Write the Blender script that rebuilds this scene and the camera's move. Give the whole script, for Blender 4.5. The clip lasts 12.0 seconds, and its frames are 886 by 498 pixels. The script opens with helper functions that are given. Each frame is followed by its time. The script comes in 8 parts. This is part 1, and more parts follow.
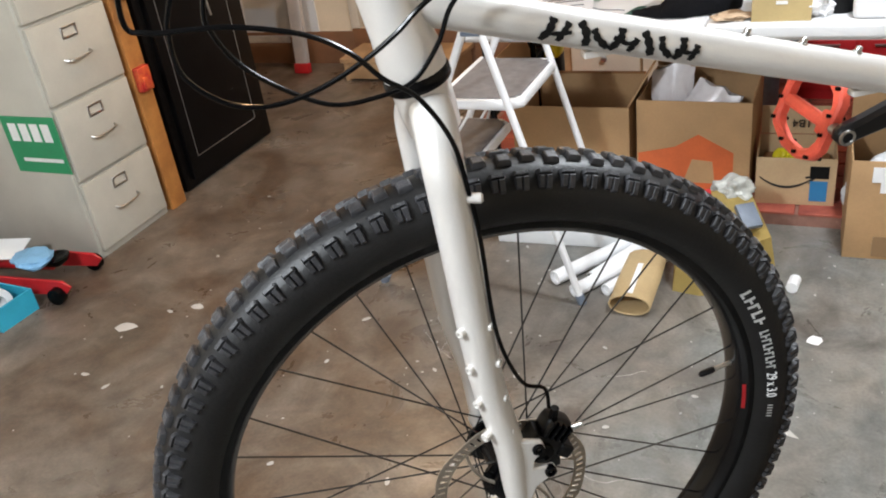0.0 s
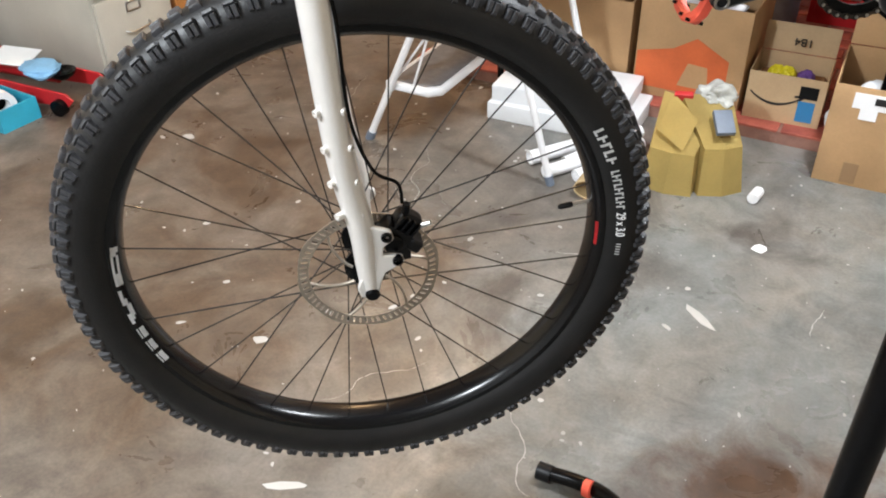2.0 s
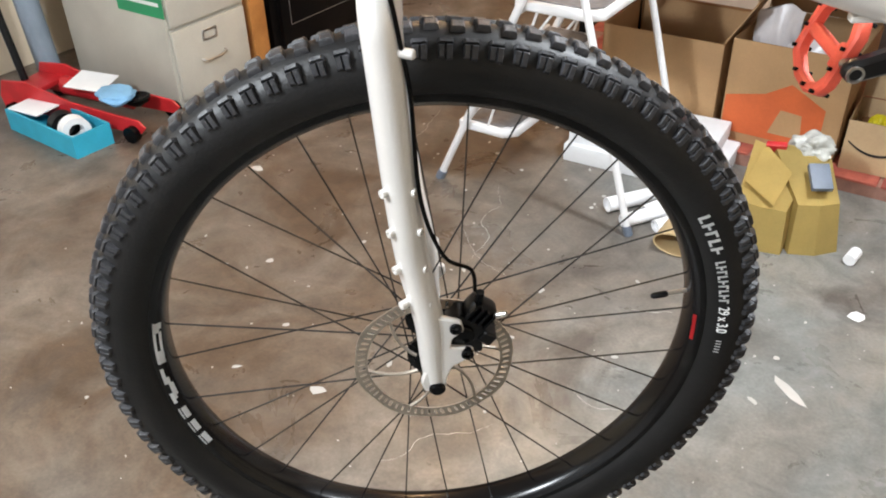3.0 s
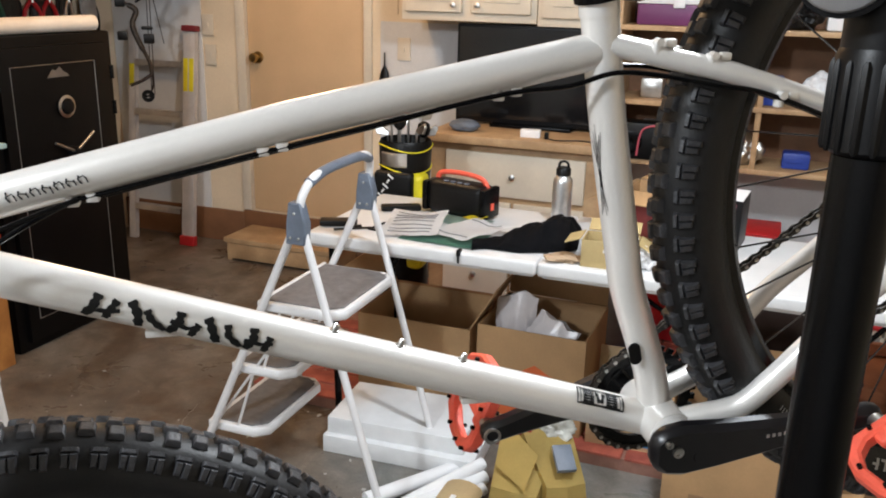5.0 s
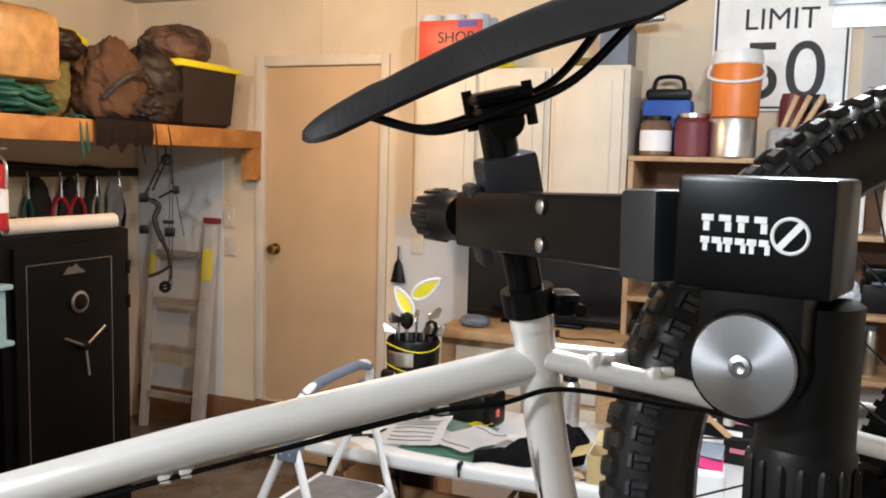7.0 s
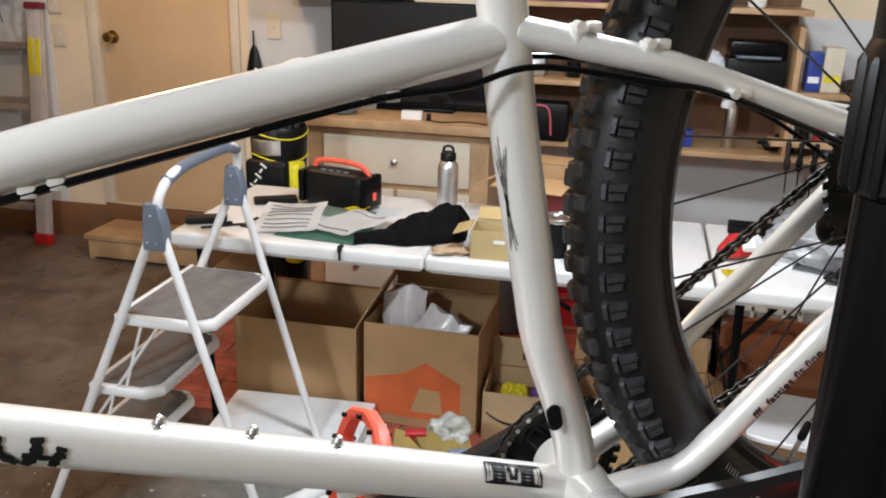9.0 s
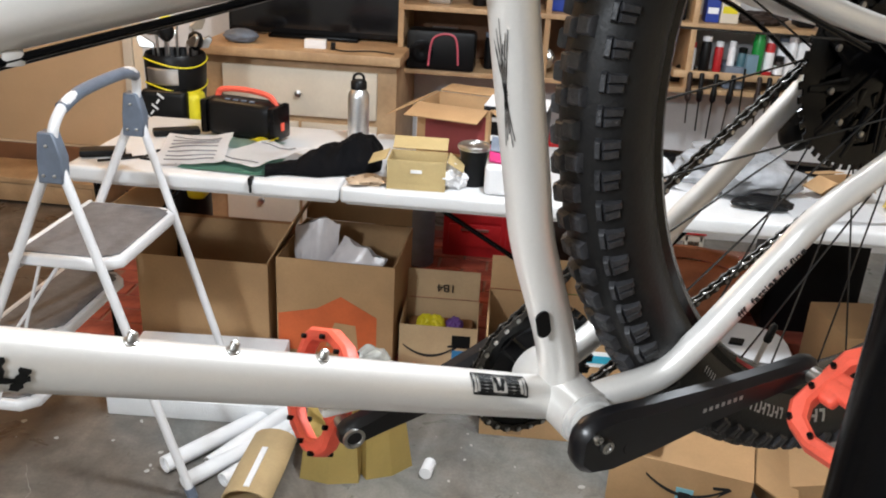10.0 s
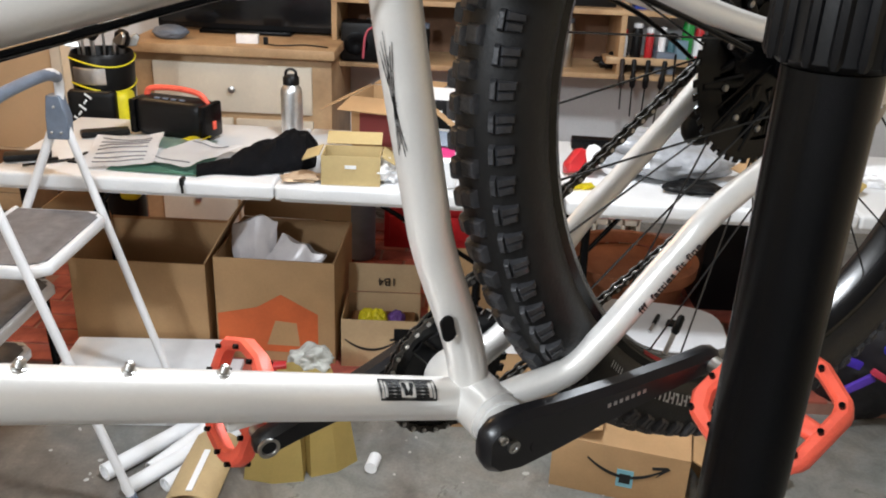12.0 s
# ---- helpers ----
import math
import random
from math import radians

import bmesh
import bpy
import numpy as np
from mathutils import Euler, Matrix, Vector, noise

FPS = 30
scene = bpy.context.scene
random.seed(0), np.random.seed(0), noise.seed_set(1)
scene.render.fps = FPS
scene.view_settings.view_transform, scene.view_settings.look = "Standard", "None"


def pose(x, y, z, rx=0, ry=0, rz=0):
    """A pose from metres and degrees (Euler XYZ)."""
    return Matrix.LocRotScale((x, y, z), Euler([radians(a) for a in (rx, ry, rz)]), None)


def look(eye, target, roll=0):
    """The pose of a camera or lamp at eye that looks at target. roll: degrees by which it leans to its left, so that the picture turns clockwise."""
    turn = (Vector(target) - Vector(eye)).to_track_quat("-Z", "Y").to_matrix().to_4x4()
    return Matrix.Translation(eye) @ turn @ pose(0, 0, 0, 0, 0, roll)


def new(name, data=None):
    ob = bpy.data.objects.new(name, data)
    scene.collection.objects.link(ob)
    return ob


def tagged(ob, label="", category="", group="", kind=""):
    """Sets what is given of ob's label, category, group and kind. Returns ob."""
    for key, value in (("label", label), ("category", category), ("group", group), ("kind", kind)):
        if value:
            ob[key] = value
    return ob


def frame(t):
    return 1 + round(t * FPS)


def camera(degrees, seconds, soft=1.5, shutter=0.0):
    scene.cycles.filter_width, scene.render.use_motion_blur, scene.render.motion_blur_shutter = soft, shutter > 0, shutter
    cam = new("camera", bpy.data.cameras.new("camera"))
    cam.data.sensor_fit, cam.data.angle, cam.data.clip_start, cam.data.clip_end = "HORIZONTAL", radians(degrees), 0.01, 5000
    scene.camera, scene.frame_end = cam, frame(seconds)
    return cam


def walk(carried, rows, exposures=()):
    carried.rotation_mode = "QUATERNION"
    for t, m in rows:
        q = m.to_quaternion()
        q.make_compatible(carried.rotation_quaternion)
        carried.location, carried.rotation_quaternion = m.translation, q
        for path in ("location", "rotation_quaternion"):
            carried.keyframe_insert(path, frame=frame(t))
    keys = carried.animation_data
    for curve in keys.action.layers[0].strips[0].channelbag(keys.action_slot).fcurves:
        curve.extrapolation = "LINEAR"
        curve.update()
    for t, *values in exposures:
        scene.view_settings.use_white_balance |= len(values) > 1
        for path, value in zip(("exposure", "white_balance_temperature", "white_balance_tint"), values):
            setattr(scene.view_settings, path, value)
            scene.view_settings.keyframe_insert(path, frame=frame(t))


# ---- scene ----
cam = camera(54.9, 12.0, 1.9)
PATH = [
    (0, (0.133, 0.261, 1.512), (-0.65, 1.823, 0.537), -8.2),
    (0.5, (0.134, 0.219, 1.482), (-0.574, 1.723, 0.369), -8.4),
    (1, (0.182, 0.209, 1.479), (-0.509, 1.655, 0.282), -7.9),
    (1.5, (0.288, 0.198, 1.48), (-0.446, 1.626, 0.288), -5.1),
    (2, (0.36, 0.205, 1.462), (-0.44, 1.616, 0.291), -1.2),
    (2.5, (0.321, 0.27, 1.43), (-0.603, 1.623, 0.284), -1.2),
    (3, (0.28, 0.318, 1.455), (-0.665, 1.676, 0.331), -1.7),
    (3.5, (0.304, 0.345, 1.498), (-0.478, 1.921, 0.546), -1.4),
    (3.6, (0.304, 0.362, 1.5), (-0.435, 1.971, 0.57), -0.7),
    (3.7, (0.31, 0.374, 1.499), (-0.398, 2.017, 0.605), 0.1),
    (5.3, (0.402, 0.468, 1.575), (-0.269, 2.261, 0.996), 1.5),
    (5.5, (0.404, 0.472, 1.584), (-0.281, 2.264, 1.018), 1.5),
    (6, (0.415, 0.498, 1.615), (-0.33, 2.313, 1.225), 1.3),
    (6.5, (0.432, 0.521, 1.655), (-0.318, 2.361, 1.432), 1.6),
    (6.7, (0.442, 0.533, 1.669), (-0.313, 2.376, 1.485), 1.6),
    (8.3, (0.445, 0.616, 1.59), (-0.369, 2.373, 1.089), 1.1),
    (8.5, (0.410, 0.619, 1.579), (-0.312, 2.408, 1.047), 0.9),
    (9, (0.344, 0.646, 1.553), (-0.065, 2.497, 0.914), 1.6),
    (9.5, (0.298, 0.658, 1.531), (0.06, 2.503, 0.796), 2.5),
    (10, (0.276, 0.663, 1.512), (0.124, 2.506, 0.75), 3.2),
    (10.5, (0.257, 0.678, 1.493), (0.164, 2.511, 0.698), 4.2),
    (11, (0.236, 0.692, 1.481), (0.188, 2.526, 0.686), 5.1),
    (11.5, (0.241, 0.687, 1.502), (0.2, 2.522, 0.707), 4.6),
    (12, (0.31, 0.666, 1.528), (0.277, 2.507, 0.747), 2.6),
]
walk(cam, [(t, look(eye, target, roll)) for t, eye, target, roll in PATH], [(0, 0.35), (0.8, 0.58), (3.2, 0.7), (4.3, 0.3), (5.3, 0.0), (9.0, 0.02), (10.0, 0.12), (12, 0.12)])

# ---- light ----
world = bpy.data.worlds.new("world")
scene.world = world
world.use_nodes = True
world.node_tree.nodes["Background"].inputs[0].default_value = (0.6, 0.7, 0.9, 1)
world.node_tree.nodes["Background"].inputs[1].default_value = 0.005


def bulb(name, x, y, z, watts, colour, radius=0.12):
    data = bpy.data.lights.new(name, "POINT")
    data.energy, data.color, data.shadow_soft_size = watts, colour, radius
    ob = new(name, data)
    ob.matrix_world = pose(x, y, z)
    return ob


bulb("ceiling_bulb", 0.50, 2.2, 2.44, 121, (0.888, 0.955, 1.035))
bulb("ceiling_bulb", -1.65, 3.45, 2.42, 40, (1.0, 0.64, 0.34))
bulb("ceiling_bulb", -1.0, -0.5, 2.44, 177, (0.878, 0.955, 1.035))

# ---- materials ----
MATS = {}


def material(name, colour, rough=0.5, metal=0.0, vary=0.12, scale=6.0, bump=0.0, bump_scale=60.0, coat=0.0, second=None, spec=0.5):
    """A painted or plain surface with colour variation at two scales and fine relief."""
    m = bpy.data.materials.new(name)
    m.use_nodes = True
    nt = m.node_tree
    b = nt.nodes["Principled BSDF"]
    tex = nt.nodes.new("ShaderNodeTexCoord")
    big, fine, mix, ramp = (nt.nodes.new(k) for k in ("ShaderNodeTexNoise", "ShaderNodeTexNoise", "ShaderNodeMixRGB", "ShaderNodeValToRGB"))
    big.inputs["Scale"].default_value, big.inputs["Detail"].default_value = scale, 5
    fine.inputs["Scale"].default_value, fine.inputs["Detail"].default_value = bump_scale, 4
    for k in (big, fine):
        nt.links.new(tex.outputs["Object"], k.inputs["Vector"])
    c = Vector(colour)
    d = Vector(second) if second else c * (1 - vary)
    ramp.color_ramp.elements[0].position, ramp.color_ramp.elements[1].position = 0.35, 0.68
    ramp.color_ramp.elements[0].color, ramp.color_ramp.elements[1].color = (*d, 1), (*(c * (1 + vary * 0.4)), 1)
    nt.links.new(big.outputs["Fac"], ramp.inputs["Fac"])
    mix.blend_type = "MULTIPLY"
    mix.inputs[0].default_value = min(1.0, vary * 2)
    nt.links.new(ramp.outputs["Color"], mix.inputs[1])
    nt.links.new(fine.outputs["Color"], mix.inputs[2])
    grey = nt.nodes.new("ShaderNodeMapRange")
    grey.inputs["To Min"].default_value, grey.inputs["To Max"].default_value = 0.7, 1.25
    nt.links.new(fine.outputs["Fac"], grey.inputs["Value"])
    nt.links.new(grey.outputs[0], mix.inputs[2])
    nt.links.new(mix.outputs[0], b.inputs["Base Color"])
    b.inputs["Roughness"].default_value, b.inputs["Metallic"].default_value = rough, metal
    b.inputs["Specular IOR Level"].default_value = spec
    b.inputs["Coat Weight"].default_value = coat
    b.inputs["Coat Roughness"].default_value = 0.12
    if bump:
        bp = nt.nodes.new("ShaderNodeBump")
        bp.inputs["Strength"].default_value, bp.inputs["Distance"].default_value = bump, 0.004
        nt.links.new(fine.outputs["Fac"], bp.inputs["Height"])
        nt.links.new(bp.outputs["Normal"], b.inputs["Normal"])
    MATS[name] = m
    return m


PEARL = material("pearl_white_paint", (0.81, 0.785, 0.75), 0.33, 0.30, 0.05, 9, 0, 400, 0.5)
RUBBER = material("tyre_rubber", (0.008, 0.0076, 0.0078), 0.45, 0, 0.25, 30, 0.1, 300, spec=0.33)
TREAD = material("tread_rubber", (0.034, 0.034, 0.038), 0.5, 0, 0.45, 60, 0.3, 300, spec=0.55)
BLACK = material("black_anodised", (0.002, 0.002, 0.0024), 0.26, 0.0, 0.2, 20, 0, 400, spec=0.16)
RIMM = material("gloss_black_rim", (0.0025, 0.0025, 0.003), 0.24, 0.0, 0.2, 20, 0, 400, spec=0.3)
BLACKP = material("black_plastic", (0.004, 0.004, 0.0045), 0.4, 0, 0.2, 20, 0.03, 900, spec=0.24)
STEEL = material("bare_steel", (0.55, 0.54, 0.52), 0.3, 1.0, 0.15, 30, 0.05, 300)
SPOKEM = material("black_spoke_finish", (0.012, 0.012, 0.013), 0.22, 0.0, 0.2, 30, 0, 400, spec=0.8)
CRANKM = material("polished_black_crank", (0.004, 0.004, 0.006), 0.34, 0.0, 0.2, 20, 0, 400, spec=0.5)
CHAINM = material("dark_chain_steel", (0.045, 0.040, 0.034), 0.55, 0.5, 0.3, 60, 0.05, 300)
ROTORM = material("rotor_steel", (0.40, 0.35, 0.29), 0.48, 0.85, 0.2, 40, 0.05, 300)
ALU = material("turned_aluminium", (0.70, 0.71, 0.72), 0.38, 1.0, 0.1, 40, 0.05, 500)
CORAL = material("coral_nylon", (0.95, 0.13, 0.075), 0.5, 0, 0.15, 25, 0.1, 400)
INK = material("black_ink", (0.01, 0.01, 0.01), 0.6)
WHITEINK = material("white_ink", (0.85, 0.85, 0.84), 0.6)


def concrete_floor():
    """Sealed concrete: brown staining to the west, grey to the east, smudges, pitting and worn gloss."""
    m = bpy.data.materials.new("stained_concrete")
    m.use_nodes = True
    nt = m.node_tree
    N = nt.nodes.new
    link = nt.links.new
    b = nt.nodes["Principled BSDF"]
    tex, sep = N("ShaderNodeTexCoord"), N("ShaderNodeSeparateXYZ")
    link(tex.outputs["Object"], sep.inputs[0])

    def cloud(scale, detail, rough=0.6, warp=0.0):
        n = N("ShaderNodeTexNoise")
        n.inputs["Scale"].default_value, n.inputs["Detail"].default_value = scale, detail
        n.inputs["Roughness"].default_value, n.inputs["Distortion"].default_value = rough, warp
        link(tex.outputs["Object"], n.inputs["Vector"])
        return n.outputs["Fac"]

    def remap(src, a, b2, c, d):
        n = N("ShaderNodeMapRange")
        for k, v in zip(("From Min", "From Max", "To Min", "To Max"), (a, b2, c, d)):
            n.inputs[k].default_value = v
        link(src, n.inputs["Value"])
        return n.outputs[0]

    def calc(op, u, v):
        n = N("ShaderNodeMath")
        n.operation = op
        for k, q in enumerate((u, v)):
            if isinstance(q, (int, float)):
                n.inputs[k].default_value = q
            else:
                link(q, n.inputs[k])
        return n.outputs[0]

    def blend(fac, c1, c2, kind="MIX"):
        n = N("ShaderNodeMixRGB")
        n.blend_type = kind
        for k, q in enumerate((fac, c1, c2)):
            if isinstance(q, (int, float)):
                n.inputs[k].default_value = q
            elif isinstance(q, tuple):
                n.inputs[k].default_value = (*q, 1)
            else:
                link(q, n.inputs[k])
        return n.outputs[0]

    side = remap(sep.outputs["X"], -1.5, 0.5, 0.0, 1.0)
    side = remap(calc("ADD", side, calc("MULTIPLY", calc("SUBTRACT", cloud(1.1, 4, 0.6, 0.6), 0.5), 1.5)), 0.25, 0.75, 0, 1)
    col = blend(side, (0.108, 0.072, 0.047), (0.198, 0.205, 0.195))
    patch = remap(cloud(2.6, 6, 0.62, 0.9), 0.40, 0.66, 0, 1)
    col = blend(calc("MULTIPLY", patch, 0.72), col, (0.235, 0.205, 0.17))
    dark = remap(cloud(1.7, 7, 0.66, 1.4), 0.53, 0.68, 0, 1)
    col = blend(calc("MULTIPLY", dark, 0.75), col, (0.075, 0.06, 0.05))
    # an old rust-brown spill and a thinner one, with ragged edges
    for cx, cy, rx, ry, tone, depth in ((0.68, 1.38, 0.62, 0.36, (0.075, 0.036, 0.016), 0.97), (0.0, 1.12, 0.30, 0.20, (0.12, 0.085, 0.05), 0.6)):
        dx = calc("DIVIDE", calc("SUBTRACT", sep.outputs["X"], cx), rx)
        dy = calc("DIVIDE", calc("SUBTRACT", sep.outputs["Y"], cy), ry)
        reach = calc("ADD", calc("ADD", calc("MULTIPLY", dx, dx), calc("MULTIPLY", dy, dy)), calc("MULTIPLY", calc("SUBTRACT", cloud(5, 6, 0.65, 0.8), 0.5), 2.2))
        col = blend(calc("MULTIPLY", remap(reach, 1.15, 0.35, 0, 1), depth), col, tone)
    smudge = remap(cloud(9, 8, 0.7, 0.5), 0.3, 0.75, 0.62, 1.32)
    col = blend(1.0, col, smudge, "MULTIPLY")
    grain = remap(cloud(110, 3, 0.6), 0.25, 0.8, 0.84, 1.14)
    col = blend(1.0, col, grain, "MULTIPLY")
    link(col, b.inputs["Base Color"])
    link(remap(cloud(4.2, 6, 0.65, 0.8), 0.32, 0.7, 0.22, 0.52), b.inputs["Roughness"])
    bp = N("ShaderNodeBump")
    bp.inputs["Strength"].default_value, bp.inputs["Distance"].default_value = 0.14, 0.004
    link(calc("ADD", cloud(28, 5, 0.6), calc("MULTIPLY", cloud(3, 3), 1.5)), bp.inputs["Height"])
    link(bp.outputs["Normal"], b.inputs["Normal"])
    MATS["stained_concrete"] = m
    return m


CONCRETE = concrete_floor()
PLASTER = material("cream_wall_paint", (0.76, 0.63, 0.46), 0.75, 0, 0.12, 2, 0.15, 90)
WHITEWALL = material("white_wall_paint", (0.66, 0.66, 0.66), 0.75, 0, 0.12, 2, 0.15, 90)
CEILM = material("pale_ceiling_board", (0.50, 0.47, 0.43), 0.8, 0, 0.2, 3, 0.15, 60)
DOORM = material("cream_door_paint", (0.62, 0.43, 0.25), 0.55, 0, 0.08, 3, 0.1, 80)
CREAM = material("cream_cabinet_paint", (0.70, 0.62, 0.50), 0.5, 0, 0.1, 4, 0.08, 80)
OAK = material("light_wood", (0.50, 0.33, 0.18), 0.55, 0, 0.25, 6, 0.1, 70, second=(0.36, 0.22, 0.11))
PINE = material("orange_pine", (0.52, 0.23, 0.06), 0.55, 0, 0.25, 8, 0.15, 60, second=(0.36, 0.14, 0.035))
BROWNW = material("brown_riser_paint", (0.20, 0.09, 0.04), 0.6, 0, 0.2, 5, 0.1, 60)
SAFEM = material("black_safe_paint", (0.003, 0.0028, 0.003), 0.4, 0, 0.3, 10, 0.1, 200, spec=0.18)
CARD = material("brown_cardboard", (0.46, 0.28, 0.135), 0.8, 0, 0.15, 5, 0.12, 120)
# darker copy of the cardboard: the shade inside boxes put into its colour
CARDSHADE = material("cardboard_shaded", (0.36, 0.175, 0.07), 0.85, 0, 0.15, 5, 0.12, 120)
YCARD = material("yellow_cardboard", (0.60, 0.44, 0.14), 0.75, 0, 0.12, 6, 0.1, 120)
TABLEM = material("white_table_plastic", (0.72, 0.72, 0.72), 0.45, 0, 0.06, 8, 0.12, 150)
CUPM = material("silver_cup_finish", (0.70, 0.69, 0.67), 0.35, 0.2, 0.1, 40, 0, 300)
CAPM = material("brushed_cap_metal", (0.36, 0.37, 0.39), 0.34, 1.0, 0.06, 60, 0, 500)
CAPM.node_tree.nodes["Principled BSDF"].inputs["Anisotropic"].default_value = 0.75
tangent = CAPM.node_tree.nodes.new("ShaderNodeTangent")
tangent.direction_type, tangent.axis = "RADIAL", "Y"
CAPM.node_tree.links.new(tangent.outputs[0], CAPM.node_tree.nodes["Principled BSDF"].inputs["Tangent"])
SLEEVE = material("grey_sleeve_plastic", (0.014, 0.016, 0.020), 0.45, 0, 0.2, 20, 0.05, 500)
WHITEP = material("white_enamel", (0.80, 0.80, 0.81), 0.35, 0, 0.06, 10, 0.03, 200)
GREYP = material("blue_grey_plastic", (0.14, 0.17, 0.22), 0.5, 0, 0.15, 20, 0.08, 200)
GREYMAT = material("grey_step_mat", (0.17, 0.16, 0.16), 0.75, 0, 0.2, 30, 0.3, 150)
FILEM = material("putty_cabinet_paint", (0.52, 0.50, 0.43), 0.45, 0, 0.1, 5, 0.05, 150)
GREEN = material("green_sticker", (0.02, 0.28, 0.11), 0.5)
RED = material("red_paint", (0.52, 0.02, 0.025), 0.35, 0, 0.2, 12, 0.05, 150)
CYAN = material("cyan_plastic", (0.03, 0.38, 0.55), 0.45, 0, 0.12, 12, 0.05, 150)
ORANGEP = material("orange_print", (0.62, 0.13, 0.035), 0.75, 0, 0.15, 8, 0.1, 120)
FOAM = material("white_foam", (0.78, 0.79, 0.80), 0.8, 0, 0.06, 15, 0.3, 200)
PAPER = material("white_paper", (0.87, 0.87, 0.88), 0.75, 0, 0.04, 8)
BRICKM = material("painted_brick", (0.38, 0.09, 0.055), 0.75, 0, 0.35, 9, 0.4, 60, second=(0.24, 0.05, 0.035))


# ---- building helpers ----
def V(*a):
    return Vector(a)


def add_box(bm, c, s, bev=0.0, m=None, seg=2):
    """A box round c with the sizes s, its edges rounded by bev."""
    t = bmesh.new()
    bmesh.ops.create_cube(t, size=1, matrix=Matrix.Translation(c) @ Matrix.Diagonal((*s, 1)))
    if bev:
        bmesh.ops.bevel(t, geom=t.edges[:], offset=bev, segments=seg, affect="EDGES", profile=0.6, clamp_overlap=True)
    merge(bm, t, m)


def merge(bm, t, m=None):
    if m is not None:
        t.transform(m)
    me = bpy.data.meshes.new("tmp")
    t.to_mesh(me)
    t.free()
    bm.from_mesh(me)
    bpy.data.meshes.remove(me)


def ring_frames(pts, closed=False):
    """Points with two directions across the way, carried along without twist."""
    pts = [Vector(p) for p in pts]
    out, side, n = [], None, len(pts)
    for i, p in enumerate(pts):
        a, b = (pts[i - 1], pts[(i + 1) % n]) if closed else (pts[max(i - 1, 0)], pts[min(i + 1, n - 1)])
        d = (b - a).normalized()
        if side is None:
            side = d.cross(V(0, 0, 1) if abs(d.z) < 0.9 else V(1, 0, 0)).normalized()
        side = (side - d * side.dot(d)).normalized()
        out.append((p, side, d.cross(side)))
    return out


def add_tube(bm, pts, r, seg=14, caps=True, flat=1.0, closed=False):
    """A round bar along pts; r is one radius or one for each point, flat squeezes it sideways."""
    fr = ring_frames(pts, closed)
    rs = r if isinstance(r, (list, tuple)) else [r] * len(fr)
    rings = [[bm.verts.new(p + (a * math.cos(2 * math.pi * k / seg) * flat + b * math.sin(2 * math.pi * k / seg)) * q) for k in range(seg)] for (p, a, b), q in zip(fr, rs)]
    pairs = list(zip(rings, rings[1:])) + ([(rings[-1], rings[0])] if closed else [])
    for u, w in pairs:
        for k in range(seg):
            bm.faces.new((u[k], u[(k + 1) % seg], w[(k + 1) % seg], w[k]))
    if caps and not closed:
        bm.faces.new(rings[0][::-1])
        bm.faces.new(rings[-1])


def smooth_path(pts, n=8):
    """A smooth curve through pts."""
    pts = [Vector(p) for p in pts]
    out = []
    for i in range(len(pts) - 1):
        p0, p1, p2, p3 = pts[max(i - 1, 0)], pts[i], pts[i + 1], pts[min(i + 2, len(pts) - 1)]
        for k in range(n):
            t = k / n
            out.append(0.5 * ((2 * p1) + (p2 - p0) * t + (2 * p0 - 5 * p1 + 4 * p2 - p3) * t * t + (3 * p1 - p0 - 3 * p2 + p3) * t ** 3))
    return out + [pts[-1]]


def add_lathe(bm, prof, m=None, seg=32, closed=False):
    """A body turned round local z from (radius, height) pairs."""
    t = bmesh.new()
    rings = [[t.verts.new((r * math.cos(2 * math.pi * k / seg), r * math.sin(2 * math.pi * k / seg), z)) for k in range(seg)] for r, z in prof]
    pairs = list(zip(rings, rings[1:])) + ([(rings[-1], rings[0])] if closed else [])
    for u, w in pairs:
        for k in range(seg):
            t.faces.new((u[k], u[(k + 1) % seg], w[(k + 1) % seg], w[k]))
    if not closed:
        for ring, z in ((rings[0][::-1], 0), (rings[-1], 1)):
            t.faces.new(ring)
    bmesh.ops.recalc_face_normals(t, faces=t.faces[:])
    merge(bm, t, m)


def add_prism(bm, outline, depth, m=None, bev=0.0, hole=None):
    """A plate: the outline (x, y) pushed from z = 0 to depth, with one hole of as many corners if given."""
    t = bmesh.new()
    n = len(outline)
    lo, hi = ([t.verts.new((x, y, z)) for x, y in outline] for z in (0, depth))
    for k in range(n):
        t.faces.new((lo[k], lo[(k + 1) % n], hi[(k + 1) % n], hi[k]))
    if hole:
        l2, h2 = ([t.verts.new((x, y, z)) for x, y in hole] for z in (0, depth))
        for k in range(n):
            j = (k + 1) % n
            t.faces.new((l2[k], l2[j], h2[j], h2[k]))
            t.faces.new((lo[k], lo[j], l2[j], l2[k]))
            t.faces.new((hi[k], hi[j], h2[j], h2[k]))
    else:
        t.faces.new(lo)
        t.faces.new(hi)
    bmesh.ops.recalc_face_normals(t, faces=t.faces[:])
    if bev:
        sharp = [e for e in t.edges if len(e.link_faces) == 2 and e.calc_face_angle(0) > 0.6]
        bmesh.ops.bevel(t, geom=sharp, offset=bev, segments=1, affect="EDGES", clamp_overlap=True)
    merge(bm, t, m)


def mesh_of(name, bm, mat, angle=38):
    bmesh.ops.recalc_face_normals(bm, faces=bm.faces[:])
    me = bpy.data.meshes.new(name)
    bm.to_mesh(me)
    bm.free()
    me.materials.append(mat)
    me.polygons.foreach_set("use_smooth", [True] * len(me.polygons))
    me.set_sharp_from_angle(angle=radians(angle))
    return me


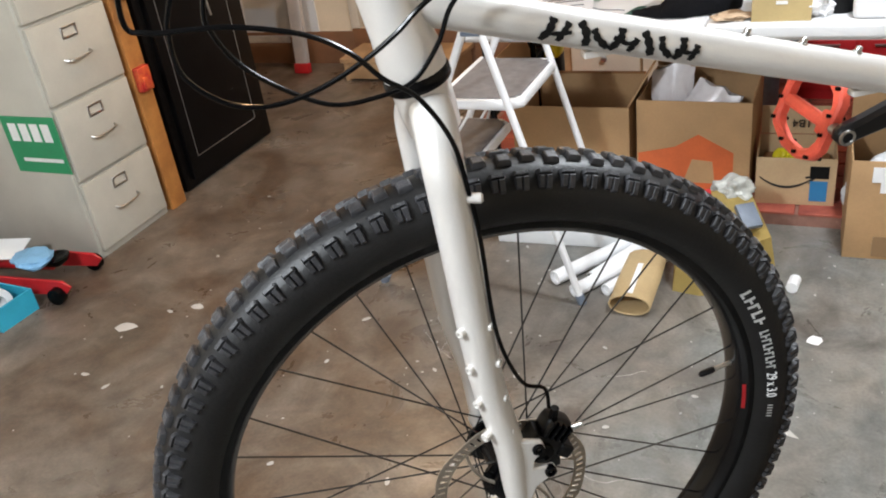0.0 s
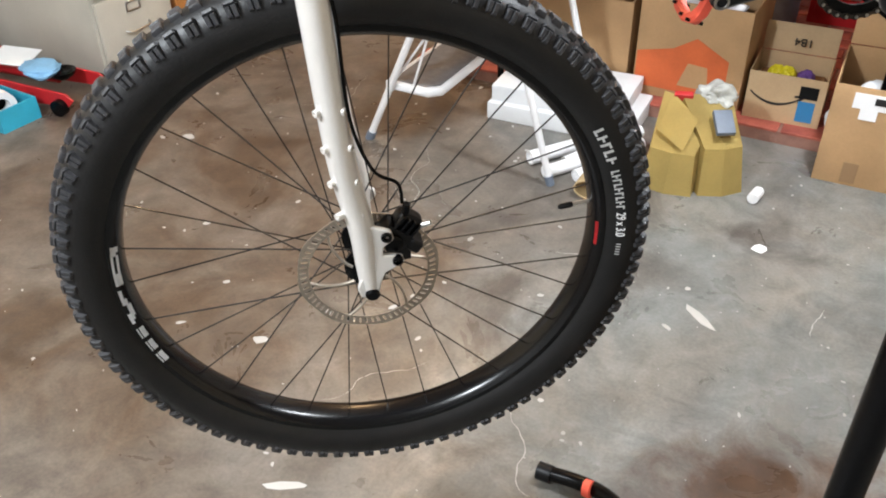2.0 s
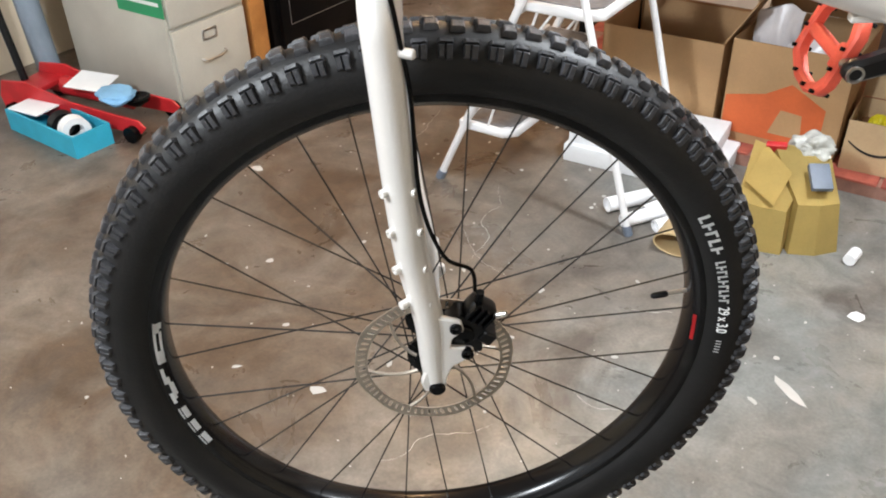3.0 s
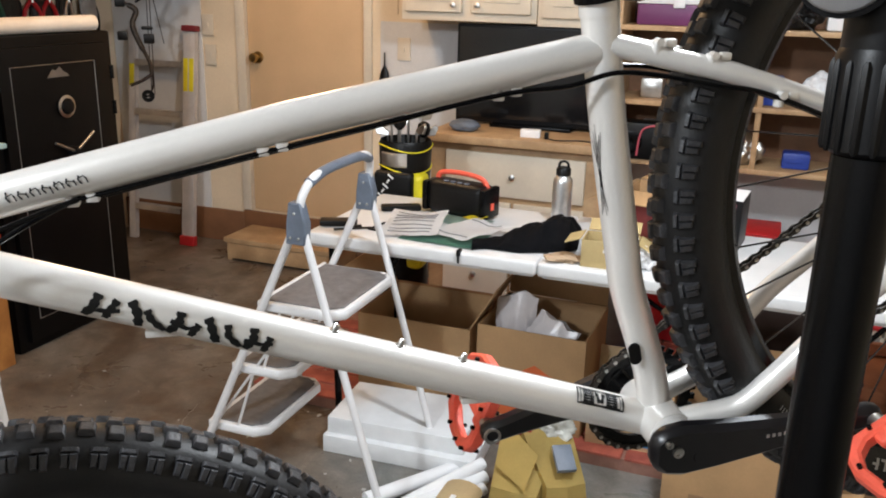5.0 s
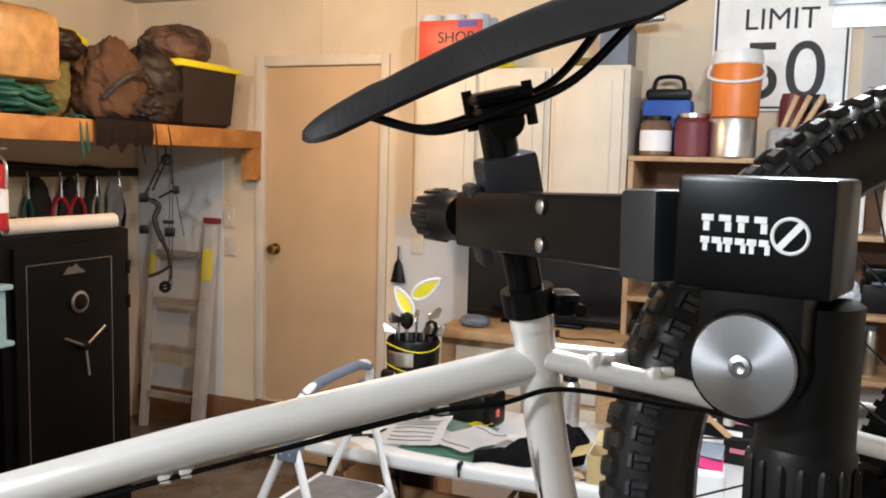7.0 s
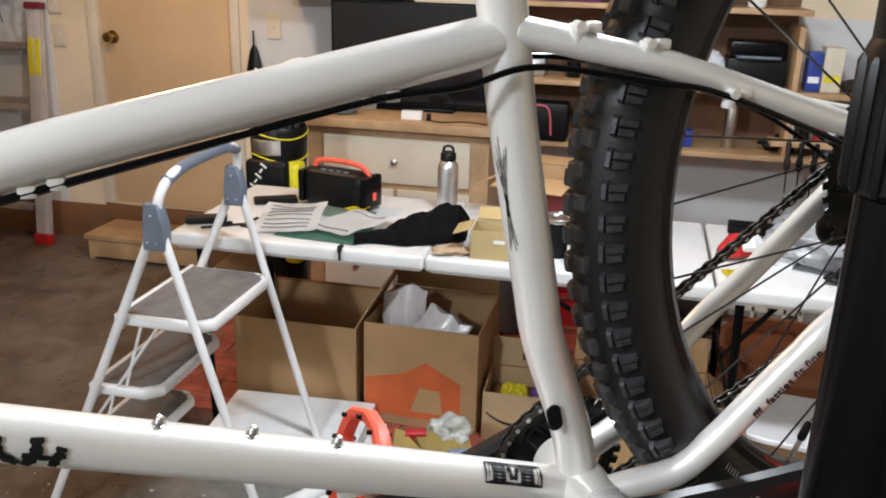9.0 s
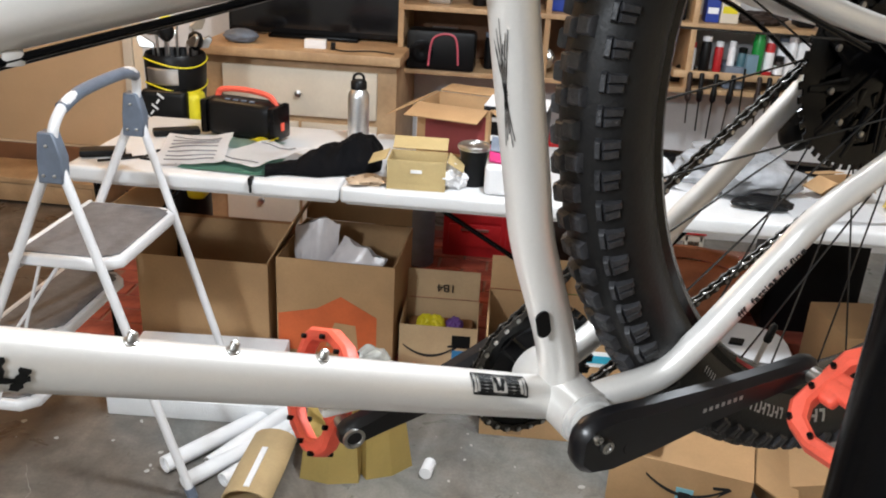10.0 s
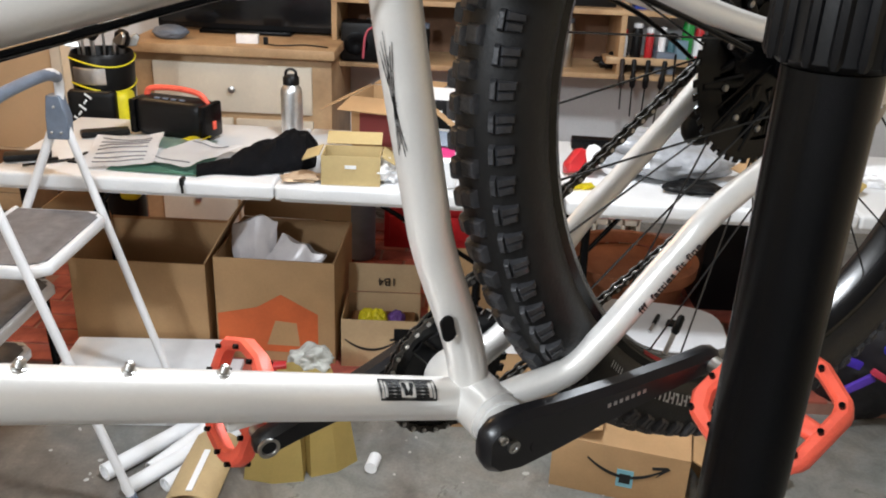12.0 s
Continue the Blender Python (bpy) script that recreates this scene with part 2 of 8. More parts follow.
def part(name, bm, mat, parent=None, label="", kind=""):
    """One mesh object, under a thing or a part if given."""
    ob = new(name, mesh_of(name, bm, mat))
    ob.parent = parent
    return tagged(ob, label, kind=kind)


def share(name, me, parent, m, label=""):
    """One more object on a mesh that is there already."""
    ob = new(name, me)
    ob.parent = parent
    ob.matrix_basis = m
    return tagged(ob, label)


def thing(name, label, category, m=None, group="", kind=""):
    ob = new(name)
    ob.empty_display_size = 0.05
    if m is not None:
        ob.matrix_basis = m
    return tagged(ob, label, category, group, kind)


def solid(name, label, category, bm, mat, m=None, group="", kind=""):
    """A thing of one mesh."""
    ob = part(name, bm, mat)
    if m is not None:
        ob.matrix_basis = m
    return tagged(ob, label, category, group, kind)


def B():
    return bmesh.new()


def box_part(name, c, s, mat, parent=None, bev=0.003, label="", m=None):
    bm = B()
    add_box(bm, c, s, bev, m)
    return part(name, bm, mat, parent, label)


def tube_part(name, pts, r, mat, parent=None, label="", seg=14, flat=1.0):
    bm = B()
    add_tube(bm, pts, r, seg, flat=flat)
    return part(name, bm, mat, parent, label)


def along(p, q):
    """The pose whose z runs from p towards q."""
    return Matrix.Translation(p) @ (Vector(q) - Vector(p)).to_track_quat("Z", "Y").to_matrix().to_4x4()


# ---- the room ----
X0, X1, Y0, Y1, ZC = -3.40, 3.4, -2.6, 4.76, 2.58
DX0, DX1, DZ0, DZ1 = -2.45, -1.70, 0.22, 2.18


def structure(name, label, boxes, mat, bev=0.0):
    bm = B()
    for c, s in boxes:
        add_box(bm, c, s, bev)
    return solid(name, label, "", bm, mat, kind="structure")


def span(x0, x1, y0, y1, z0, z1):
    return ((x0 + x1) / 2, (y0 + y1) / 2, (z0 + z1) / 2), (x1 - x0, y1 - y0, z1 - z0)


structure("floor", "worn stained concrete garage floor", [span(X0 - 0.1, X1 + 0.1, Y0 - 0.1, Y1 + 0.1, -0.12, 0)], CONCRETE)
structure("ceiling", "pale board garage ceiling", [span(X0 - 0.1, X1 + 0.1, Y0 - 0.1, Y1 + 0.1, ZC, ZC + 0.1)], CEILM)
structure("wall_north", "cream painted back wall with a doorway", [span(X0, DX0 - 0.03, Y1, Y1 + 0.12, 0, ZC), span(DX1 + 0.03, X1, Y1, Y1 + 0.12, 0, ZC), span(DX0 - 0.03, DX1 + 0.03, Y1, Y1 + 0.12, DZ1 + 0.03, ZC), span(DX0 - 0.03, DX1 + 0.03, Y1, Y1 + 0.12, 0, DZ0)], PLASTER)
structure("wall_west", "pale painted side wall", [span(X0 - 0.12, X0, Y0, Y1, 0, ZC)], PLASTER)
structure("wall_east", "pale painted side wall", [span(X1, X1 + 0.12, Y0, Y1, 0, ZC)], PLASTER)
structure("wall_south", "pale painted front wall", [span(X0, X1, Y0 - 0.12, Y0, 0, ZC)], WHITEWALL)


# ---- the bicycle ----
def basis(o, f, n, u):
    return Matrix(((f[0], n[0], u[0], o[0]), (f[1], n[1], u[1], o[1]), (f[2], n[2], u[2], o[2]), (0, 0, 0, 1)))


YAW, LEANB = radians(34), radians(-4)
NB = V(math.sin(YAW) * math.cos(LEANB), -math.cos(YAW) * math.cos(LEANB), math.sin(LEANB))
FB = V(-math.cos(YAW), -math.sin(YAW), 0)
UB = FB.cross(NB)
BIKE = basis((0.20, 1.167, 1.31), FB, NB, UB)
bike = thing("mountain_bike", "pearl white hardtail mountain bike held nose-down in a repair stand", "bicycle", BIKE)


def P(s, z, n=0.0):
    return V(s, n, z)


BBP, STJ, STT, HTB, HTT = P(-0.161, -0.164), P(-0.062, 0.203), P(-0.054, 0.244), P(0.472, -0.020), P(0.497, 0.100)
AXR, AXF = P(-0.495, 0.100), P(0.4365, -0.503)
STEER = (HTT - HTB).normalized()

# main tubes, welded into one frame
bm = B()
add_tube(bm, smooth_path([BBP, P(-0.147, -0.108), P(-0.114, -0.024), P(-0.101, 0.026), P(-0.075, 0.136), STJ, STT]), 0.0162, 24)
add_tube(bm, [STJ + P(0.006, -0.0045), P(0.2, 0.142), HTB.lerp(HTT, 0.728)], [0.0155, 0.0158, 0.0160], 24)
add_tube(bm, [BBP + P(0, -0.006), P(0.1, -0.0837), HTB.lerp(HTT, 0.53)], [0.0174, 0.0176, 0.0178], 24)
add_tube(bm, [HTB, HTB.lerp(HTT, 0.15), HTB.lerp(HTT, 0.3), HTB.lerp(HTT, 0.8), HTT], [0.029, 0.029, 0.0265, 0.0258, 0.027], 28)
add_tube(bm, [BBP + P(0, 0, 0.0365), BBP - P(0, 0, 0.0365)], 0.0232, 28)
add_tube(bm, [STJ.lerp(STT, 0.62), STT], 0.0172, 24)
for sgn, q in ((1, ((-0.188, -0.150), (-0.224, -0.135), (-0.250, -0.106), (-0.274, -0.072), (-0.302, -0.036), (-0.345, 0.008))), (-1, ((-0.188, -0.153), (-0.228, -0.143), (-0.256, -0.118), (-0.280, -0.088), (-0.314, -0.055), (-0.366, -0.015)))):
    stay = [P(s0, z0, sgn * n0) for (s0, z0), n0 in zip(q, (0.030, 0.042, 0.049, 0.055, 0.060, 0.065))]
    stay = smooth_path([BBP + P(-0.004, 0.004, sgn * 0.022)] + stay + [AXR + P(0.012, -0.012, sgn * 0.073)])
    add_tube(bm, stay, [0.0122 - 0.0022 * k / len(stay) for k in range(len(stay))], 18)
    add_tube(bm, smooth_path([STJ + P(-0.004, 0.002, sgn * 0.008), P(-0.12, 0.195, sgn * 0.022), P(-0.18, 0.183, sgn * 0.036), P(-0.34, 0.138, sgn * 0.054), AXR + P(0.006, 0.010, sgn * 0.074)]), [0.0092] * 16 + [0.0088] * 17, 16)
add_tube(bm, [P(-0.165, 0.186, 0.036), P(-0.165, 0.186, -0.036)], 0.008, 14)
add_tube(bm, [P(-0.232, -0.140, 0.04), P(-0.232, -0.140, -0.04)], 0.009, 14)
frame_part = part("bike_frame", bm, PEARL, bike, "pearl white welded steel frame")

for sgn in (1, -1):
    bm = B()
    add_prism(bm, [(-0.028, -0.024), (0.012, -0.03), (0.03, -0.012), (0.026, 0.02), (-0.004, 0.03), (-0.028, 0.016)], 0.006, basis(AXR + P(0, 0, sgn * 0.074 - 0.003), V(1, 0, 0), V(0, 0, 1), V(0, -1, 0)) @ Matrix.Translation((0, 0, -0.006)), 0.001)
    part("dropout", bm, PEARL, bike)
# bottle bosses, guides, plug
for s in (0.166, 0.106, 0.046, 0.30, 0.02):
    t = (s + 0.168) / (0.489 + 0.168)
    top = s > 0.04 and s < 0.2
    q = (BBP + P(0, -0.006)).lerp(HTB.lerp(HTT, 0.53), t)
    d = (HTB.lerp(HTT, 0.53) - BBP - P(0, -0.006)).normalized()
    up = V(-d.z, 0, d.x)
    bm = B()
    if top:
        add_lathe(bm, [(0.0050, 0.0160), (0.0046, 0.0184), (0.0032, 0.0188), (0.0032, 0.0226), (0.0026, 0.0234), (0.001, 0.0228)], along(q, q + up), 14)
        part("bottle_boss", bm, STEEL, bike, "small bright steel bottle-cage bolt")
    else:
        add_box(bm, q - up * 0.0178, (0.03, 0.012, 0.007), 0.002)
        part("cable_guide", bm, PEARL, bike)
for s, z in ((0.021, 0.1815), (0.211, 0.139), (0.355, 0.102)):
    bm = B()
    for ds in (-0.0075, 0.0075):
        add_box(bm, P(s + ds, z - 0.24 * ds - 0.0168, 0.006), (0.010, 0.012, 0.0075), 0.002)
    part("cable_guide", bm, PEARL, bike)
for s, z, n in ((-0.10, 0.206, 0.022), (-0.145, 0.197, 0.033), (-0.205, 0.167, 0.047)):
    bm = B()
    add_tube(bm, [P(s, z - 0.006, n), P(s, z + 0.005, n)], 0.0044, 12)
    add_tube(bm, [P(s, z + 0.004, n), P(s, z + 0.004, n + 0.007)], 0.0034, 12)
    add_box(bm, P(s - 0.012, z + 0.003, n), (0.010, 0.007, 0.007), 0.002)
    part("brake_boss", bm, PEARL, bike)
bm = B()
add_prism(bm, [(0.006 * math.cos(a) , 0.006 * math.sin(a) + (0.006 if math.sin(a) > 0 else -0.006)) for a in [k * math.pi / 8 for k in range(16)]], 0.0022, basis(P(-0.1215, -0.083, 0.0150), V(0.95, 0, -0.31), V(-0.31 * -1, 0, 0.95), V(0, 1, 0)) @ Matrix.Scale(-1, 4, (0, 0, 1)) @ Matrix.Translation((0, 0, -0.002)), 0.0006)
part("cable_port_plug", bm, BLACKP, bike, "black oval rubber cable-port plug")


def tube_strokes(name, a, b, r, strokes, mat, label, lift=0.0006, w=0.0022, parent=None):
    """Flat strokes laid on a tube from a to b: each a list of (share of the length, degrees round it from the left side, up) points."""
    a, b = Vector(a), Vector(b)
    d = (b - a).normalized()
    left = V(0, 1, 0)
    up = left.cross(d)
    if up.z < 0:
        up = -up
    bm = B()
    for st in strokes:
        width = st[0] if not isinstance(st[0], tuple) else w
        pts = [p for p in st if isinstance(p, tuple)]
        fine = []
        for p, q in zip(pts, pts[1:]):
            fine += [(p[0] + (q[0] - p[0]) * k / 4, p[1] + (q[1] - p[1]) * k / 4) for k in range(4)]
        fine.append(pts[-1])
        L = (b - a).length
        flat = [V(t * L, radians(g) * r, 0) for t, g in fine]
        prev = None
        for i, p in enumerate(flat):
            dd = (flat[min(i + 1, len(flat) - 1)] - flat[max(i - 1, 0)]).normalized()
            o = V(-dd.y, dd.x, 0) * width * (0.5 + 0.13 * math.sin(i * 2.3))
            row = []
            for q in (p + o, p - o):
                g = q.y / r
                row.append(bm.verts.new(a + d * q.x + (left * math.cos(g) + up * math.sin(g)) * (r + lift)))
            if prev:
                bm.faces.new((prev[0], prev[1], row[1], row[0]))
            prev = row
    bmesh.ops.solidify(bm, geom=bm.faces[:], thickness=0.0003)
    return part(name, bm, mat, parent or bike, label)


DTA, DTB = BBP + P(0, -0.006), HTB.lerp(HTT, 0.53)
# a five-mark brush logo on the down tube, drawn as plain strokes
marks = []
random.seed(5)
for k, t in enumerate((0.786, 0.738, 0.692, 0.646, 0.602)):
    def jag(v, w=0.004):
        return v + random.uniform(-w, w)
    lean = 0.010 if k % 2 else -0.006
    marks += [[0.0072, (jag(t + 0.014 + lean), 32), (jag(t + 0.010), 2), (jag(t + 0.012 - lean), -36)], [0.0060, (jag(t - 0.010 + lean), 26 - 8 * (k % 3)), (jag(t - 0.009), -4), (jag(t - 0.012 - lean), -32)]]
    if k % 2 == 0:
        marks.append([0.0038, (t + 0.018, -16 + 10 * (k % 3)), (t - 0.002, -8), (t - 0.018, 0)])
tube_strokes("brush_logo", DTA, DTB, 0.0180, marks, INK, "black brush-stroke logo marks")
badge = [[0.0016, (0.072, 28), (0.148, 28), (0.148, 80)], [0.0016, (0.148, 80), (0.072, 80), (0.072, 28)], [0.0009, (0.077, 32), (0.143, 32), (0.143, 76)], [0.0009, (0.143, 76), (0.077, 76), (0.077, 32)]]
for k in range(5):
    badge += [[0.0022, (0.082, 37 + 8.5 * k), (0.101, 37 + 8.5 * k)], [0.0022, (0.121, 37 + 8.5 * k), (0.139, 37 + 8.5 * k)]]
badge += [[0.0034, (0.105, 71), (0.109, 38)], [0.0034, (0.117, 71), (0.113, 38)]]
tube_strokes("square_badge", DTA, DTB, 0.0177, badge, INK, "small square badge of black bars")
twigs = []
for k in range(5):
    g, w = -64 + 4 * (k - 2), 0.0005
    twigs += [[w, (0.30 + 0.04 * (k % 3), -62 + 6 * (k - 2)), (0.48, -64 + 3 * (k - 2)), (0.62, -64 + 1.2 * (k - 2)), (0.78, g), (0.93 + 0.06 * (k % 3), g + 5 * (k - 2))]]
    twigs += [[w * 0.8, (0.74 + 0.02 * k, g), (0.88 + 0.03 * (k % 4), g + (8 if k % 2 else -8))]]
twigs += [[0.0009, (0.61, -67), (0.62, -57)], [0.0009, (0.645, -67), (0.635, -57)]]
tube_strokes("twig_drawing", P(-0.101, 0.026), P(-0.075, 0.136), 0.0164, twigs, INK, "thin black drawing of bundled twigs")
# small script mark on the top tube
TTA, TTB = P(-0.062, 0.2093), P(0.491, 0.0672)
script = []
for k in range(7):
    t = 0.845 - 0.0155 * k
    script += [[0.0013, (t, 15 + 5 * (k == 0)), (t + 0.002, 4), (t - 0.001, -9)], [0.0008, (t + 0.001, 8), (t - 0.006, 12 - 8 * (k % 2)), (t - 0.009, -2)], [0.0011, (t - 0.008, 7), (t - 0.009, -9 - 6 * (k == 3))]]
tube_strokes("script_logo", TTA, TTB, 0.0161, script, INK, "small black script mark")
tube_strokes("head_badge", HTB, HTT, 0.0262, [[0.008, (0.45, 60), (0.6, 62), (0.75, 60)], [0.005, (0.5, 75), (0.7, 72)]], INK, "black head badge")


# marks that follow a ring: flat text or bars bent round the wheel's axis
def sidewall(q):
    return math.sqrt(max(0.0355 ** 2 - (q - 0.3425) ** 2, 0)) + 0.0005


def rim_side(q):
    return min(0.019 + (q - 0.3038) * 0.806, 0.0240) + 0.0006


def ring_bars(name, parent, bars, height, mat, label):
    """Plain bars (first angle, last angle, inner radius, outer radius), degrees, on the wheel's left side."""
    bm = B()
    for a, b, r0, r1 in bars:
        n = max(2, int(abs(b - a) / 1.5) + 1)
        rows = []
        for k in range(n):
            g = radians(a + (b - a) * k / (n - 1))
            rows.append([bm.verts.new((q * math.cos(g), q * math.sin(g), height(q))) for q in (r0, (r0 + r1) / 2, r1)])
        for u, w in zip(rows, rows[1:]):
            for k in (0, 1):
                bm.faces.new((u[k], u[k + 1], w[k + 1], w[k]))
    bmesh.ops.solidify(bm, geom=bm.faces[:], thickness=0.0003)
    return part(name, bm, mat, parent, label)


def text_mesh(name, text, size, mat, extrude=0.0004):
    cu = bpy.data.curves.new(name, "FONT")
    cu.body, cu.size, cu.align_x, cu.align_y, cu.extrude = text, size, "CENTER", "CENTER", extrude
    tmp = bpy.data.objects.new(name, cu)
    me = bpy.data.meshes.new_from_object(tmp)
    bpy.data.objects.remove(tmp)
    me.materials.clear()
    me.materials.append(mat)
    return me


def tyre_marks(w, valve_deg, turn):
    c = valve_deg - turn
    me = text_mesh("tyre_size", "29 x 3.0", 0.0165, WHITEINK)
    for v in me.vertices:
        q, g = 0.333 + v.co.y, radians(c) - v.co.x * 0.72 / 0.336
        v.co = (q * math.cos(g), q * math.sin(g), sidewall(q) + v.co.z)
    ob = new("tyre_size", me)
    ob.parent = w
    tagged(ob, "white tyre size lettering")
    # two words and a fine line, as plain bars
    for n, first, step, half, long in ((5, 26.3, 2.0, 0.0062, 0), (9, 14.8, 1.2, 0.0052, 0), (5, -5.4, 0.7, 0.003, 1)):
        bars = []
        for k in range(n):
            g = c + first - step * k
            bars.append((g, g - step * 0.34, 0.333 - half, 0.333 + half))
            if not long:
                low = 0.333 - half * (1.0, 0.2, -0.55)[k % 3]
                bars.append((g - step * 0.3, g - step * 0.78, low, low + half * 0.45))
        ring_bars("sidewall_print", w, bars, sidewall, WHITEINK, "white printed bars on the sidewall")
    ring_bars("rim_mark", w, [(valve_deg - 4, valve_deg - 11, 0.3036, 0.3070)], rim_side, RED, "small red rim mark")
    # block decal: a hook, a step and three slabs
    z = valve_deg + 160.3
    blocks = [[(z, z + 2.6, 0.3060, 0.3123), (z, z + 1.6, 0.3040, 0.3060), (z + 2.6, z + 11, 0.3093, 0.3123), (z + 2.4, z + 11, 0.3040, 0.3065), (z + 7.5, z + 11, 0.3065, 0.3093)],
              [(z + 12.4, z + 16.8, 0.3085, 0.3125), (z + 15.0, z + 21.5, 0.3060, 0.3085), (z + 16.8, z + 20.5, 0.3040, 0.3060), (z + 19.5, z + 22.6, 0.3085, 0.3125)]]
    blocks += [[(z + 24.4 + 4.5 * k, z + 27.6 + 4.5 * k, 0.3040, 0.3125)] for k in range(3)]
    for bars in blocks:
        ring_bars("rim_decal", w, bars, rim_side, WHITEINK, "white block decal on the rim")


# wheels
def wheel(name, parent, m, label, rotor):
    """A wheel round local z, in the pose m, under the bike."""
    w = new(name)
    w.parent, w.matrix_basis = parent, m
    tagged(w, label)
    bm = B()
    prof = []
    for k in range(17):
        a = radians(-128 + 256 * k / 16)
        prof.append((0.3425 + 0.0355 * math.cos(a), 0.0355 * math.sin(a)))
    add_lathe(bm, prof + [(0.312, 0.018), (0.312, -0.018)], None, 96, True)
    part("tyre", bm, RUBBER, w, "black rubber knobbly tyre")
    bm = B()
    n = 98
    for k in range(n):
        a0 = 2 * math.pi * k / n
        # phase, degrees over the crown, length round, width across, height, outer slope
        for ph, ang, sa, sb, h, cut in ((0.0, 13 - 5 * (k % 2), 0.0135, 0.0130, 0.0058, 0), (0.12, -13 + 5 * (k % 2), 0.0135, 0.0130, 0.0058, 0), (0.5, 43, 0.0146, 0.0046, 0.0074, 0), (0.5, -43, 0.0146, 0.0046, 0.0074, 0), (0.35, 57, 0.0066, 0.0140, 0.0072, 1), (0.35, -57, 0.0066, 0.0140, 0.0072, 1), (0.65, 56, 0.0066, 0.0120, 0.0072, 1), (0.65, -56, 0.0066, 0.0120, 0.0072, 1)):
            a, g = a0 + 2 * math.pi / n * ph, radians(ang)
            mm = Matrix.Rotation(a, 4, "Z") @ Matrix.Translation((0.3425, 0, 0)) @ Matrix.Rotation(-g, 4, "Y") @ Matrix.Translation((0.0345, 0, 0))
            rings = []
            for hh, f in ((-0.001, 1.10), (h * 0.8, 0.94), (h, 0.74)):
                row = []
                for y, z in ((-1, -1), (1, -1), (1, 1), (-1, 1)):
                    outer = cut and z * ang > 0
                    up = hh * (0.6 if outer and hh > 0 else 1)
                    row.append(bm.verts.new(mm @ V(up, y * sa / 2 * f * (0.85 if outer else 1), z * sb / 2 * f)))
                rings.append(row)
            for lo, hi in zip(rings, rings[1:]):
                for q in range(4):
                    bm.faces.new((lo[q], lo[(q + 1) % 4], hi[(q + 1) % 4], hi[q]))
            bm.faces.new(rings[-1])
    part("tread", bm, TREAD, w, "raised black rubber knobs", "stuff")
    bm = B()
    add_lathe(bm, [(0.319, 0.0240), (0.3205, 0.021), (0.314, 0.0205), (0.312, -0.0205), (0.3205, -0.021), (0.319, -0.0240), (0.3100, -0.0240), (0.3038, -0.019), (0.3010, -0.009), (0.3010, 0.009), (0.3038, 0.019), (0.3100, 0.0240)], None, 96, True)
    part("rim", bm, RIMM, w, "glossy black rim")
    bm = B()
    add_lathe(bm, [(0.011, -0.052), (0.016, -0.05), (0.016, -0.038), (0.030, -0.034), (0.030, -0.030), (0.017, -0.026), (0.0155, 0.02), (0.017, 0.026), (0.030, 0.030), (0.030, 0.034), (0.018, 0.038), (0.018, 0.05), (0.011, 0.052)], None, 28)
    part("hub", bm, BLACK, w, "black hub")
    bm = B()
    add_tube(bm, [V(0, 0, 0), V(0, 0, 1)], 0.001, 6, False)
    spoke = mesh_of("spoke", bm, SPOKEM)
    for k in range(32):
        side = 1 if k % 2 else -1
        a = 2 * math.pi * k / 32 + radians((rotor[1] - 5.6) % 11.25)
        lead = (1 if ((k + 1) // 2) % 2 else -1) * radians(62)
        p = V(0.0275 * math.cos(a + lead), 0.0275 * math.sin(a + lead), side * 0.032)
        q = V(0.3020 * math.cos(a), 0.3020 * math.sin(a), side * 0.004)
        share("spoke", spoke, w, along(p, q) @ Matrix.Diagonal((1, 1, (q - p).length, 1)))
    bm = B()
    a = radians(rotor[1])
    d = V(math.cos(a), math.sin(a), 0)
    add_tube(bm, [d * 0.302, d * 0.278], [0.0026, 0.0026], 10)
    vs = part("valve", bm, STEEL, w, "bright presta valve stem")
    bm = B()
    add_tube(bm, [d * 0.279, d * 0.276, d * 0.262, d * 0.259], [0.003, 0.0042, 0.0038, 0.002], 10)
    part("valve_cap", bm, BLACKP, vs, "black valve cap")
    tyre_marks(w, rotor[1], rotor[0])
    return w


def rotor_disc(parent, r, z):
    """A thin brake rotor with cut slots and curved arms."""
    bm = B()
    n = 64
    for k in range(n):
        a, b = 2 * math.pi * k / n, 2 * math.pi * (k + 1) / n
        wav = 0.0012 * math.sin(k * math.pi * 2 / 8)
        for r0, r1, part_of in ((r - 0.0145, r - 0.0118, 1.0), (r - 0.0118, r - 0.0038, 0.62 if k % 8 else 0.45), (r - 0.0038, r + wav, 1.0)):
            b2 = a + (b - a) * part_of
            sk = 0.0 if part_of == 1 else 0.02
            v = [bm.verts.new((q * math.cos(g), q * math.sin(g), z + h)) for h in (0, 0.0018) for q, g in ((r0, a), (r1, a + sk), (r1, b2 + sk), (r0, b2))]
            for f in ((0, 1, 2, 3), (7, 6, 5, 4), (0, 4, 5, 1), (1, 5, 6, 2), (2, 6, 7, 3), (3, 7, 4, 0)):
                bm.faces.new([v[i] for i in f])
    for k in range(6):
        a = 2 * math.pi * k / 6
        pts = [V(q * math.cos(a + (r - q) * 9), q * math.sin(a + (r - q) * 9), z + 0.0009) for q in [0.02 + (r - 0.034) * j / 6 for j in range(7)]]
        add_tube(bm, pts, [0.0024] * 7, 6, flat=0.8)
    part("brake_rotor", bm, ROTORM, parent, "thin bare steel brake rotor with slots")
    bm = B()
    add_lathe(bm, [(0.022, z - 0.003), (0.022, z + 0.004), (0.014, z + 0.006), (0.010, z + 0.006)], None, 24)
    part("rotor_lockring", bm, BLACK, parent)


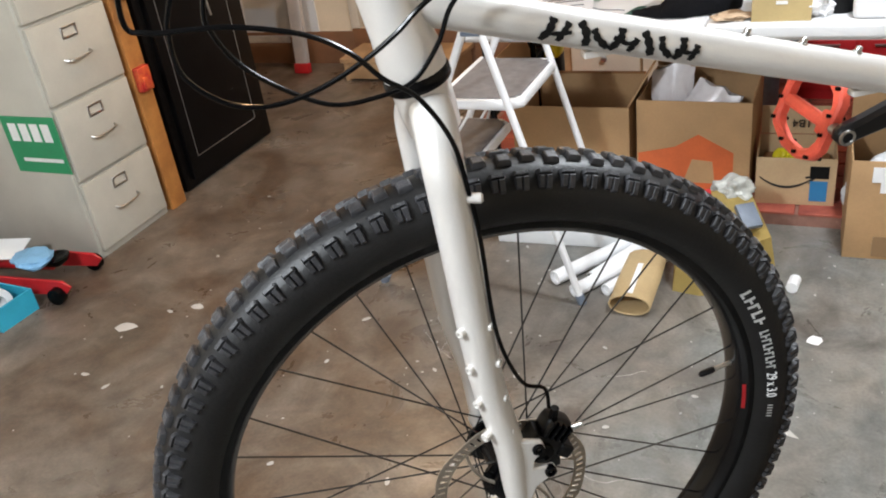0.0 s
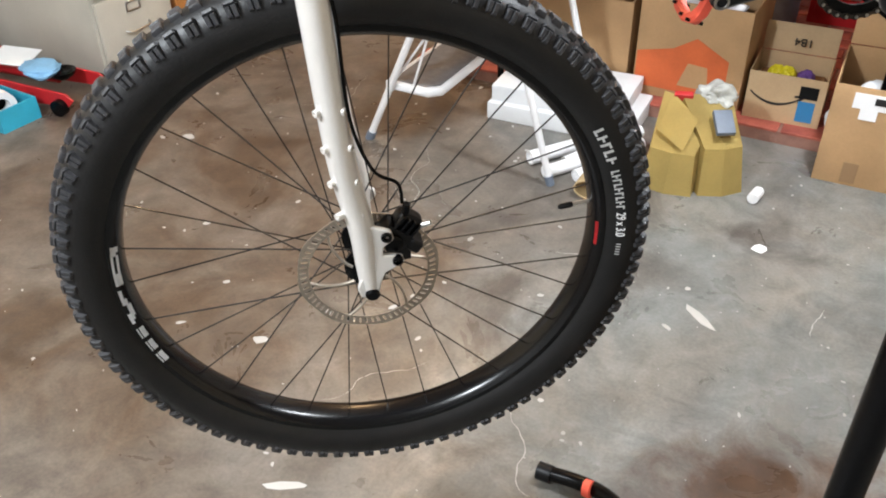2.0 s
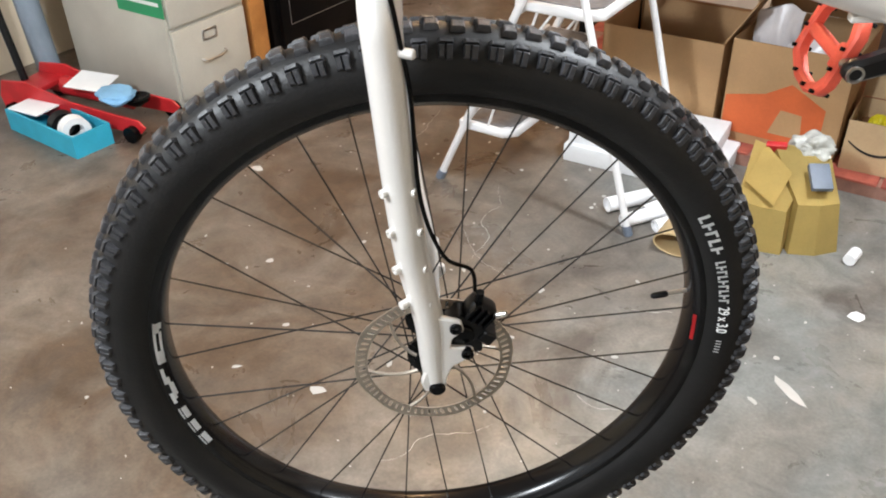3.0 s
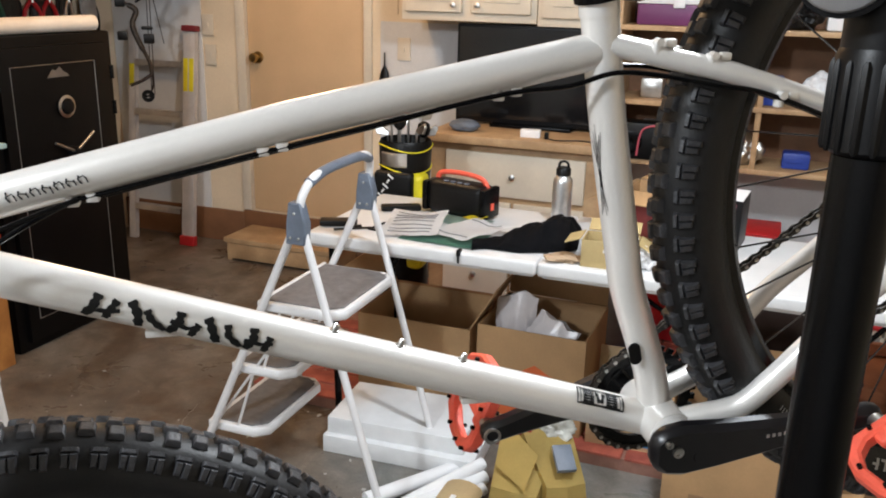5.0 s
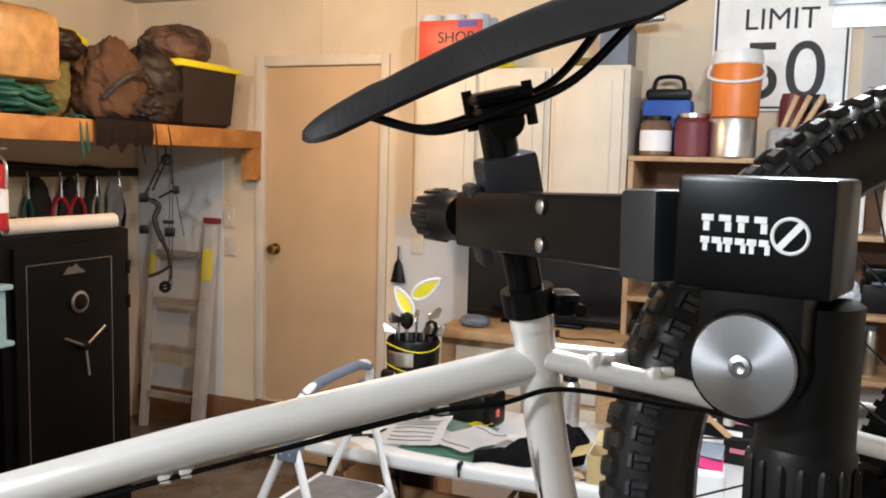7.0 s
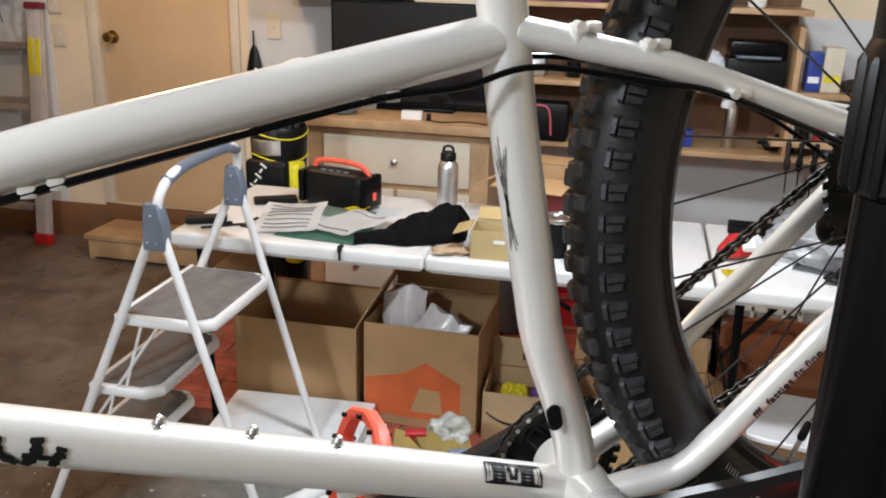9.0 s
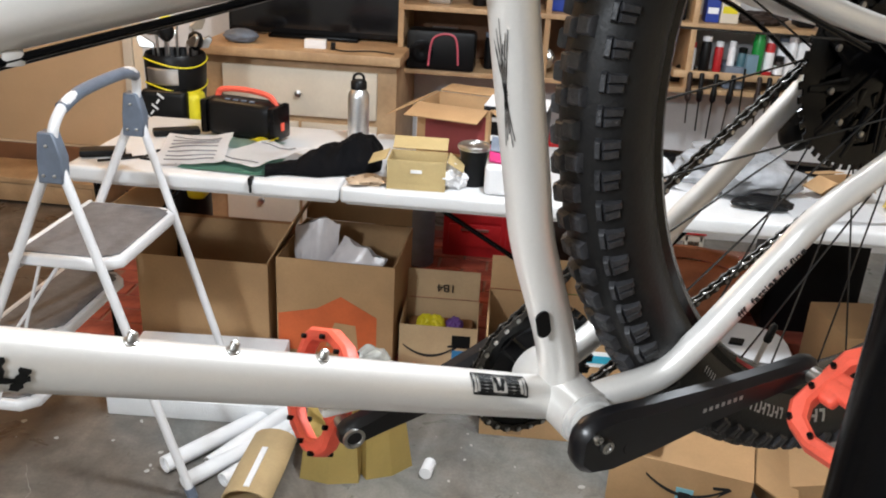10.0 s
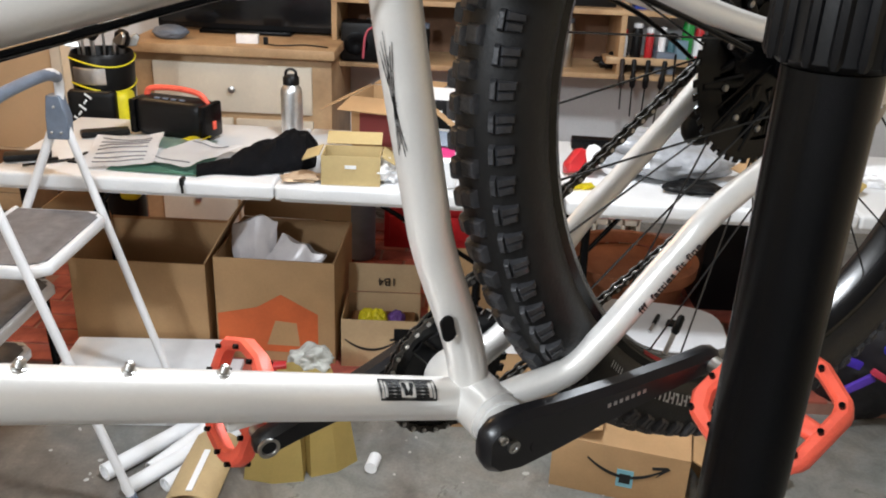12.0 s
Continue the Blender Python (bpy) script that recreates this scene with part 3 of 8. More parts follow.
# front end, turned a little in the head tube
TURNF = Matrix.Translation(HTB) @ Matrix.Rotation(radians(3.5), 4, STEER) @ Matrix.Rotation(radians(0.7), 4, "X") @ Matrix.Translation(-HTB)
front = new("fork")
front.parent, front.matrix_basis = bike, TURNF
tagged(front, "pearl white rigid steel fork")
bm = B()
CR = HTB - STEER * 0.014
add_tube(bm, [HTB - STEER * 0.006, CR - STEER * 0.02, CR - STEER * 0.045], [0.0265, 0.0262, 0.024], 24)
part("fork_crown", bm, PEARL, front)
for sgn in (1, -1):
    path = smooth_path([CR - STEER * 0.014 + P(0, 0, sgn * 0.004), CR - STEER * 0.026 + P(0.003, 0, sgn * 0.030), P(0.469, -0.088, sgn * 0.052), P(0.467, -0.14, sgn * 0.058), P(0.456, -0.32, sgn * 0.064), AXF + P(0.004, 0.085, sgn * 0.066), AXF + P(0.001, 0.03, sgn * 0.066), AXF + P(-0.001, -0.004, sgn * 0.067)])
    n = len(path)
    bm = B()
    add_tube(bm, path, [0.0195 - 0.0055 * max(0, (i - 14) / (n - 15)) - (0.0010 * max(0, (i - n + 13) / 12)) for i in range(n)], 20)
    part("fork_leg", bm, PEARL, front)
    bm = B()
    x = 1 if sgn > 0 else 0.5
    add_prism(bm, [(-0.010, -0.014), (0.012, -0.014), (0.016, 0.0), (0.012, 0.012), (0.006, 0.020), (0.010, 0.034), (0.014, 0.09), (-0.004, 0.095), (-0.030 * x, 0.085), (-0.033 * x, 0.072), (-0.020 * x, 0.062), (-0.018 * x, 0.050), (-0.042 * x, 0.046), (-0.044 * x, 0.036), (-0.020 * x, 0.022), (-0.014, 0.008)], 0.008, basis(AXF + P(0, 0, sgn * 0.074 + 0.004), V(1, 0, 0), V(0, 0, 1), V(0, -1, 0)), 0.0018)
    part("fork_dropout", bm, PEARL, front)
    bm = B()
    add_tube(bm, [AXF + P(-0.002, -0.009, sgn * 0.054), AXF + P(-0.002, -0.009, sgn * 0.080), AXF + P(-0.002, -0.009, sgn * 0.083)], [0.0092, 0.0092, 0.0065], 18)
    part("axle_end", bm, BLACK, front)
for z, s, n in ((-0.30, 0.459, 0.062), (-0.345, 0.456, 0.0625), (-0.39, 0.452, 0.0635), (-0.255, 0.463, 0.061)):
    for side, off in ((1, 0.011), (-1, 0.011)):
        bm = B()
        q = P(s - side * 0.012, z, n + off)
        add_lathe(bm, [(0.0048, -0.006), (0.0048, 0.004), (0.0044, 0.0055), (0.0026, 0.006), (0.0022, 0.003)], along(q, q + P(-side * 0.8, 0, 0.6)), 10)
        part("rack_boss", bm, PEARL, front)
bm = B()
add_tube(bm, [P(0.458, -0.118, 0.066), P(0.443, -0.120, 0.070), P(0.441, -0.120, 0.0705)], [0.0048, 0.0048, 0.003], 12)
part("rack_boss", bm, PEARL, front)
bm = B()
add_lathe(bm, [(0.029, 0), (0.0305, 0.002), (0.0305, 0.009), (0.029, 0.0125)], along(HTB - STEER * 0.0125, HTB), 28)
part("headset_cup", bm, BLACK, front, "black lower headset cup")
bm = B()
add_lathe(bm, [(0.0235, 0), (0.0255, 0.002), (0.0255, 0.010), (0.019, 0.018), (0.0155, 0.02), (0.0155, 0.05)], along(HTT, HTT + STEER), 28)
part("headset_top", bm, BLACK, front, "black upper headset")
# caliper
bm = B()
CAL = AXF + P(-0.034, 0.066, 0.050)
cm = basis(CAL, V(0.78, 0, 0.62), V(0, 1, 0), V(-0.62, 0, 0.78))
add_box(bm, (-0.002, 0, 0), (0.040, 0.034, 0.026), 0.007, cm)
cal = part("brake_caliper", bm, BLACKP, front, "black hydraulic brake caliper")
for c, sz, bev in (((-0.004, 0.003, 0.024), (0.034, 0.026, 0.024), 0.009), ((-0.030, 0.002, 0.002), (0.018, 0.030, 0.016), 0.004)):
    bm = B()
    add_box(bm, c, sz, bev, cm, 3)
    part("caliper_housing", bm, BLACKP, cal)
for k in range(4):
    bm = B()
    add_box(bm, (-0.014 + 0.008 * k, 0.018, 0.024), (0.003, 0.008, 0.020), 0.001, cm)
    part("cooling_fin", bm, BLACK, cal)
for name, pts, r in (("piston_cap", [V(-0.002, 0.014, -0.006), V(-0.002, 0.021, -0.006), V(-0.002, 0.023, -0.006)], [0.0125, 0.0125, 0.009]), ("hose_fitting", [V(0.006, 0.008, 0.032), V(0.014, 0.010, 0.046)], [0.006, 0.0045]), ("bleed_screw", [V(-0.018, 0.012, 0.030), V(-0.024, 0.016, 0.042)], [0.004, 0.003])):
    bm = B()
    add_tube(bm, [cm @ q for q in pts], r, 16)
    part(name, bm, STEEL if name == "bleed_screw" else BLACK, cal)
for q in (AXF + P(-0.024, 0.078, 0.074), AXF + P(-0.036, 0.041, 0.074)):
    bm = B()
    add_lathe(bm, [(0.0068, 0), (0.0068, 0.007), (0.0055, 0.008), (0.0036, 0.008), (0.0034, 0.004)], along(q, q + V(0, 1, 0)), 14)
    part("caliper_bolt", bm, BLACK, front)
bm = B()
add_box(bm, AXF + P(-0.044, 0.052, 0.058), (0.02, 0.007, 0.05), 0.002)
part("caliper_adapter", bm, BLACKP, front)
fw = wheel("front_wheel", bike, TURNF @ Matrix.Translation(AXF) @ Matrix.Rotation(radians(1.45), 4, "X") @ Matrix.Rotation(radians(0.49), 4, "Z") @ basis((0, 0, 0), V(1, 0, 0), V(0, 0, 1), V(0, -1, 0)) @ Matrix.Rotation(math.pi, 4, "X") @ Matrix.Scale(1.002, 4), "front wheel with black rim and knobbly tyre", (4.2, 188.0))
rotor_disc(fw, 0.090, 0.043)
rw = wheel("rear_wheel", bike, Matrix.Translation(AXR + P(-0.003, -0.018, -0.012)) @ Matrix.Rotation(0.10, 4, "X") @ basis((0, 0, 0), V(1, 0, 0), V(0, 0, 1), V(0, -1, 0)) @ Matrix.Rotation(math.pi, 4, "X") @ Matrix.Scale(0.96, 4), "rear wheel with black rim and knobbly tyre", (10.8, 64.4))
rotor_disc(rw, 0.080, 0.050)


def hose(name, pts, r, mat, label="", parent=None):
    bm = B()
    add_tube(bm, smooth_path(pts), r, 8)
    return part(name, bm, mat, parent or bike, label)


hose("brake_hose", [P(0.66, 0.17, 0.10), P(0.682, 0.084, 0.07), P(0.668, 0.07, 0.07), P(0.637, 0.067, 0.07), P(0.605, 0.063, 0.07), P(0.559, 0.049, 0.07), P(0.528, 0.029, 0.07), P(0.506, 0.004, 0.07), P(0.481, -0.017, 0.07), P(0.458, -0.06, 0.07), P(0.449, -0.11, 0.07), P(0.443, -0.158, 0.07), P(0.438, -0.263, 0.078), P(0.418, -0.33, 0.078), CAL + P(-0.012, 0.075, 0.012), CAL + P(-0.016, 0.045, 0.010)], 0.0022, BLACK, "black hydraulic brake hose")
hose("cable_housing", [P(0.61, 0.17, 0.07), P(0.649, 0.085, 0.05), P(0.657, 0.061, 0.05), P(0.655, 0.027, 0.05), P(0.629, 0, 0.05), P(0.596, -0.009, 0.05), P(0.558, -0.003, 0.05), P(0.519, 0.013, 0.05), P(0.489, 0.031, 0.05), P(0.46, 0.053, 0.05), P(0.40, 0.075, 0.032), P(0.356, 0.089, 0.02)], 0.0022, BLACK, "black cable housing looped ahead of the head tube")
hose("cable_housing", [P(0.60, 0.16, 0.03), P(0.628, 0.076, 0.03), P(0.628, 0.05, 0.03), P(0.611, 0.019, 0.03), P(0.577, -0.01, 0.03), P(0.547, -0.026, 0.03), P(0.514, -0.027, 0.03), P(0.479, -0.019, 0.03), P(0.454, 0.009, 0.03), P(0.436, 0.043, 0.03), P(0.39, 0.073, 0.022), P(0.356, 0.087, 0.008)], 0.0022, BLACK, "black cable housing looped ahead of the head tube")
hose("cable_housing", [P(0.356, 0.086, 0.010), P(0.22, 0.1195, 0.010), P(0.10, 0.1475, 0.010), P(0.02, 0.166, 0.012), P(-0.03, 0.173, 0.018), P(-0.075, 0.185, 0.0235), P(-0.15, 0.178, 0.044), P(-0.205, 0.168, 0.05), P(-0.33, 0.124, 0.062)], 0.0022, BLACK, "black cable housing under the top tube")
hose("cable_housing", [P(0.356, 0.0825, 0.003), P(0.22, 0.1160, 0.002), P(0.10, 0.1445, 0.001), P(0.0, 0.168, -0.012), P(-0.06, 0.180, -0.024), P(-0.15, 0.176, -0.04), P(-0.33, 0.128, -0.066), P(-0.46, 0.06, -0.08)], 0.0022, BLACK, "black cable housing under the top tube")

# cranks and pedals
CRV = P(-0.191, 0.021)


def crank(a, b, out, label):
    """A flat tapered crank arm from the axle at a to the pedal at b, its outer face towards out."""
    d = (b - a).normalized()
    L = (b - a).length / 0.192
    n = (V(0, out, 0) - d * d.y * out).normalized()
    outline = [(-0.027, -0.012), (-0.026, 0.012), (-0.015, 0.023), (0.006, 0.025), (0.040, 0.0205), (0.10, 0.0155), (0.165, 0.0125), (0.196, 0.0125), (0.205, 0.005), (0.205, -0.006), (0.196, -0.0125), (0.165, -0.0135), (0.10, -0.0185), (0.040, -0.0265), (0.004, -0.0295), (-0.016, -0.025)]
    bm = B()
    add_prism(bm, [(x * L, y) for x, y in outline], 0.019, basis(a - n * 0.0095, d, n.cross(d), n), 0.0065)
    return part("crank_arm", bm, CRANKM, bike, label), a, b


crank_l, CA, CB = crank(P(-0.1455, -0.151, 0.074), P(-0.337, -0.1295, 0.084), 1, "glossy black crank arm")
crank_r, CA2, CB2 = crank(P(-0.164, -0.160, -0.066), P(-0.0135, -0.220, -0.080), -1, "glossy black crank arm")
for q, r in ((CA + P(0.014, 0.010, 0.0095), 0.0036), (CA + P(0.004, 0.001, 0.0095), 0.0052)):
    bm = B()
    add_lathe(bm, [(r, -0.004), (r, 0.003), (r * 0.6, 0.003), (r * 0.5, 0.001)], along(q, q + V(0, 1, 0)), 12)
    part("pinch_bolt", bm, STEEL, crank_l, "bright pinch bolt")
bm = B()
add_lathe(bm, [(0.0105, 0), (0.0105, 0.0025), (0.008, 0.0028), (0.007, 0.0005)], along(CA + P(-0.022, -0.006, 0.0075), CA + P(-0.022, -0.006, 0.1)), 20)
part("spindle_cap", bm, BLACKP, crank_l)
bm = B()
cd = CRV.normalized()
ct = V(cd.z, 0, -cd.x)
for k in range(7):
    q = CA.lerp(CB, 0.44 + 0.030 * k) + ct * 0.002 + P(0, 0, 0.0098)
    add_box(bm, (0, 0, 0), (0.0030, 0.0006, 0.0036), 0, basis(q, cd, V(0, 1, 0), cd.cross(V(0, 1, 0))))
part("crank_print", bm, ALU, crank_l, "pale printed bars")
ta, tb = P(-0.2625, -0.0850, 0.0605), P(-0.3165, -0.0160, 0.0705)
td = (tb - ta).normalized()
tn = (V(0, 1, 0) - td * td.y).normalized()
me = text_mesh("stay_lettering", "fff  fatties fit fine", 0.0108, INK)
ob = new("stay_lettering", me)
ob.parent = bike
ob.matrix_basis = basis(ta.lerp(tb, 0.5) + V(0, 0.004, 0), td, tn.cross(td), tn)
tagged(ob, "small black lettering on the chainstay")
bm = B()
add_tube(bm, [BBP + P(0, 0, 0.0365), BBP + P(0.003, 0.002, 0.05)], 0.0216, 28)
add_tube(bm, [BBP + P(0.003, 0.002, 0.05), BBP + P(0.008, 0.007, 0.066)], 0.0190, 24)
part("bottom_bracket_cup", bm, CUPM, bike, "silver bottom-bracket cup")
bm = B()
q = CB2 + P(0, 0, 0.008)
add_lathe(bm, [(0.0095, 0), (0.0095, 0.003), (0.007, 0.0032), (0.006, 0.001)], along(q, q + V(0, 1, 0)), 20)
part("pedal_axle_end", bm, STEEL, crank_r, "bright end of the pedal axle")


bm = B()
add_tube(bm, [V(0, 0, -0.0025), V(0, 0, 0.0025)], 0.0024, 8)
PIN = mesh_of("pin", bm, BLACK)


def pedal(c, sgn, roll):
    """A platform pedal whose axle runs outwards along local y from c."""
    p = new("pedal")
    p.parent = bike
    p.matrix_basis = Matrix.Translation(c) @ Matrix.Rotation(radians(roll), 4, "Y")
    tagged(p, "coral nylon platform pedal with dark pins")
    L, W = 0.100, 0.104
    y0 = 0.016 * sgn
    out = [(-0.030, 0.0), (0.030, 0.0), (0.046, 0.010), (0.054, 0.034), (0.052, 0.066), (0.036, 0.098), (0.026, 0.105), (-0.026, 0.105), (-0.036, 0.098), (-0.052, 0.066), (-0.054, 0.034), (-0.046, 0.010)]
    hol = [(-0.022, 0.013), (0.022, 0.013), (0.034, 0.020), (0.042, 0.036), (0.040, 0.063), (0.028, 0.088), (0.021, 0.093), (-0.021, 0.093), (-0.028, 0.088), (-0.040, 0.063), (-0.042, 0.036), (-0.034, 0.020)]
    bm = B()
    mm = Matrix.Translation((0, y0, -0.0080)) @ Matrix.Diagonal((1, sgn, 1, 1))
    add_prism(bm, out, 0.016, mm, 0.0030, hol)
    add_box(bm, (0, y0 + sgn * 0.052, 0), (0.015, 0.090, 0.013), 0.005, None, 3)
    add_box(bm, (0, y0 + sgn * 0.018, 0), (0.030, 0.016, 0.012), 0.005, None, 3)
    part("pedal_body", bm, CORAL, p)
    bm = B()
    add_tube(bm, [V(0, 0.004 * sgn, 0), V(0, y0 + 0.004 * sgn, 0)], 0.0075, 14)
    part("pedal_axle", bm, STEEL, p, "bright steel pedal axle")
    for x, y in ((-0.043, 0.012), (0.043, 0.012), (-0.046, 0.035), (0.046, 0.035), (-0.043, 0.066), (0.043, 0.066), (-0.026, 0.097), (0.026, 0.097), (0, 0.099), (0.012, 0.006), (-0.012, 0.006)):
        for zz in (1, -1):
            share("pin", PIN, p, Matrix.Translation((x, y0 + sgn * y, zz * 0.0095)))
    return p


pedal(CB, 1, 35)
pedal(CB2, -1, 70)

# drivetrain
bm = B()
CRN = BBP + P(-0.010, -0.011, -0.050)
teeth = 32
for k in range(teeth):
    a, b = 2 * math.pi * k / teeth, 2 * math.pi * (k + 1) / teeth
    for r0, r1, fa in ((0.046, 0.057, 1.0), (0.057, 0.063, 0.55)):
        b2 = a + (b - a) * fa
        v = [bm.verts.new(CRN + V(q * math.cos(g), y, q * math.sin(g))) for y in (-0.002, 0.002) for q, g in ((r0, a), (r1, a), (r1, b2), (r0, b2))]
        for f in ((0, 1, 2, 3), (7, 6, 5, 4), (0, 4, 5, 1), (1, 5, 6, 2), (2, 6, 7, 3), (3, 7, 4, 0)):
            bm.faces.new([v[i] for i in f])
for k in range(4):
    a = radians(45 + 90 * k)
    add_tube(bm, [CRN, CRN + V(0.049 * math.cos(a), 0, 0.049 * math.sin(a))], 0.008, 8, flat=0.5)
part("chainring", bm, BLACK, bike, "black toothed chainring")
CAS = AXR + P(0.012, -0.006)
bm = B()
for j, r in enumerate((0.105, 0.094, 0.082, 0.072, 0.062, 0.053, 0.047, 0.041, 0.036, 0.031, 0.027)):
    y = -0.024 - 0.0037 * j
    n = int(r * 2 * math.pi / 0.0127)
    for k in range(n):
        a, b = 2 * math.pi * k / n, 2 * math.pi * (k + 1) / n
        for r0, r1, fa in ((r - 0.021, r - 0.003, 1.0), (r - 0.003, r + 0.002, 0.5)):
            b2 = a + (b - a) * fa
            v = [bm.verts.new(CAS + V(q * math.cos(g), y + w, q * math.sin(g))) for w in (-0.0009, 0.0009) for q, g in ((r0, a), (r1, a), (r1, b2), (r0, b2))]
            for f in ((0, 1, 2, 3), (7, 6, 5, 4), (0, 4, 5, 1), (1, 5, 6, 2), (2, 6, 7, 3), (3, 7, 4, 0)):
                bm.faces.new([v[i] for i in f])
    for k in range(6):
        a = 2 * math.pi * (k + 0.1 * j) / 6
        add_tube(bm, [CAS + V(0.016 * math.cos(a), y, 0.016 * math.sin(a)), CAS + V((r - 0.01) * math.cos(a + 0.3), y, (r - 0.01) * math.sin(a + 0.3))], 0.0018, 5)
add_lathe(bm, [(0.02, 0.024), (0.055, 0.026), (0.050, 0.032), (0.040, 0.040), (0.030, 0.052), (0.020, 0.064)], Matrix.Translation(CAS) @ Matrix.Rotation(radians(90), 4, "X"), 32)
for k in range(12):
    a = 2 * math.pi * k / 12
    add_tube(bm, [CAS + V(0.05 * math.cos(a), -0.025, 0.05 * math.sin(a)), CAS + V(0.096 * math.cos(a + 0.25), -0.0235, 0.096 * math.sin(a + 0.25))], [0.007, 0.0035], 8, flat=0.5)
    add_tube(bm, [CAS + V(0.035 * math.cos(a), -0.026, 0.035 * math.sin(a)), CAS + V(0.07 * math.cos(a - 0.25), -0.031, 0.07 * math.sin(a - 0.25))], [0.006, 0.0035], 8, flat=0.5)
cas = part("cassette", bm, BLACK, bike, "dark stepped cassette of sprockets")


bm = B()
add_lathe(bm, [(0.003, -0.001), (0.003, 0.0015), (0.0015, 0.002)], Matrix.Rotation(radians(-90), 4, "X"), 10)
rivet_me = mesh_of("rivet", bm, STEEL)
for k in range(12):
    a = 2 * math.pi * k / 12 + 0.12
    share("rivet", rivet_me, cas, Matrix.Translation(CAS + V(0.072 * math.cos(a), -0.0215, 0.072 * math.sin(a))))


# a link plate, waisted between two round ends
PLATE = [(sg * (0.0064 + 0.0040 * math.cos(radians(g))), sg * 0.0042 * math.sin(radians(g))) for sg in (1, -1) for g in (-120, -60, 0, 60, 120)]
PLATE = PLATE[:5] + [(0.0, 0.0023)] + PLATE[5:] + [(0.0, -0.0023)]


def chain_run(bm, p, q):
    """Links from p to q; their pins go into the mesh of pins."""
    n = max(1, round((q - p).length / 0.0127))
    d = (q - p).normalized()
    for k in range(n):
        c = p.lerp(q, (k + 0.5) / n)
        w = 0.0032 if k % 2 else 0.0022
        for sg in (1, -1):
            add_prism(bm, PLATE, 0.0011, basis(c + V(0, sg * w, 0), d, V(0, 1, 0).cross(d), V(0, 1, 0)))
        add_tube(pins, [c - d * 0.0063 + V(0, -0.0046, 0), c - d * 0.0063 + V(0, 0.0052, 0)], 0.0021, 8)


pins = B()
bm = B()
pu, pl = V(0.615, 0, 0.787), V(-0.454, 0, -0.891)
RD = P(-0.556, -0.016, -0.062)
chain_run(bm, CRN + pu * 0.0605, AXR + pu * 0.034 + V(0, -0.052, 0))
chain_run(bm, CRN + pl * 0.0605, RD + pl * 0.02)
a0, a1 = math.atan2(0.787, 0.615), math.atan2(-0.891, -0.454)
arc = [CRN + V(0.0605 * math.cos(a0 + (a1 - a0) * k / 14), 0, 0.0605 * math.sin(a0 + (a1 - a0) * k / 14)) for k in range(15)]
for u, w in zip(arc, arc[1:]):
    chain_run(bm, u, w)
chain_run(bm, RD + V(-0.022, 0, 0.004), RD + V(-0.012, 0, 0.075))
chain = part("chain", bm, CHAINM, bike, "steel roller chain", "stuff")
part("chain_pin", pins, STEEL, chain, "bright chain pins", "stuff")
bm = B()
GU = RD + V(0.006, 0, 0.078)
add_box(bm, GU + V(0.0, -0.018, 0.018), (0.05, 0.03, 0.036), 0.009)
add_box(bm, GU + V(-0.018, -0.02, 0.045), (0.026, 0.026, 0.04), 0.008)
for dy in (0.008, -0.010):
    add_tube(bm, [RD + V(0, dy, 0), RD.lerp(GU, 0.5) + V(0.006, dy, 0), GU + V(0, dy, 0)], [0.013, 0.010, 0.014], 12, flat=0.25)
for q in (RD, GU):
    add_tube(bm, [q - V(0, 0.005, 0), q + V(0, 0.005, 0)], 0.0205, 18)
rd = part("rear_derailleur", bm, BLACKP, bike, "black rear derailleur")
bm = B()
bmesh.ops.create_icosphere(bm, subdivisions=3, radius=1.0, matrix=Matrix.Translation(P(-0.478, 0.010, -0.085)) @ Matrix.Rotation(0.5, 4, "Y") @ Matrix.Diagonal((0.030, 0.016, 0.024, 1)))
add_tube(bm, [P(-0.472, 0.010, -0.085), P(-0.464, 0.036, -0.085), P(-0.468, 0.056, -0.082)], [0.018, 0.016, 0.010], 14, flat=0.8)
part("derailleur_body", bm, BLACKP, rd, "rounded black linkage body")

# seat
bm = B()
SD = (P(-0.02, 0.385) - STT).normalized()
add_tube(bm, [STT - SD * 0.05, P(-0.018, 0.390)], 0.0136, 24)
part("seatpost", bm, BLACK, bike, "black seatpost")
bm = B()
add_tube(bm, [STT - SD * 0.004, STT + SD * 0.016], 0.0205, 24)
add_box(bm, STT + SD * 0.006 + P(-0.025, 0.0, 0.008), (0.02, 0.026, 0.018), 0.004)
add_tube(bm, [STT + P(-0.03, 0.004, -0.02), STT + P(-0.03, 0.004, 0.03)], 0.005, 12)
part("seat_collar", bm, BLACK, bike, "black seat collar with a bolt")
bm = B()
N1 = 26
SA, SB = P(0.122, 0.380), P(-0.150, 0.514)
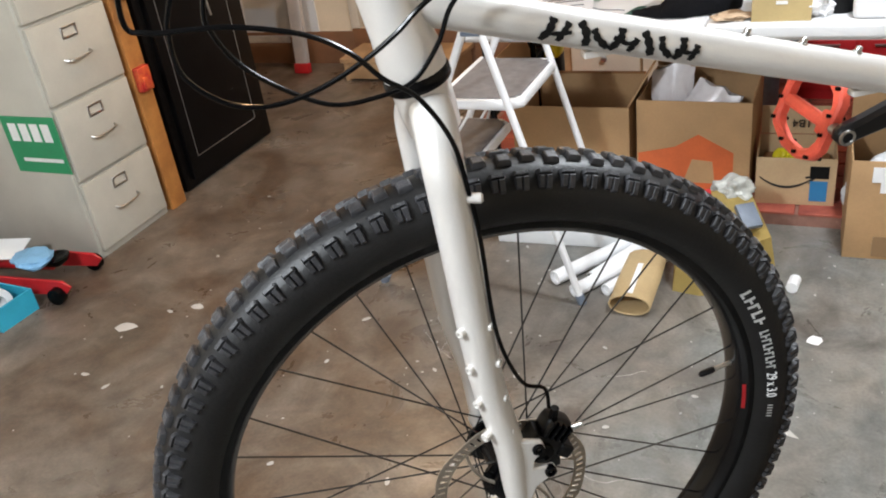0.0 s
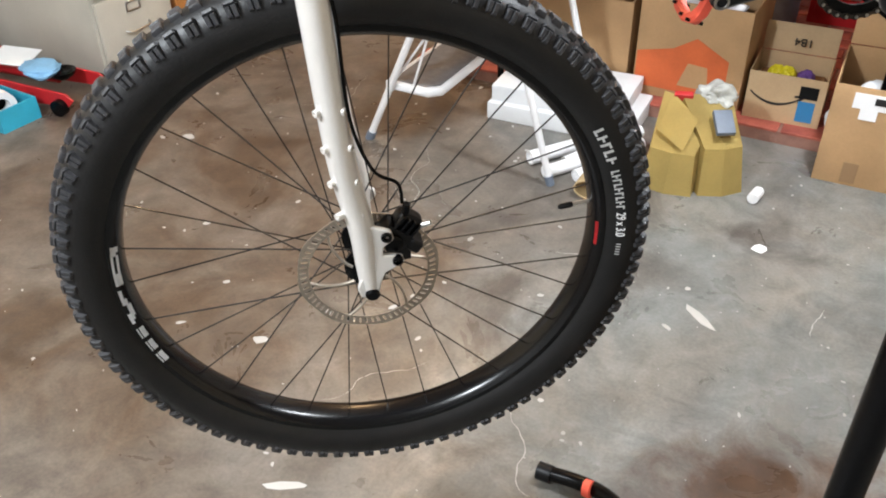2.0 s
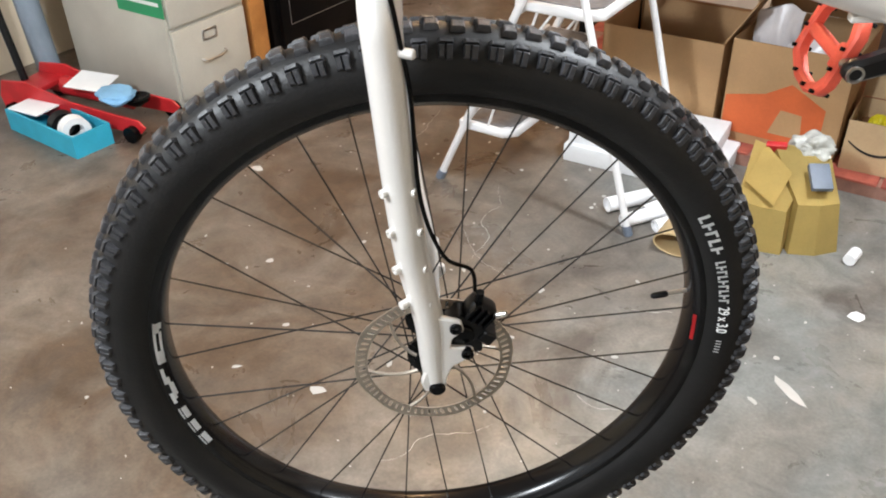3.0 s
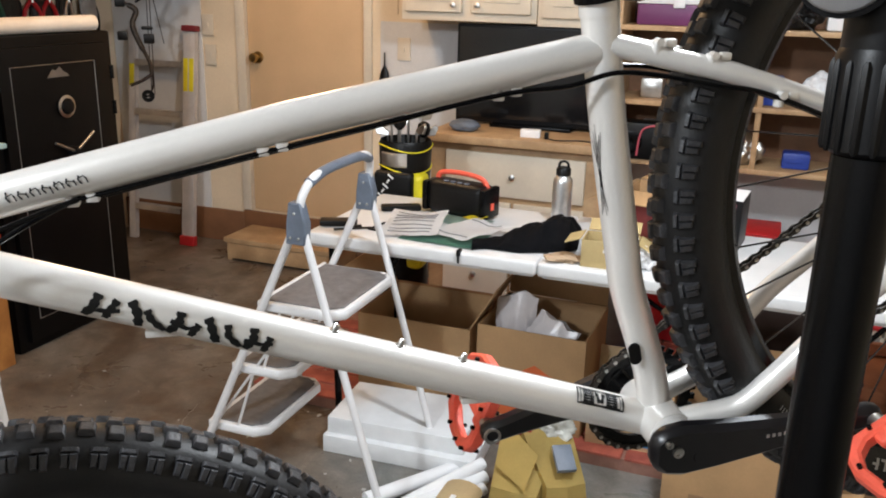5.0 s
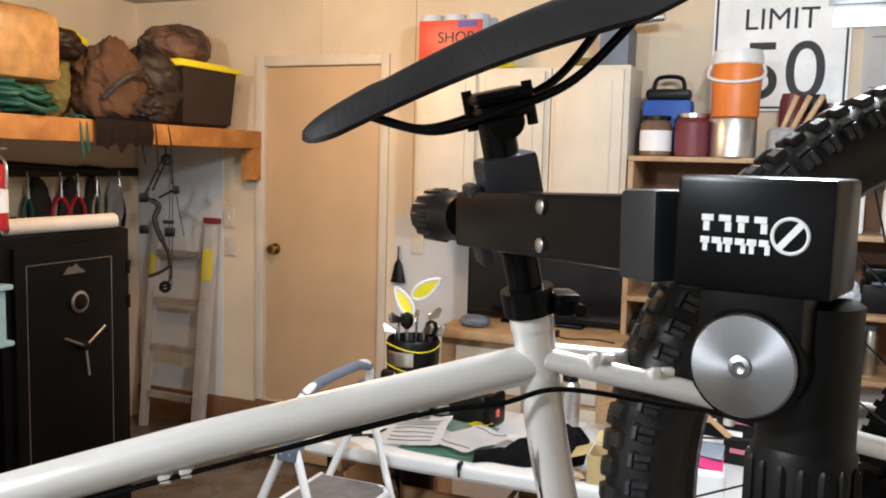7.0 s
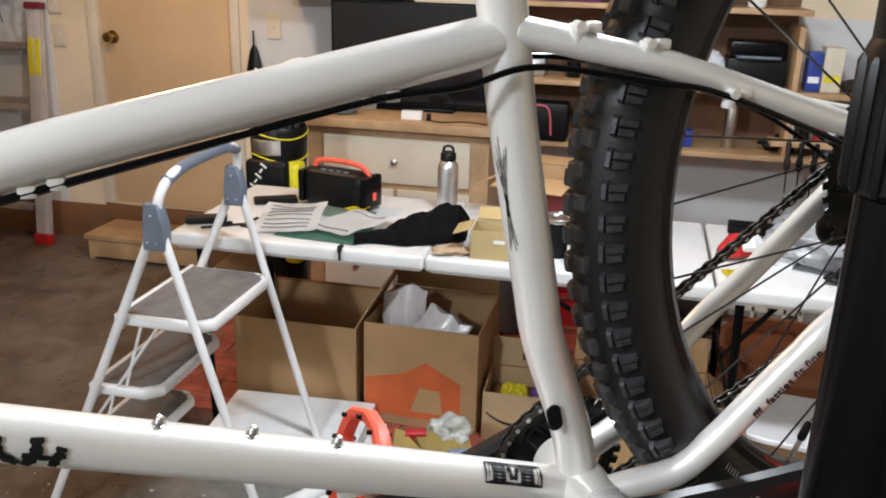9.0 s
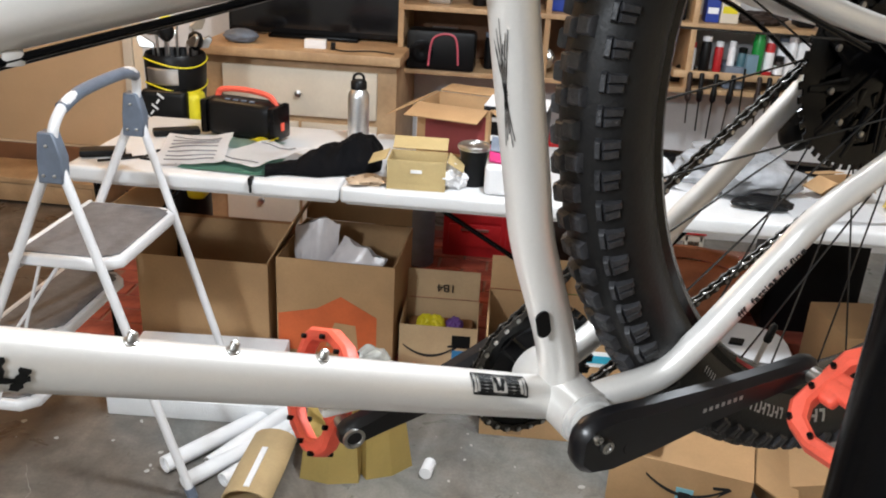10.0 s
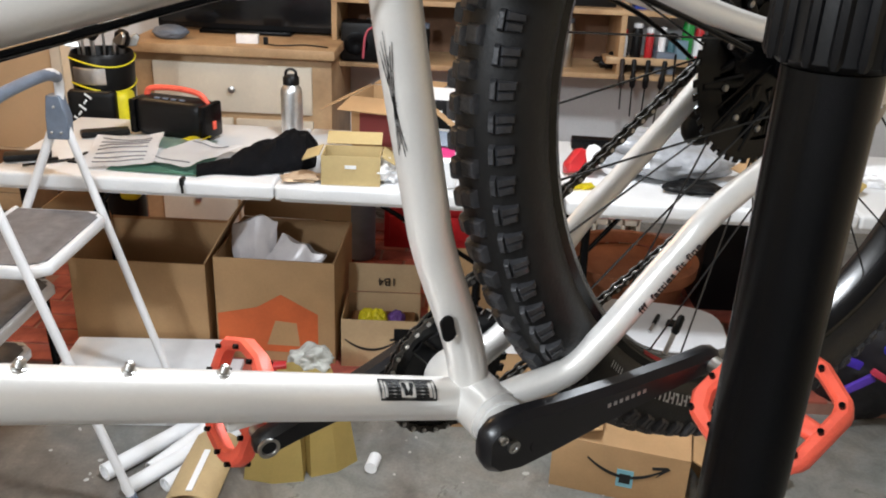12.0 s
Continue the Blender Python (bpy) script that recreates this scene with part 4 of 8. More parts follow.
for i in range(N1):
    t = (i / (N1 - 1)) ** 1.35
    tip = min(1, t / 0.10)
    round_ = max(0.02, 1 - (1 - tip) ** 2) ** 0.5
    tail = 1 if t < 0.93 else max(0.25, (1 - ((t - 0.93) / 0.07) ** 2 * 0.9)) ** 0.5
    c = SA.lerp(SB, t) + P(0, 0.010 * math.sin(t * math.pi) + 0.012 * max(0, t - 0.85) / 0.15 - 0.007 * (1 - round_))
    half = (0.0195 + 0.010 * t + 0.052 * max(0, t - 0.38) ** 1.25 * 1.8) * round_ * tail
    drop = (0.017 + 0.022 * t) * round_
    row = []
    for k in range(19):
        a = math.pi * k / 18
        groove = 0.0035 * math.exp(-((k - 9) / 1.4) ** 2) * (1 if 0.2 < t < 0.9 else 0)
        row.append(c + P(0, -drop * abs(math.cos(a)) ** 2.6 - groove, half * math.cos(a)))
    inner = []
    for q, p in enumerate(row):
        a = math.pi * q / 18
        inner.append(c + P(0, -drop * (0.55 + 0.45 * abs(math.cos(a)) ** 2) - 0.004, half * 0.93 * math.cos(a)))
    ring = [bm.verts.new(p) for p in row] + [bm.verts.new(p) for p in inner[::-1]]
    if i:
        m2 = len(ring)
        for k in range(m2):
            bm.faces.new((last[k], last[(k + 1) % m2], ring[(k + 1) % m2], ring[k]))
    else:
        bm.faces.new(ring)
    last = ring
bm.faces.new(last[::-1])
part("saddle", bm, material("matt_saddle_cover", (0.016, 0.014, 0.014), 0.6, 0, 0.3, 14, 0.15, 260, spec=0.35), bike, "black padded saddle with a long nose")
for sgn in (1, -1):
    tube_part("saddle_rail", smooth_path([SA.lerp(SB, 0.17) + P(0, -0.016, sgn * 0.008), P(0.03, 0.378, sgn * 0.02), P(-0.02, 0.394, sgn * 0.022), P(-0.07, 0.418, sgn * 0.023), SA.lerp(SB, 0.86) + P(0, -0.030, sgn * 0.035)]), 0.0035, BLACK, bike, "", 10)
bm = B()
SC = P(-0.022, 0.394)
sm = basis(SC, SD.cross(V(0, 1, 0)) * -1, V(0, 1, 0), SD)
add_box(bm, (0, 0, 0), (0.040, 0.044, 0.012), 0.005, sm)
add_box(bm, (0, 0, 0.011), (0.044, 0.050, 0.008), 0.004, sm)
add_tube(bm, [sm @ V(0, -0.018, -0.008), sm @ V(0, 0.018, -0.008)], 0.013, 16)
add_tube(bm, [sm @ V(0.020, -0.012, -0.012), sm @ V(0.020, -0.012, 0.018)], 0.004, 10)
add_tube(bm, [sm @ V(-0.020, 0.012, -0.014), sm @ V(-0.020, 0.012, 0.018)], 0.004, 10)
part("saddle_clamp", bm, BLACK, bike, "black two-bolt saddle clamp")

# ---- the repair stand ----
stand = thing("repair_stand", "black tubular bicycle repair stand clamping the seatpost", "repair stand", Matrix.Translation((0.452, 1.003, 0)))


def S(x, y, z):
    return V(x - 0.452, y - 1.003, z)


def in_stand(v):
    return BIKE @ v - V(0.452, 1.003, 0)


bm = B()
add_lathe(bm, [(0.0205, 0.10), (0.0205, 1.20), (0.0195, 1.21), (0.0195, 1.47)], None, 28)
part("post", bm, BLACK, stand)
def add_ribs(name, n, r, z0, z1, w, parent, m=None):
    """Raised grip ribs round a turned part, each an object on one shared mesh."""
    bm = B()
    add_tube(bm, [V(0, 0, z0), V(0, 0, z0 + 0.003), V(0, 0, z1 - 0.003), V(0, 0, z1)], [w * 0.5, w, w, w * 0.5], 6)
    me = mesh_of(name, bm, BLACKP)
    for k in range(n):
        a = 2 * math.pi * k / n
        share(name, me, parent, (m or Matrix.Identity(4)) @ Matrix.Translation((r * math.cos(a), r * math.sin(a), 0)))


bm = B()
add_lathe(bm, [(0.021, 1.471), (0.0250, 1.474), (0.0252, 1.526), (0.022, 1.534), (0.016, 1.536)], None, 28)
add_lathe(bm, [(0.0235, 1.53), (0.0235, 1.600), (0.018, 1.604)], None, 28)
part("collar", bm, BLACKP, stand, "ribbed black plastic collar")
add_ribs("collar_rib", 16, 0.0248, 1.4725, 1.524, 0.0028, bpy.data.objects["collar"])
ARM0, ARM1 = in_stand(P(-0.010, 0.308, -0.045)), in_stand(P(-0.0715, 0.334, 0.205))
am = along(ARM0, ARM1)
AL = (ARM1 - ARM0).length
HEADC = S(0.429, 0.990, 1.634)
bm = B()
add_box(bm, (0, 0, AL * 0.54), (0.048, 0.042, AL * 0.86), 0.005, am)
part("clamp_arm", bm, BLACK, stand)
bm = B()
add_box(bm, (0, 0, AL * 0.985), (0.056, 0.048, 0.03), 0.004, am)
part("arm_sleeve", bm, SLEEVE, stand, "dark grey plastic sleeve")
bm = B()
add_lathe(bm, [(0.010, -0.075), (0.019, -0.07), (0.021, -0.062), (0.021, -0.030), (0.018, -0.022), (0.018, 0.0)], am, 24)
part("clamp_knob", bm, BLACKP, stand, "ribbed black clamp knob")
add_ribs("knob_rib", 16, 0.0205, -0.064, -0.032, 0.0025, bpy.data.objects["clamp_knob"], am)
bm = B()
j0 = in_stand(P(-0.031, 0.318, 0.0))
jm = basis(j0, (BIKE.to_3x3() @ SD.cross(V(0, 1, 0))), NB, (BIKE.to_3x3() @ SD))
add_box(bm, (0.006, 0, 0.010), (0.044, 0.034, 0.066), 0.005, jm)
add_box(bm, (-0.023, 0, -0.004), (0.010, 0.030, 0.062), 0.004, jm)
part("jaw", bm, SLEEVE, stand, "grey rubber-faced clamp jaws")
side = min(((1, 0), (-1, 0), (0, 1), (0, -1)), key=lambda q: (am.to_3x3() @ V(*q, 0)).y)
half = 0.021 if side[1] else 0.024
for z in (0.012, -0.012):
    bm = B()
    q = V(side[0] * half + z * abs(side[1]), side[1] * half + z * abs(side[0]), AL * 0.60)
    add_lathe(bm, [(0.0048, -0.001), (0.0048, 0.002), (0.003, 0.003)], am @ along(q, q + V(*side, 0)), 12)
    part("screw", bm, STEEL, stand)
# head block with the round bright cap
hm = Matrix.Translation(HEADC) @ Matrix.Rotation(radians(-14), 4, "Z")
bm = B()
add_box(bm, (0.0, 0, 0.0), (0.072, 0.05, 0.054), 0.003, hm)
add_box(bm, (0.0, 0, -0.045), (0.052, 0.044, 0.06), 0.010, hm)
add_tube(bm, [hm @ V(0.0, -0.022, -0.061), hm @ V(0.0, 0.022, -0.061)], 0.027, 24)
part("head_block", bm, BLACK, stand, "black square clamp head")
bm = B()
for j, (w, cnt) in enumerate(((0.0068, 4), (0.0052, 6))):
    for k in range(cnt):
        x = -0.0235 + 0.0325 * k / cnt + 0.002
        add_box(bm, (x + w * 0.5 - 0.002, -0.0253, 0.0075 - 0.0105 * j), (w * 0.82, 0.0008, 0.0030), 0, hm)
        add_box(bm, (x + w * (0.15 + 0.3 * (k % 2)), -0.0253, 0.0035 - 0.0095 * j), (w * 0.42, 0.0008, 0.0045), 0, hm)
add_tube(bm, [hm @ V(0.0175 + 0.0078 * math.cos(a), -0.0252, 0.001 + 0.0078 * math.sin(a)) for a in [2 * math.pi * k / 28 for k in range(28)]], 0.0009, 6, closed=True)
add_box(bm, (0.0175, -0.0253, 0.001), (0.003, 0.0008, 0.014), 0, hm @ Matrix.Translation((0.0175, 0, 0.001)) @ Matrix.Rotation(radians(40), 4, "Y") @ Matrix.Translation((-0.0175, 0, -0.001)))
part("head_print", bm, WHITEINK, stand, "white printed bars and ring")
bm = B()
dm = hm @ basis((0.0, -0.0225, -0.0605), V(1, 0, 0), V(0, 0, 1), V(0, -1, 0))
add_lathe(bm, [(0.0245, 0), (0.0245, 0.003), (0.0235, 0.0042), (0.0065, 0.0062), (0.0055, 0.0062), (0.0052, 0.0075), (0.003, 0.0082), (0.0012, 0.0072)], dm, 48)
part("pivot_cap", bm, CAPM, stand, "round brushed aluminium pivot cap")
# base
for k, (x, y) in enumerate(((-0.06, 1.335), (0.98, 1.335), (0.452, 0.42))):
    bm = B()
    add_tube(bm, smooth_path([S(0.452 + (x - 0.452) * 0.03, 1.003 + (y - 1.003) * 0.03, 0.30), S(0.452 + (x - 0.452) * 0.3, 1.003 + (y - 1.003) * 0.35, 0.17), S(0.452 + (x - 0.452) * 0.7, 1.003 + (y - 1.003) * 0.95, 0.045), S(x, y, 0.02)]), 0.016, 16)
    leg = part("leg", bm, BLACK, stand)
    bm = B()
    add_tube(bm, [S(0.452 + (x - 0.452) * 0.76, 1.003 + (y - 1.003) * 0.965, 0.04), S(0.452 + (x - 0.452) * 0.79, 1.003 + (y - 1.003) * 0.968, 0.037)], 0.0185, 16)
    part("leg_band", bm, CORAL, leg, "orange band")
    bm = B()
    add_tube(bm, [S(x * 0.94 + 0.06 * 0.452, y, 0.0215), S(x, y, 0.02)], 0.0195, 14)
    part("foot", bm, BLACKP, leg)


# ---- setting details ----
structure("baseboard", "brown painted wooden riser board under the door wall", [span(X0, DX0 - 0.06, Y1 - 0.02, Y1 - 0.002, 0, 0.20), span(DX0 - 0.06, DX1 + 0.06, Y1 - 0.02, Y1 - 0.002, 0, 0.215), span(DX1 + 0.06, -1.05, Y1 - 0.02, Y1 - 0.002, 0, 0.20)], BROWNW, 0.003)
structure("trim", "cream painted wooden door casing", [span(DX0 - 0.062, DX0 - 0.002, Y1 - 0.018, Y1 - 0.001, DZ0, DZ1 + 0.06), span(DX1 + 0.002, DX1 + 0.05, Y1 - 0.018, Y1 - 0.001, DZ0, DZ1 + 0.06), span(DX0 - 0.002, DX1 + 0.002, Y1 - 0.018, Y1 - 0.001, DZ1 + 0.002, DZ1 + 0.06), span(DX0 - 0.03, DX0 - 0.002, Y1, Y1 + 0.11, DZ0, DZ1), span(DX1 + 0.002, DX1 + 0.03, Y1, Y1 + 0.11, DZ0, DZ1), span(DX0 - 0.002, DX1 + 0.002, Y1, Y1 + 0.11, DZ1, DZ1 + 0.03)], CREAM, 0.003)
structure("wall_panel", "bluish white painted lower part of the back wall", [span(X0 + 0.01, DX0 - 0.30, Y1 - 0.008, Y1 - 0.001, 0.2, 1.70), span(-1.6, X1 - 0.02, Y1 - 0.008, Y1 - 0.001, 0.0, 1.36)], WHITEWALL)
structure("wall_batten", "cream painted wooden battens on the back wall", [span(-2.10, -2.08, Y1 - 0.01, Y1 - 0.001, DZ1 + 0.07, ZC - 0.02), span(-1.52, -1.50, Y1 - 0.01, Y1 - 0.001, 1.4, ZC - 0.02)], PLASTER)
door = thing("door_1", "closed flush cream painted door with a brass knob", "door", Matrix.Translation((DX0, Y1 + 0.012, DZ0)), kind="structure")
box_part("door_leaf", ((DX1 - DX0) / 2, 0.02, (DZ1 - DZ0) / 2), (DX1 - DX0 - 0.006, 0.04, DZ1 - DZ0 - 0.006), DOORM, door, 0.002)
BRASS = material("worn_brass", (0.55, 0.38, 0.15), 0.3, 1.0, 0.2, 30)
bm = B()
add_lathe(bm, [(0.034, 0), (0.034, 0.004), (0.014, 0.008), (0.012, 0.028), (0.024, 0.036), (0.029, 0.05), (0.024, 0.064), (0.010, 0.067)], basis((0.065, 0, 0.91), V(1, 0, 0), V(0, 0, 1), V(0, -1, 0)), 24)
part("door_knob", bm, BRASS, door, "round brass door knob")
# wooden step before the door
bm = B()
add_box(bm, (0, 0, 0.122), (0.72, 0.30, 0.028), 0.004)
for x in (-0.33, 0.33):
    add_box(bm, (x, 0, 0.054), (0.03, 0.28, 0.108), 0.003)
add_box(bm, (0, -0.135, 0.06), (0.63, 0.02, 0.09), 0.003)
solid("wooden_step", "low worn plywood step before the door", "step", bm, OAK, Matrix.Translation((-2.08, 4.57, 0)))

# light switches on the back wall
for x, z in ((-2.70, 1.30), (-2.69, 1.13), (-1.46, 1.22)):
    bm = B()
    add_box(bm, (0, 0, 0), (0.075, 0.008, 0.118), 0.003)
    add_box(bm, (0, -0.006, 0), (0.012, 0.01, 0.026), 0.002)
    solid("wall_switch", "cream plastic wall switch plate", "switch", bm, CREAM, Matrix.Translation((x, Y1 - 0.0125, z)), group="wall switches")

# low brick hearth behind the boxes
HX0, HX1, HY0, HY1, HZ = -1.36, 1.75, 3.05, 4.50, 0.05
hearth = tagged(structure("brick_platform", "low red painted brick platform on the floor", [span(HX0 + 0.004, HX1 - 0.004, HY0 + 0.004, HY1, 0, HZ - 0.006)], material("mortar", (0.30, 0.15, 0.11), 0.9, 0, 0.2, 20, 0.3, 90)), kind="structure")


# ---- left side of the garage ----
def file_cabinet():
    x0, x1, y0, y1, h = -3.06, -2.40, 2.36, 2.77, 1.32
    c = thing("file_cabinet", "putty metal four-drawer file cabinet with a green sticker", "cabinet", Matrix.Translation((x1, y0, 0)))
    box_part("cabinet_body", (-(x1 - x0) / 2 - 0.008, 0.205, h / 2), (x1 - x0 - 0.016, 0.41, h), FILEM, c, 0.004)
    for k in range(4):
        z = 0.155 + 0.298 * k + 0.02
        d = box_part("drawer", (-0.007, 0.205, z), (0.018, 0.385, 0.282), FILEM, c, 0.004)
        bm = B()
        add_prism(bm, [(-0.038, -0.022), (0.038, -0.022), (0.038, 0.022), (-0.038, 0.022)], 0.004, basis((0.002, 0.195, z + 0.085), V(0, 1, 0), V(0, 0, 1), V(1, 0, 0)), 0.001, [(-0.03, -0.014), (0.03, -0.014), (0.03, 0.014), (-0.03, 0.014)])
        part("label_holder", bm, STEEL, d, "small steel label holder")
        bm = B()
        add_tube(bm, smooth_path([V(0.0, 0.135, z - 0.005), V(0.02, 0.15, z - 0.012), V(0.024, 0.2, z - 0.012), V(0.02, 0.25, z - 0.008), V(0.0, 0.262, z - 0.002)], 5), 0.0045, 8)
        part("drawer_handle", bm, STEEL, d, "thin steel drawer pull")
    s = box_part("sticker", (-0.14, -0.0015, 0.485), (0.27, 0.003, 0.225), GREEN, c, 0.0, "green sticker with pale bars")
    for k, (zz, w, hh) in enumerate(((0.535, 0.20, 0.07), (0.425, 0.21, 0.014))):
        for j in range(4 if k == 0 else 1):
            box_part("sticker_bar", (-0.04 - 0.055 * j - (0.02 if k == 0 else 0.085), -0.0036, zz), (0.04 if k == 0 else 0.2, 0.002, hh), WHITEINK, s, 0.0)


file_cabinet()


def gun_safe():
    c = thing("safe", "tall black steel safe with a three-spoke handle", "safe", Matrix.Translation((-2.43, 2.95, 0)))
    box_part("safe_body", (-0.325, 0.35, 0.66), (0.62, 0.70, 1.32), SAFEM, c, 0.012)
    d = box_part("safe_door", (-0.004, 0.345, 0.66), (0.03, 0.60, 1.23), SAFEM, c, 0.006)
    bm = B()
    for a, b in (((0.10, 0.14), (0.10, 1.20)), ((0.10, 1.20), (0.56, 1.20)), ((0.56, 1.20), (0.56, 0.14)), ((0.56, 0.14), (0.10, 0.14))):
        add_tube(bm, [V(0.0115, *a), V(0.0115, *b)], 0.0014, 6)
    part("pinstripe", bm, STEEL, d, "thin silver pinstripe")
    bm = B()
    add_prism(bm, [(-0.06, 0), (0.06, 0), (0.05, 0.012), (0.03, 0.022), (0.01, 0.042), (-0.012, 0.028), (-0.03, 0.034), (-0.05, 0.012)], 0.0015, basis((0.0115, 0.345, 1.145), V(0, 1, 0), V(0, 0, 1), V(1, 0, 0)))
    part("badge", bm, STEEL, d, "small silver mountain badge")
    bm = B()
    dial = basis((0.011, 0.365, 1.02), V(0, 1, 0), V(0, 0, 1), V(1, 0, 0))
    add_lathe(bm, [(0.042, 0), (0.042, 0.008), (0.034, 0.012), (0.030, 0.024), (0.022, 0.027), (0.006, 0.027)], dial, 28)
    part("dial", bm, BLACKP, d, "round lock dial with a silver ring")
    bm = B()
    add_lathe(bm, [(0.045, 0.006), (0.048, 0.012), (0.036, 0.016), (0.034, 0.012)], dial, 28, True)
    part("dial_ring", bm, STEEL, d)
    h = new("safe_handle")
    h.parent = d
    h.matrix_basis = basis((0.011, 0.37, 0.825), V(0, 1, 0), V(0, 0, 1), V(1, 0, 0))
    bm = B()
    add_lathe(bm, [(0.022, 0), (0.022, 0.03), (0.016, 0.045), (0.008, 0.046)], None, 20)
    part("handle_boss", bm, BLACKP, h)
    for k, g in enumerate((35, 155, 275)):
        a = radians(g)
        bm = B()
        add_tube(bm, [V(0.015 * math.cos(a), 0.015 * math.sin(a), 0.034), V(0.13 * math.cos(a), 0.13 * math.sin(a), 0.04)], [0.0065, 0.0055], 10)
        part("handle_spoke", bm, STEEL, h, "bright steel spoke")
    for z in (0.98, 1.14):
        bm = B()
        add_tube(bm, [V(0.004, 0.672, z - 0.03), V(0.004, 0.672, z + 0.03)], 0.009, 12)
        part("hinge", bm, SAFEM, c)


gun_safe()
# rolled paper tube and small clutter on the safe
bm = B()
add_lathe(bm, [(0.030, 0), (0.034, 0.0), (0.034, 0.55), (0.030, 0.55)], None, 24, True)
solid("paper_roll", "long rolled white and tan poster tube", "paper roll", bm, material("roll_paper", (0.78, 0.72, 0.64), 0.7, 0, 0.1, 4), along((-2.50, 3.02, 1.355), (-2.46, 3.56, 1.357)))
for k in range(6):
    bm = B()
    add_tube(bm, smooth_path([V(0, 0, 0.008), V(0.05, 0.05 + 0.02 * k, 0.016), V(0.02, 0.16, 0.010), V(0.06, 0.24, 0.006)]), 0.0045, 8)
    solid("wire_hook", "dark bent wire lying on the safe", "wire", bm, BLACKP, Matrix.Translation((-2.68 + 0.025 * k, 2.98 + 0.04 * (k % 3), 1.32)), group="wires on the safe")

# timber post with things hung on it
post4 = solid("timber_post", "orange stained timber shelf post", "post", (lambda b: (add_box(b, (0, 0, 0.855), (0.09, 0.09, 1.71), 0.004), b)[1])(B()), PINE, Matrix.Translation((-2.445, 2.835, 0)))
ex = thing("fire_extinguisher", "red fire extinguisher hung on a timber post", "fire extinguisher", Matrix.Translation((-2.352, 2.86, 1.36)))
bm = B()
add_lathe(bm, [(0.02, 0), (0.042, 0.006), (0.044, 0.02), (0.044, 0.21), (0.036, 0.245), (0.018, 0.258), (0.016, 0.27)], None, 24)
part("cylinder", bm, RED, ex)
bm = B()
add_lathe(bm, [(0.0445, 0.07), (0.0452, 0.07), (0.0452, 0.16), (0.0445, 0.16)], None, 24, True)
part("instruction_label", bm, PAPER, ex, "pale paper label")
bm = B()
add_box(bm, (0, 0, 0.285), (0.03, 0.03, 0.035), 0.004)
add_box(bm, (0.02, 0, 0.31), (0.09, 0.014, 0.008), 0.003)
add_tube(bm, smooth_path([V(0.02, 0, 0.285), V(0.06, 0.0, 0.25), V(0.06, 0, 0.16)]), 0.006, 8)
part("valve_head", bm, STEEL, ex)
bm = B()
add_box(bm, (0, 0, 0.0), (0.035, 0.09, 0.20), 0.006)
add_box(bm, (0.012, 0, 0.11), (0.06, 0.12, 0.02), 0.005)
add_box(bm, (0.012, 0, -0.11), (0.06, 0.12, 0.02), 0.005)
solid("plastic_holder", "pale teal plastic cord holder on a timber post", "holder", bm, material("pale_teal_plastic", (0.35, 0.52, 0.55), 0.45), Matrix.Translation((-2.381, 2.86, 1.03)))
bm = B()
add_box(bm, (0, 0, 0), (0.03, 0.07, 0.10), 0.008)
add_box(bm, (0.01, -0.005, -0.015), (0.03, 0.04, 0.05), 0.006)
solid("orange_packet", "small orange and red packet fixed to a timber post", "packet", bm, material("orange_red_pack", (0.62, 0.12, 0.03), 0.5, 0, 0.3, 25, second=(0.45, 0.02, 0.02)), Matrix.Translation((-2.385, 2.83, 0.58)))

# long shelf above
shelf = thing("timber_shelf", "long orange pine shelf on the side wall", "shelf", Matrix.Translation((-2.48, 0, 1.71)))
box_part("front_board", (0, 3.22, 0.05), (0.04, 3.02, 0.10), PINE, shelf, 0.004)
box_part("shelf_board", (-0.465, 3.22, 0.087), (0.885, 3.02, 0.022), OAK, shelf, 0.002)
box_part("end_block", (-0.03, 4.70, -0.09), (0.09, 0.07, 0.18), PINE, shelf, 0.004)


def soft_lump(name, label, cat, c, size, mat, seed, group="", amp=0.22, folds=0.0, taper=0.0):
    """A slack bag or folded cloth: a rounded body with creases, flat underneath."""
    bm = B()
    bmesh.ops.create_icosphere(bm, subdivisions=5, radius=0.5)
    for v in bm.verts:
        p = v.co.copy()
        d = noise.noise(p * 2.2 + V(seed, 0, 0)) * amp + noise.noise(p * 5.5 + V(0, seed, 0)) * amp * 0.45 + abs(noise.noise(p * 9 + V(0, 0, seed))) * amp * 0.3
        if folds:
            g = math.atan2(p.y, p.x)
            d += folds * (abs(math.sin(g * 3.5 + 2.5 * noise.noise(p * 3 + V(0, seed, 1)) + seed)) - 0.5) * (0.4 + 0.6 * abs(p.z + 0.2)) + folds * 0.5 * noise.noise(V(g * 4, p.z * 14 + g * 3, seed))
        p = V(p.x * (1 - taper * (p.z + 0.5)), p.y * (1 - taper * (p.z + 0.5)), p.z)
        v.co = p * (1 + d)
        v.co.z = max(v.co.z, -0.42 + 0.02 * d)
        v.co = V(v.co.x * size[0], v.co.y * size[1], (v.co.z + 0.42) * size[2] / 0.92)
    return solid(name, label, cat, bm, mat, Matrix.Translation(c), group)


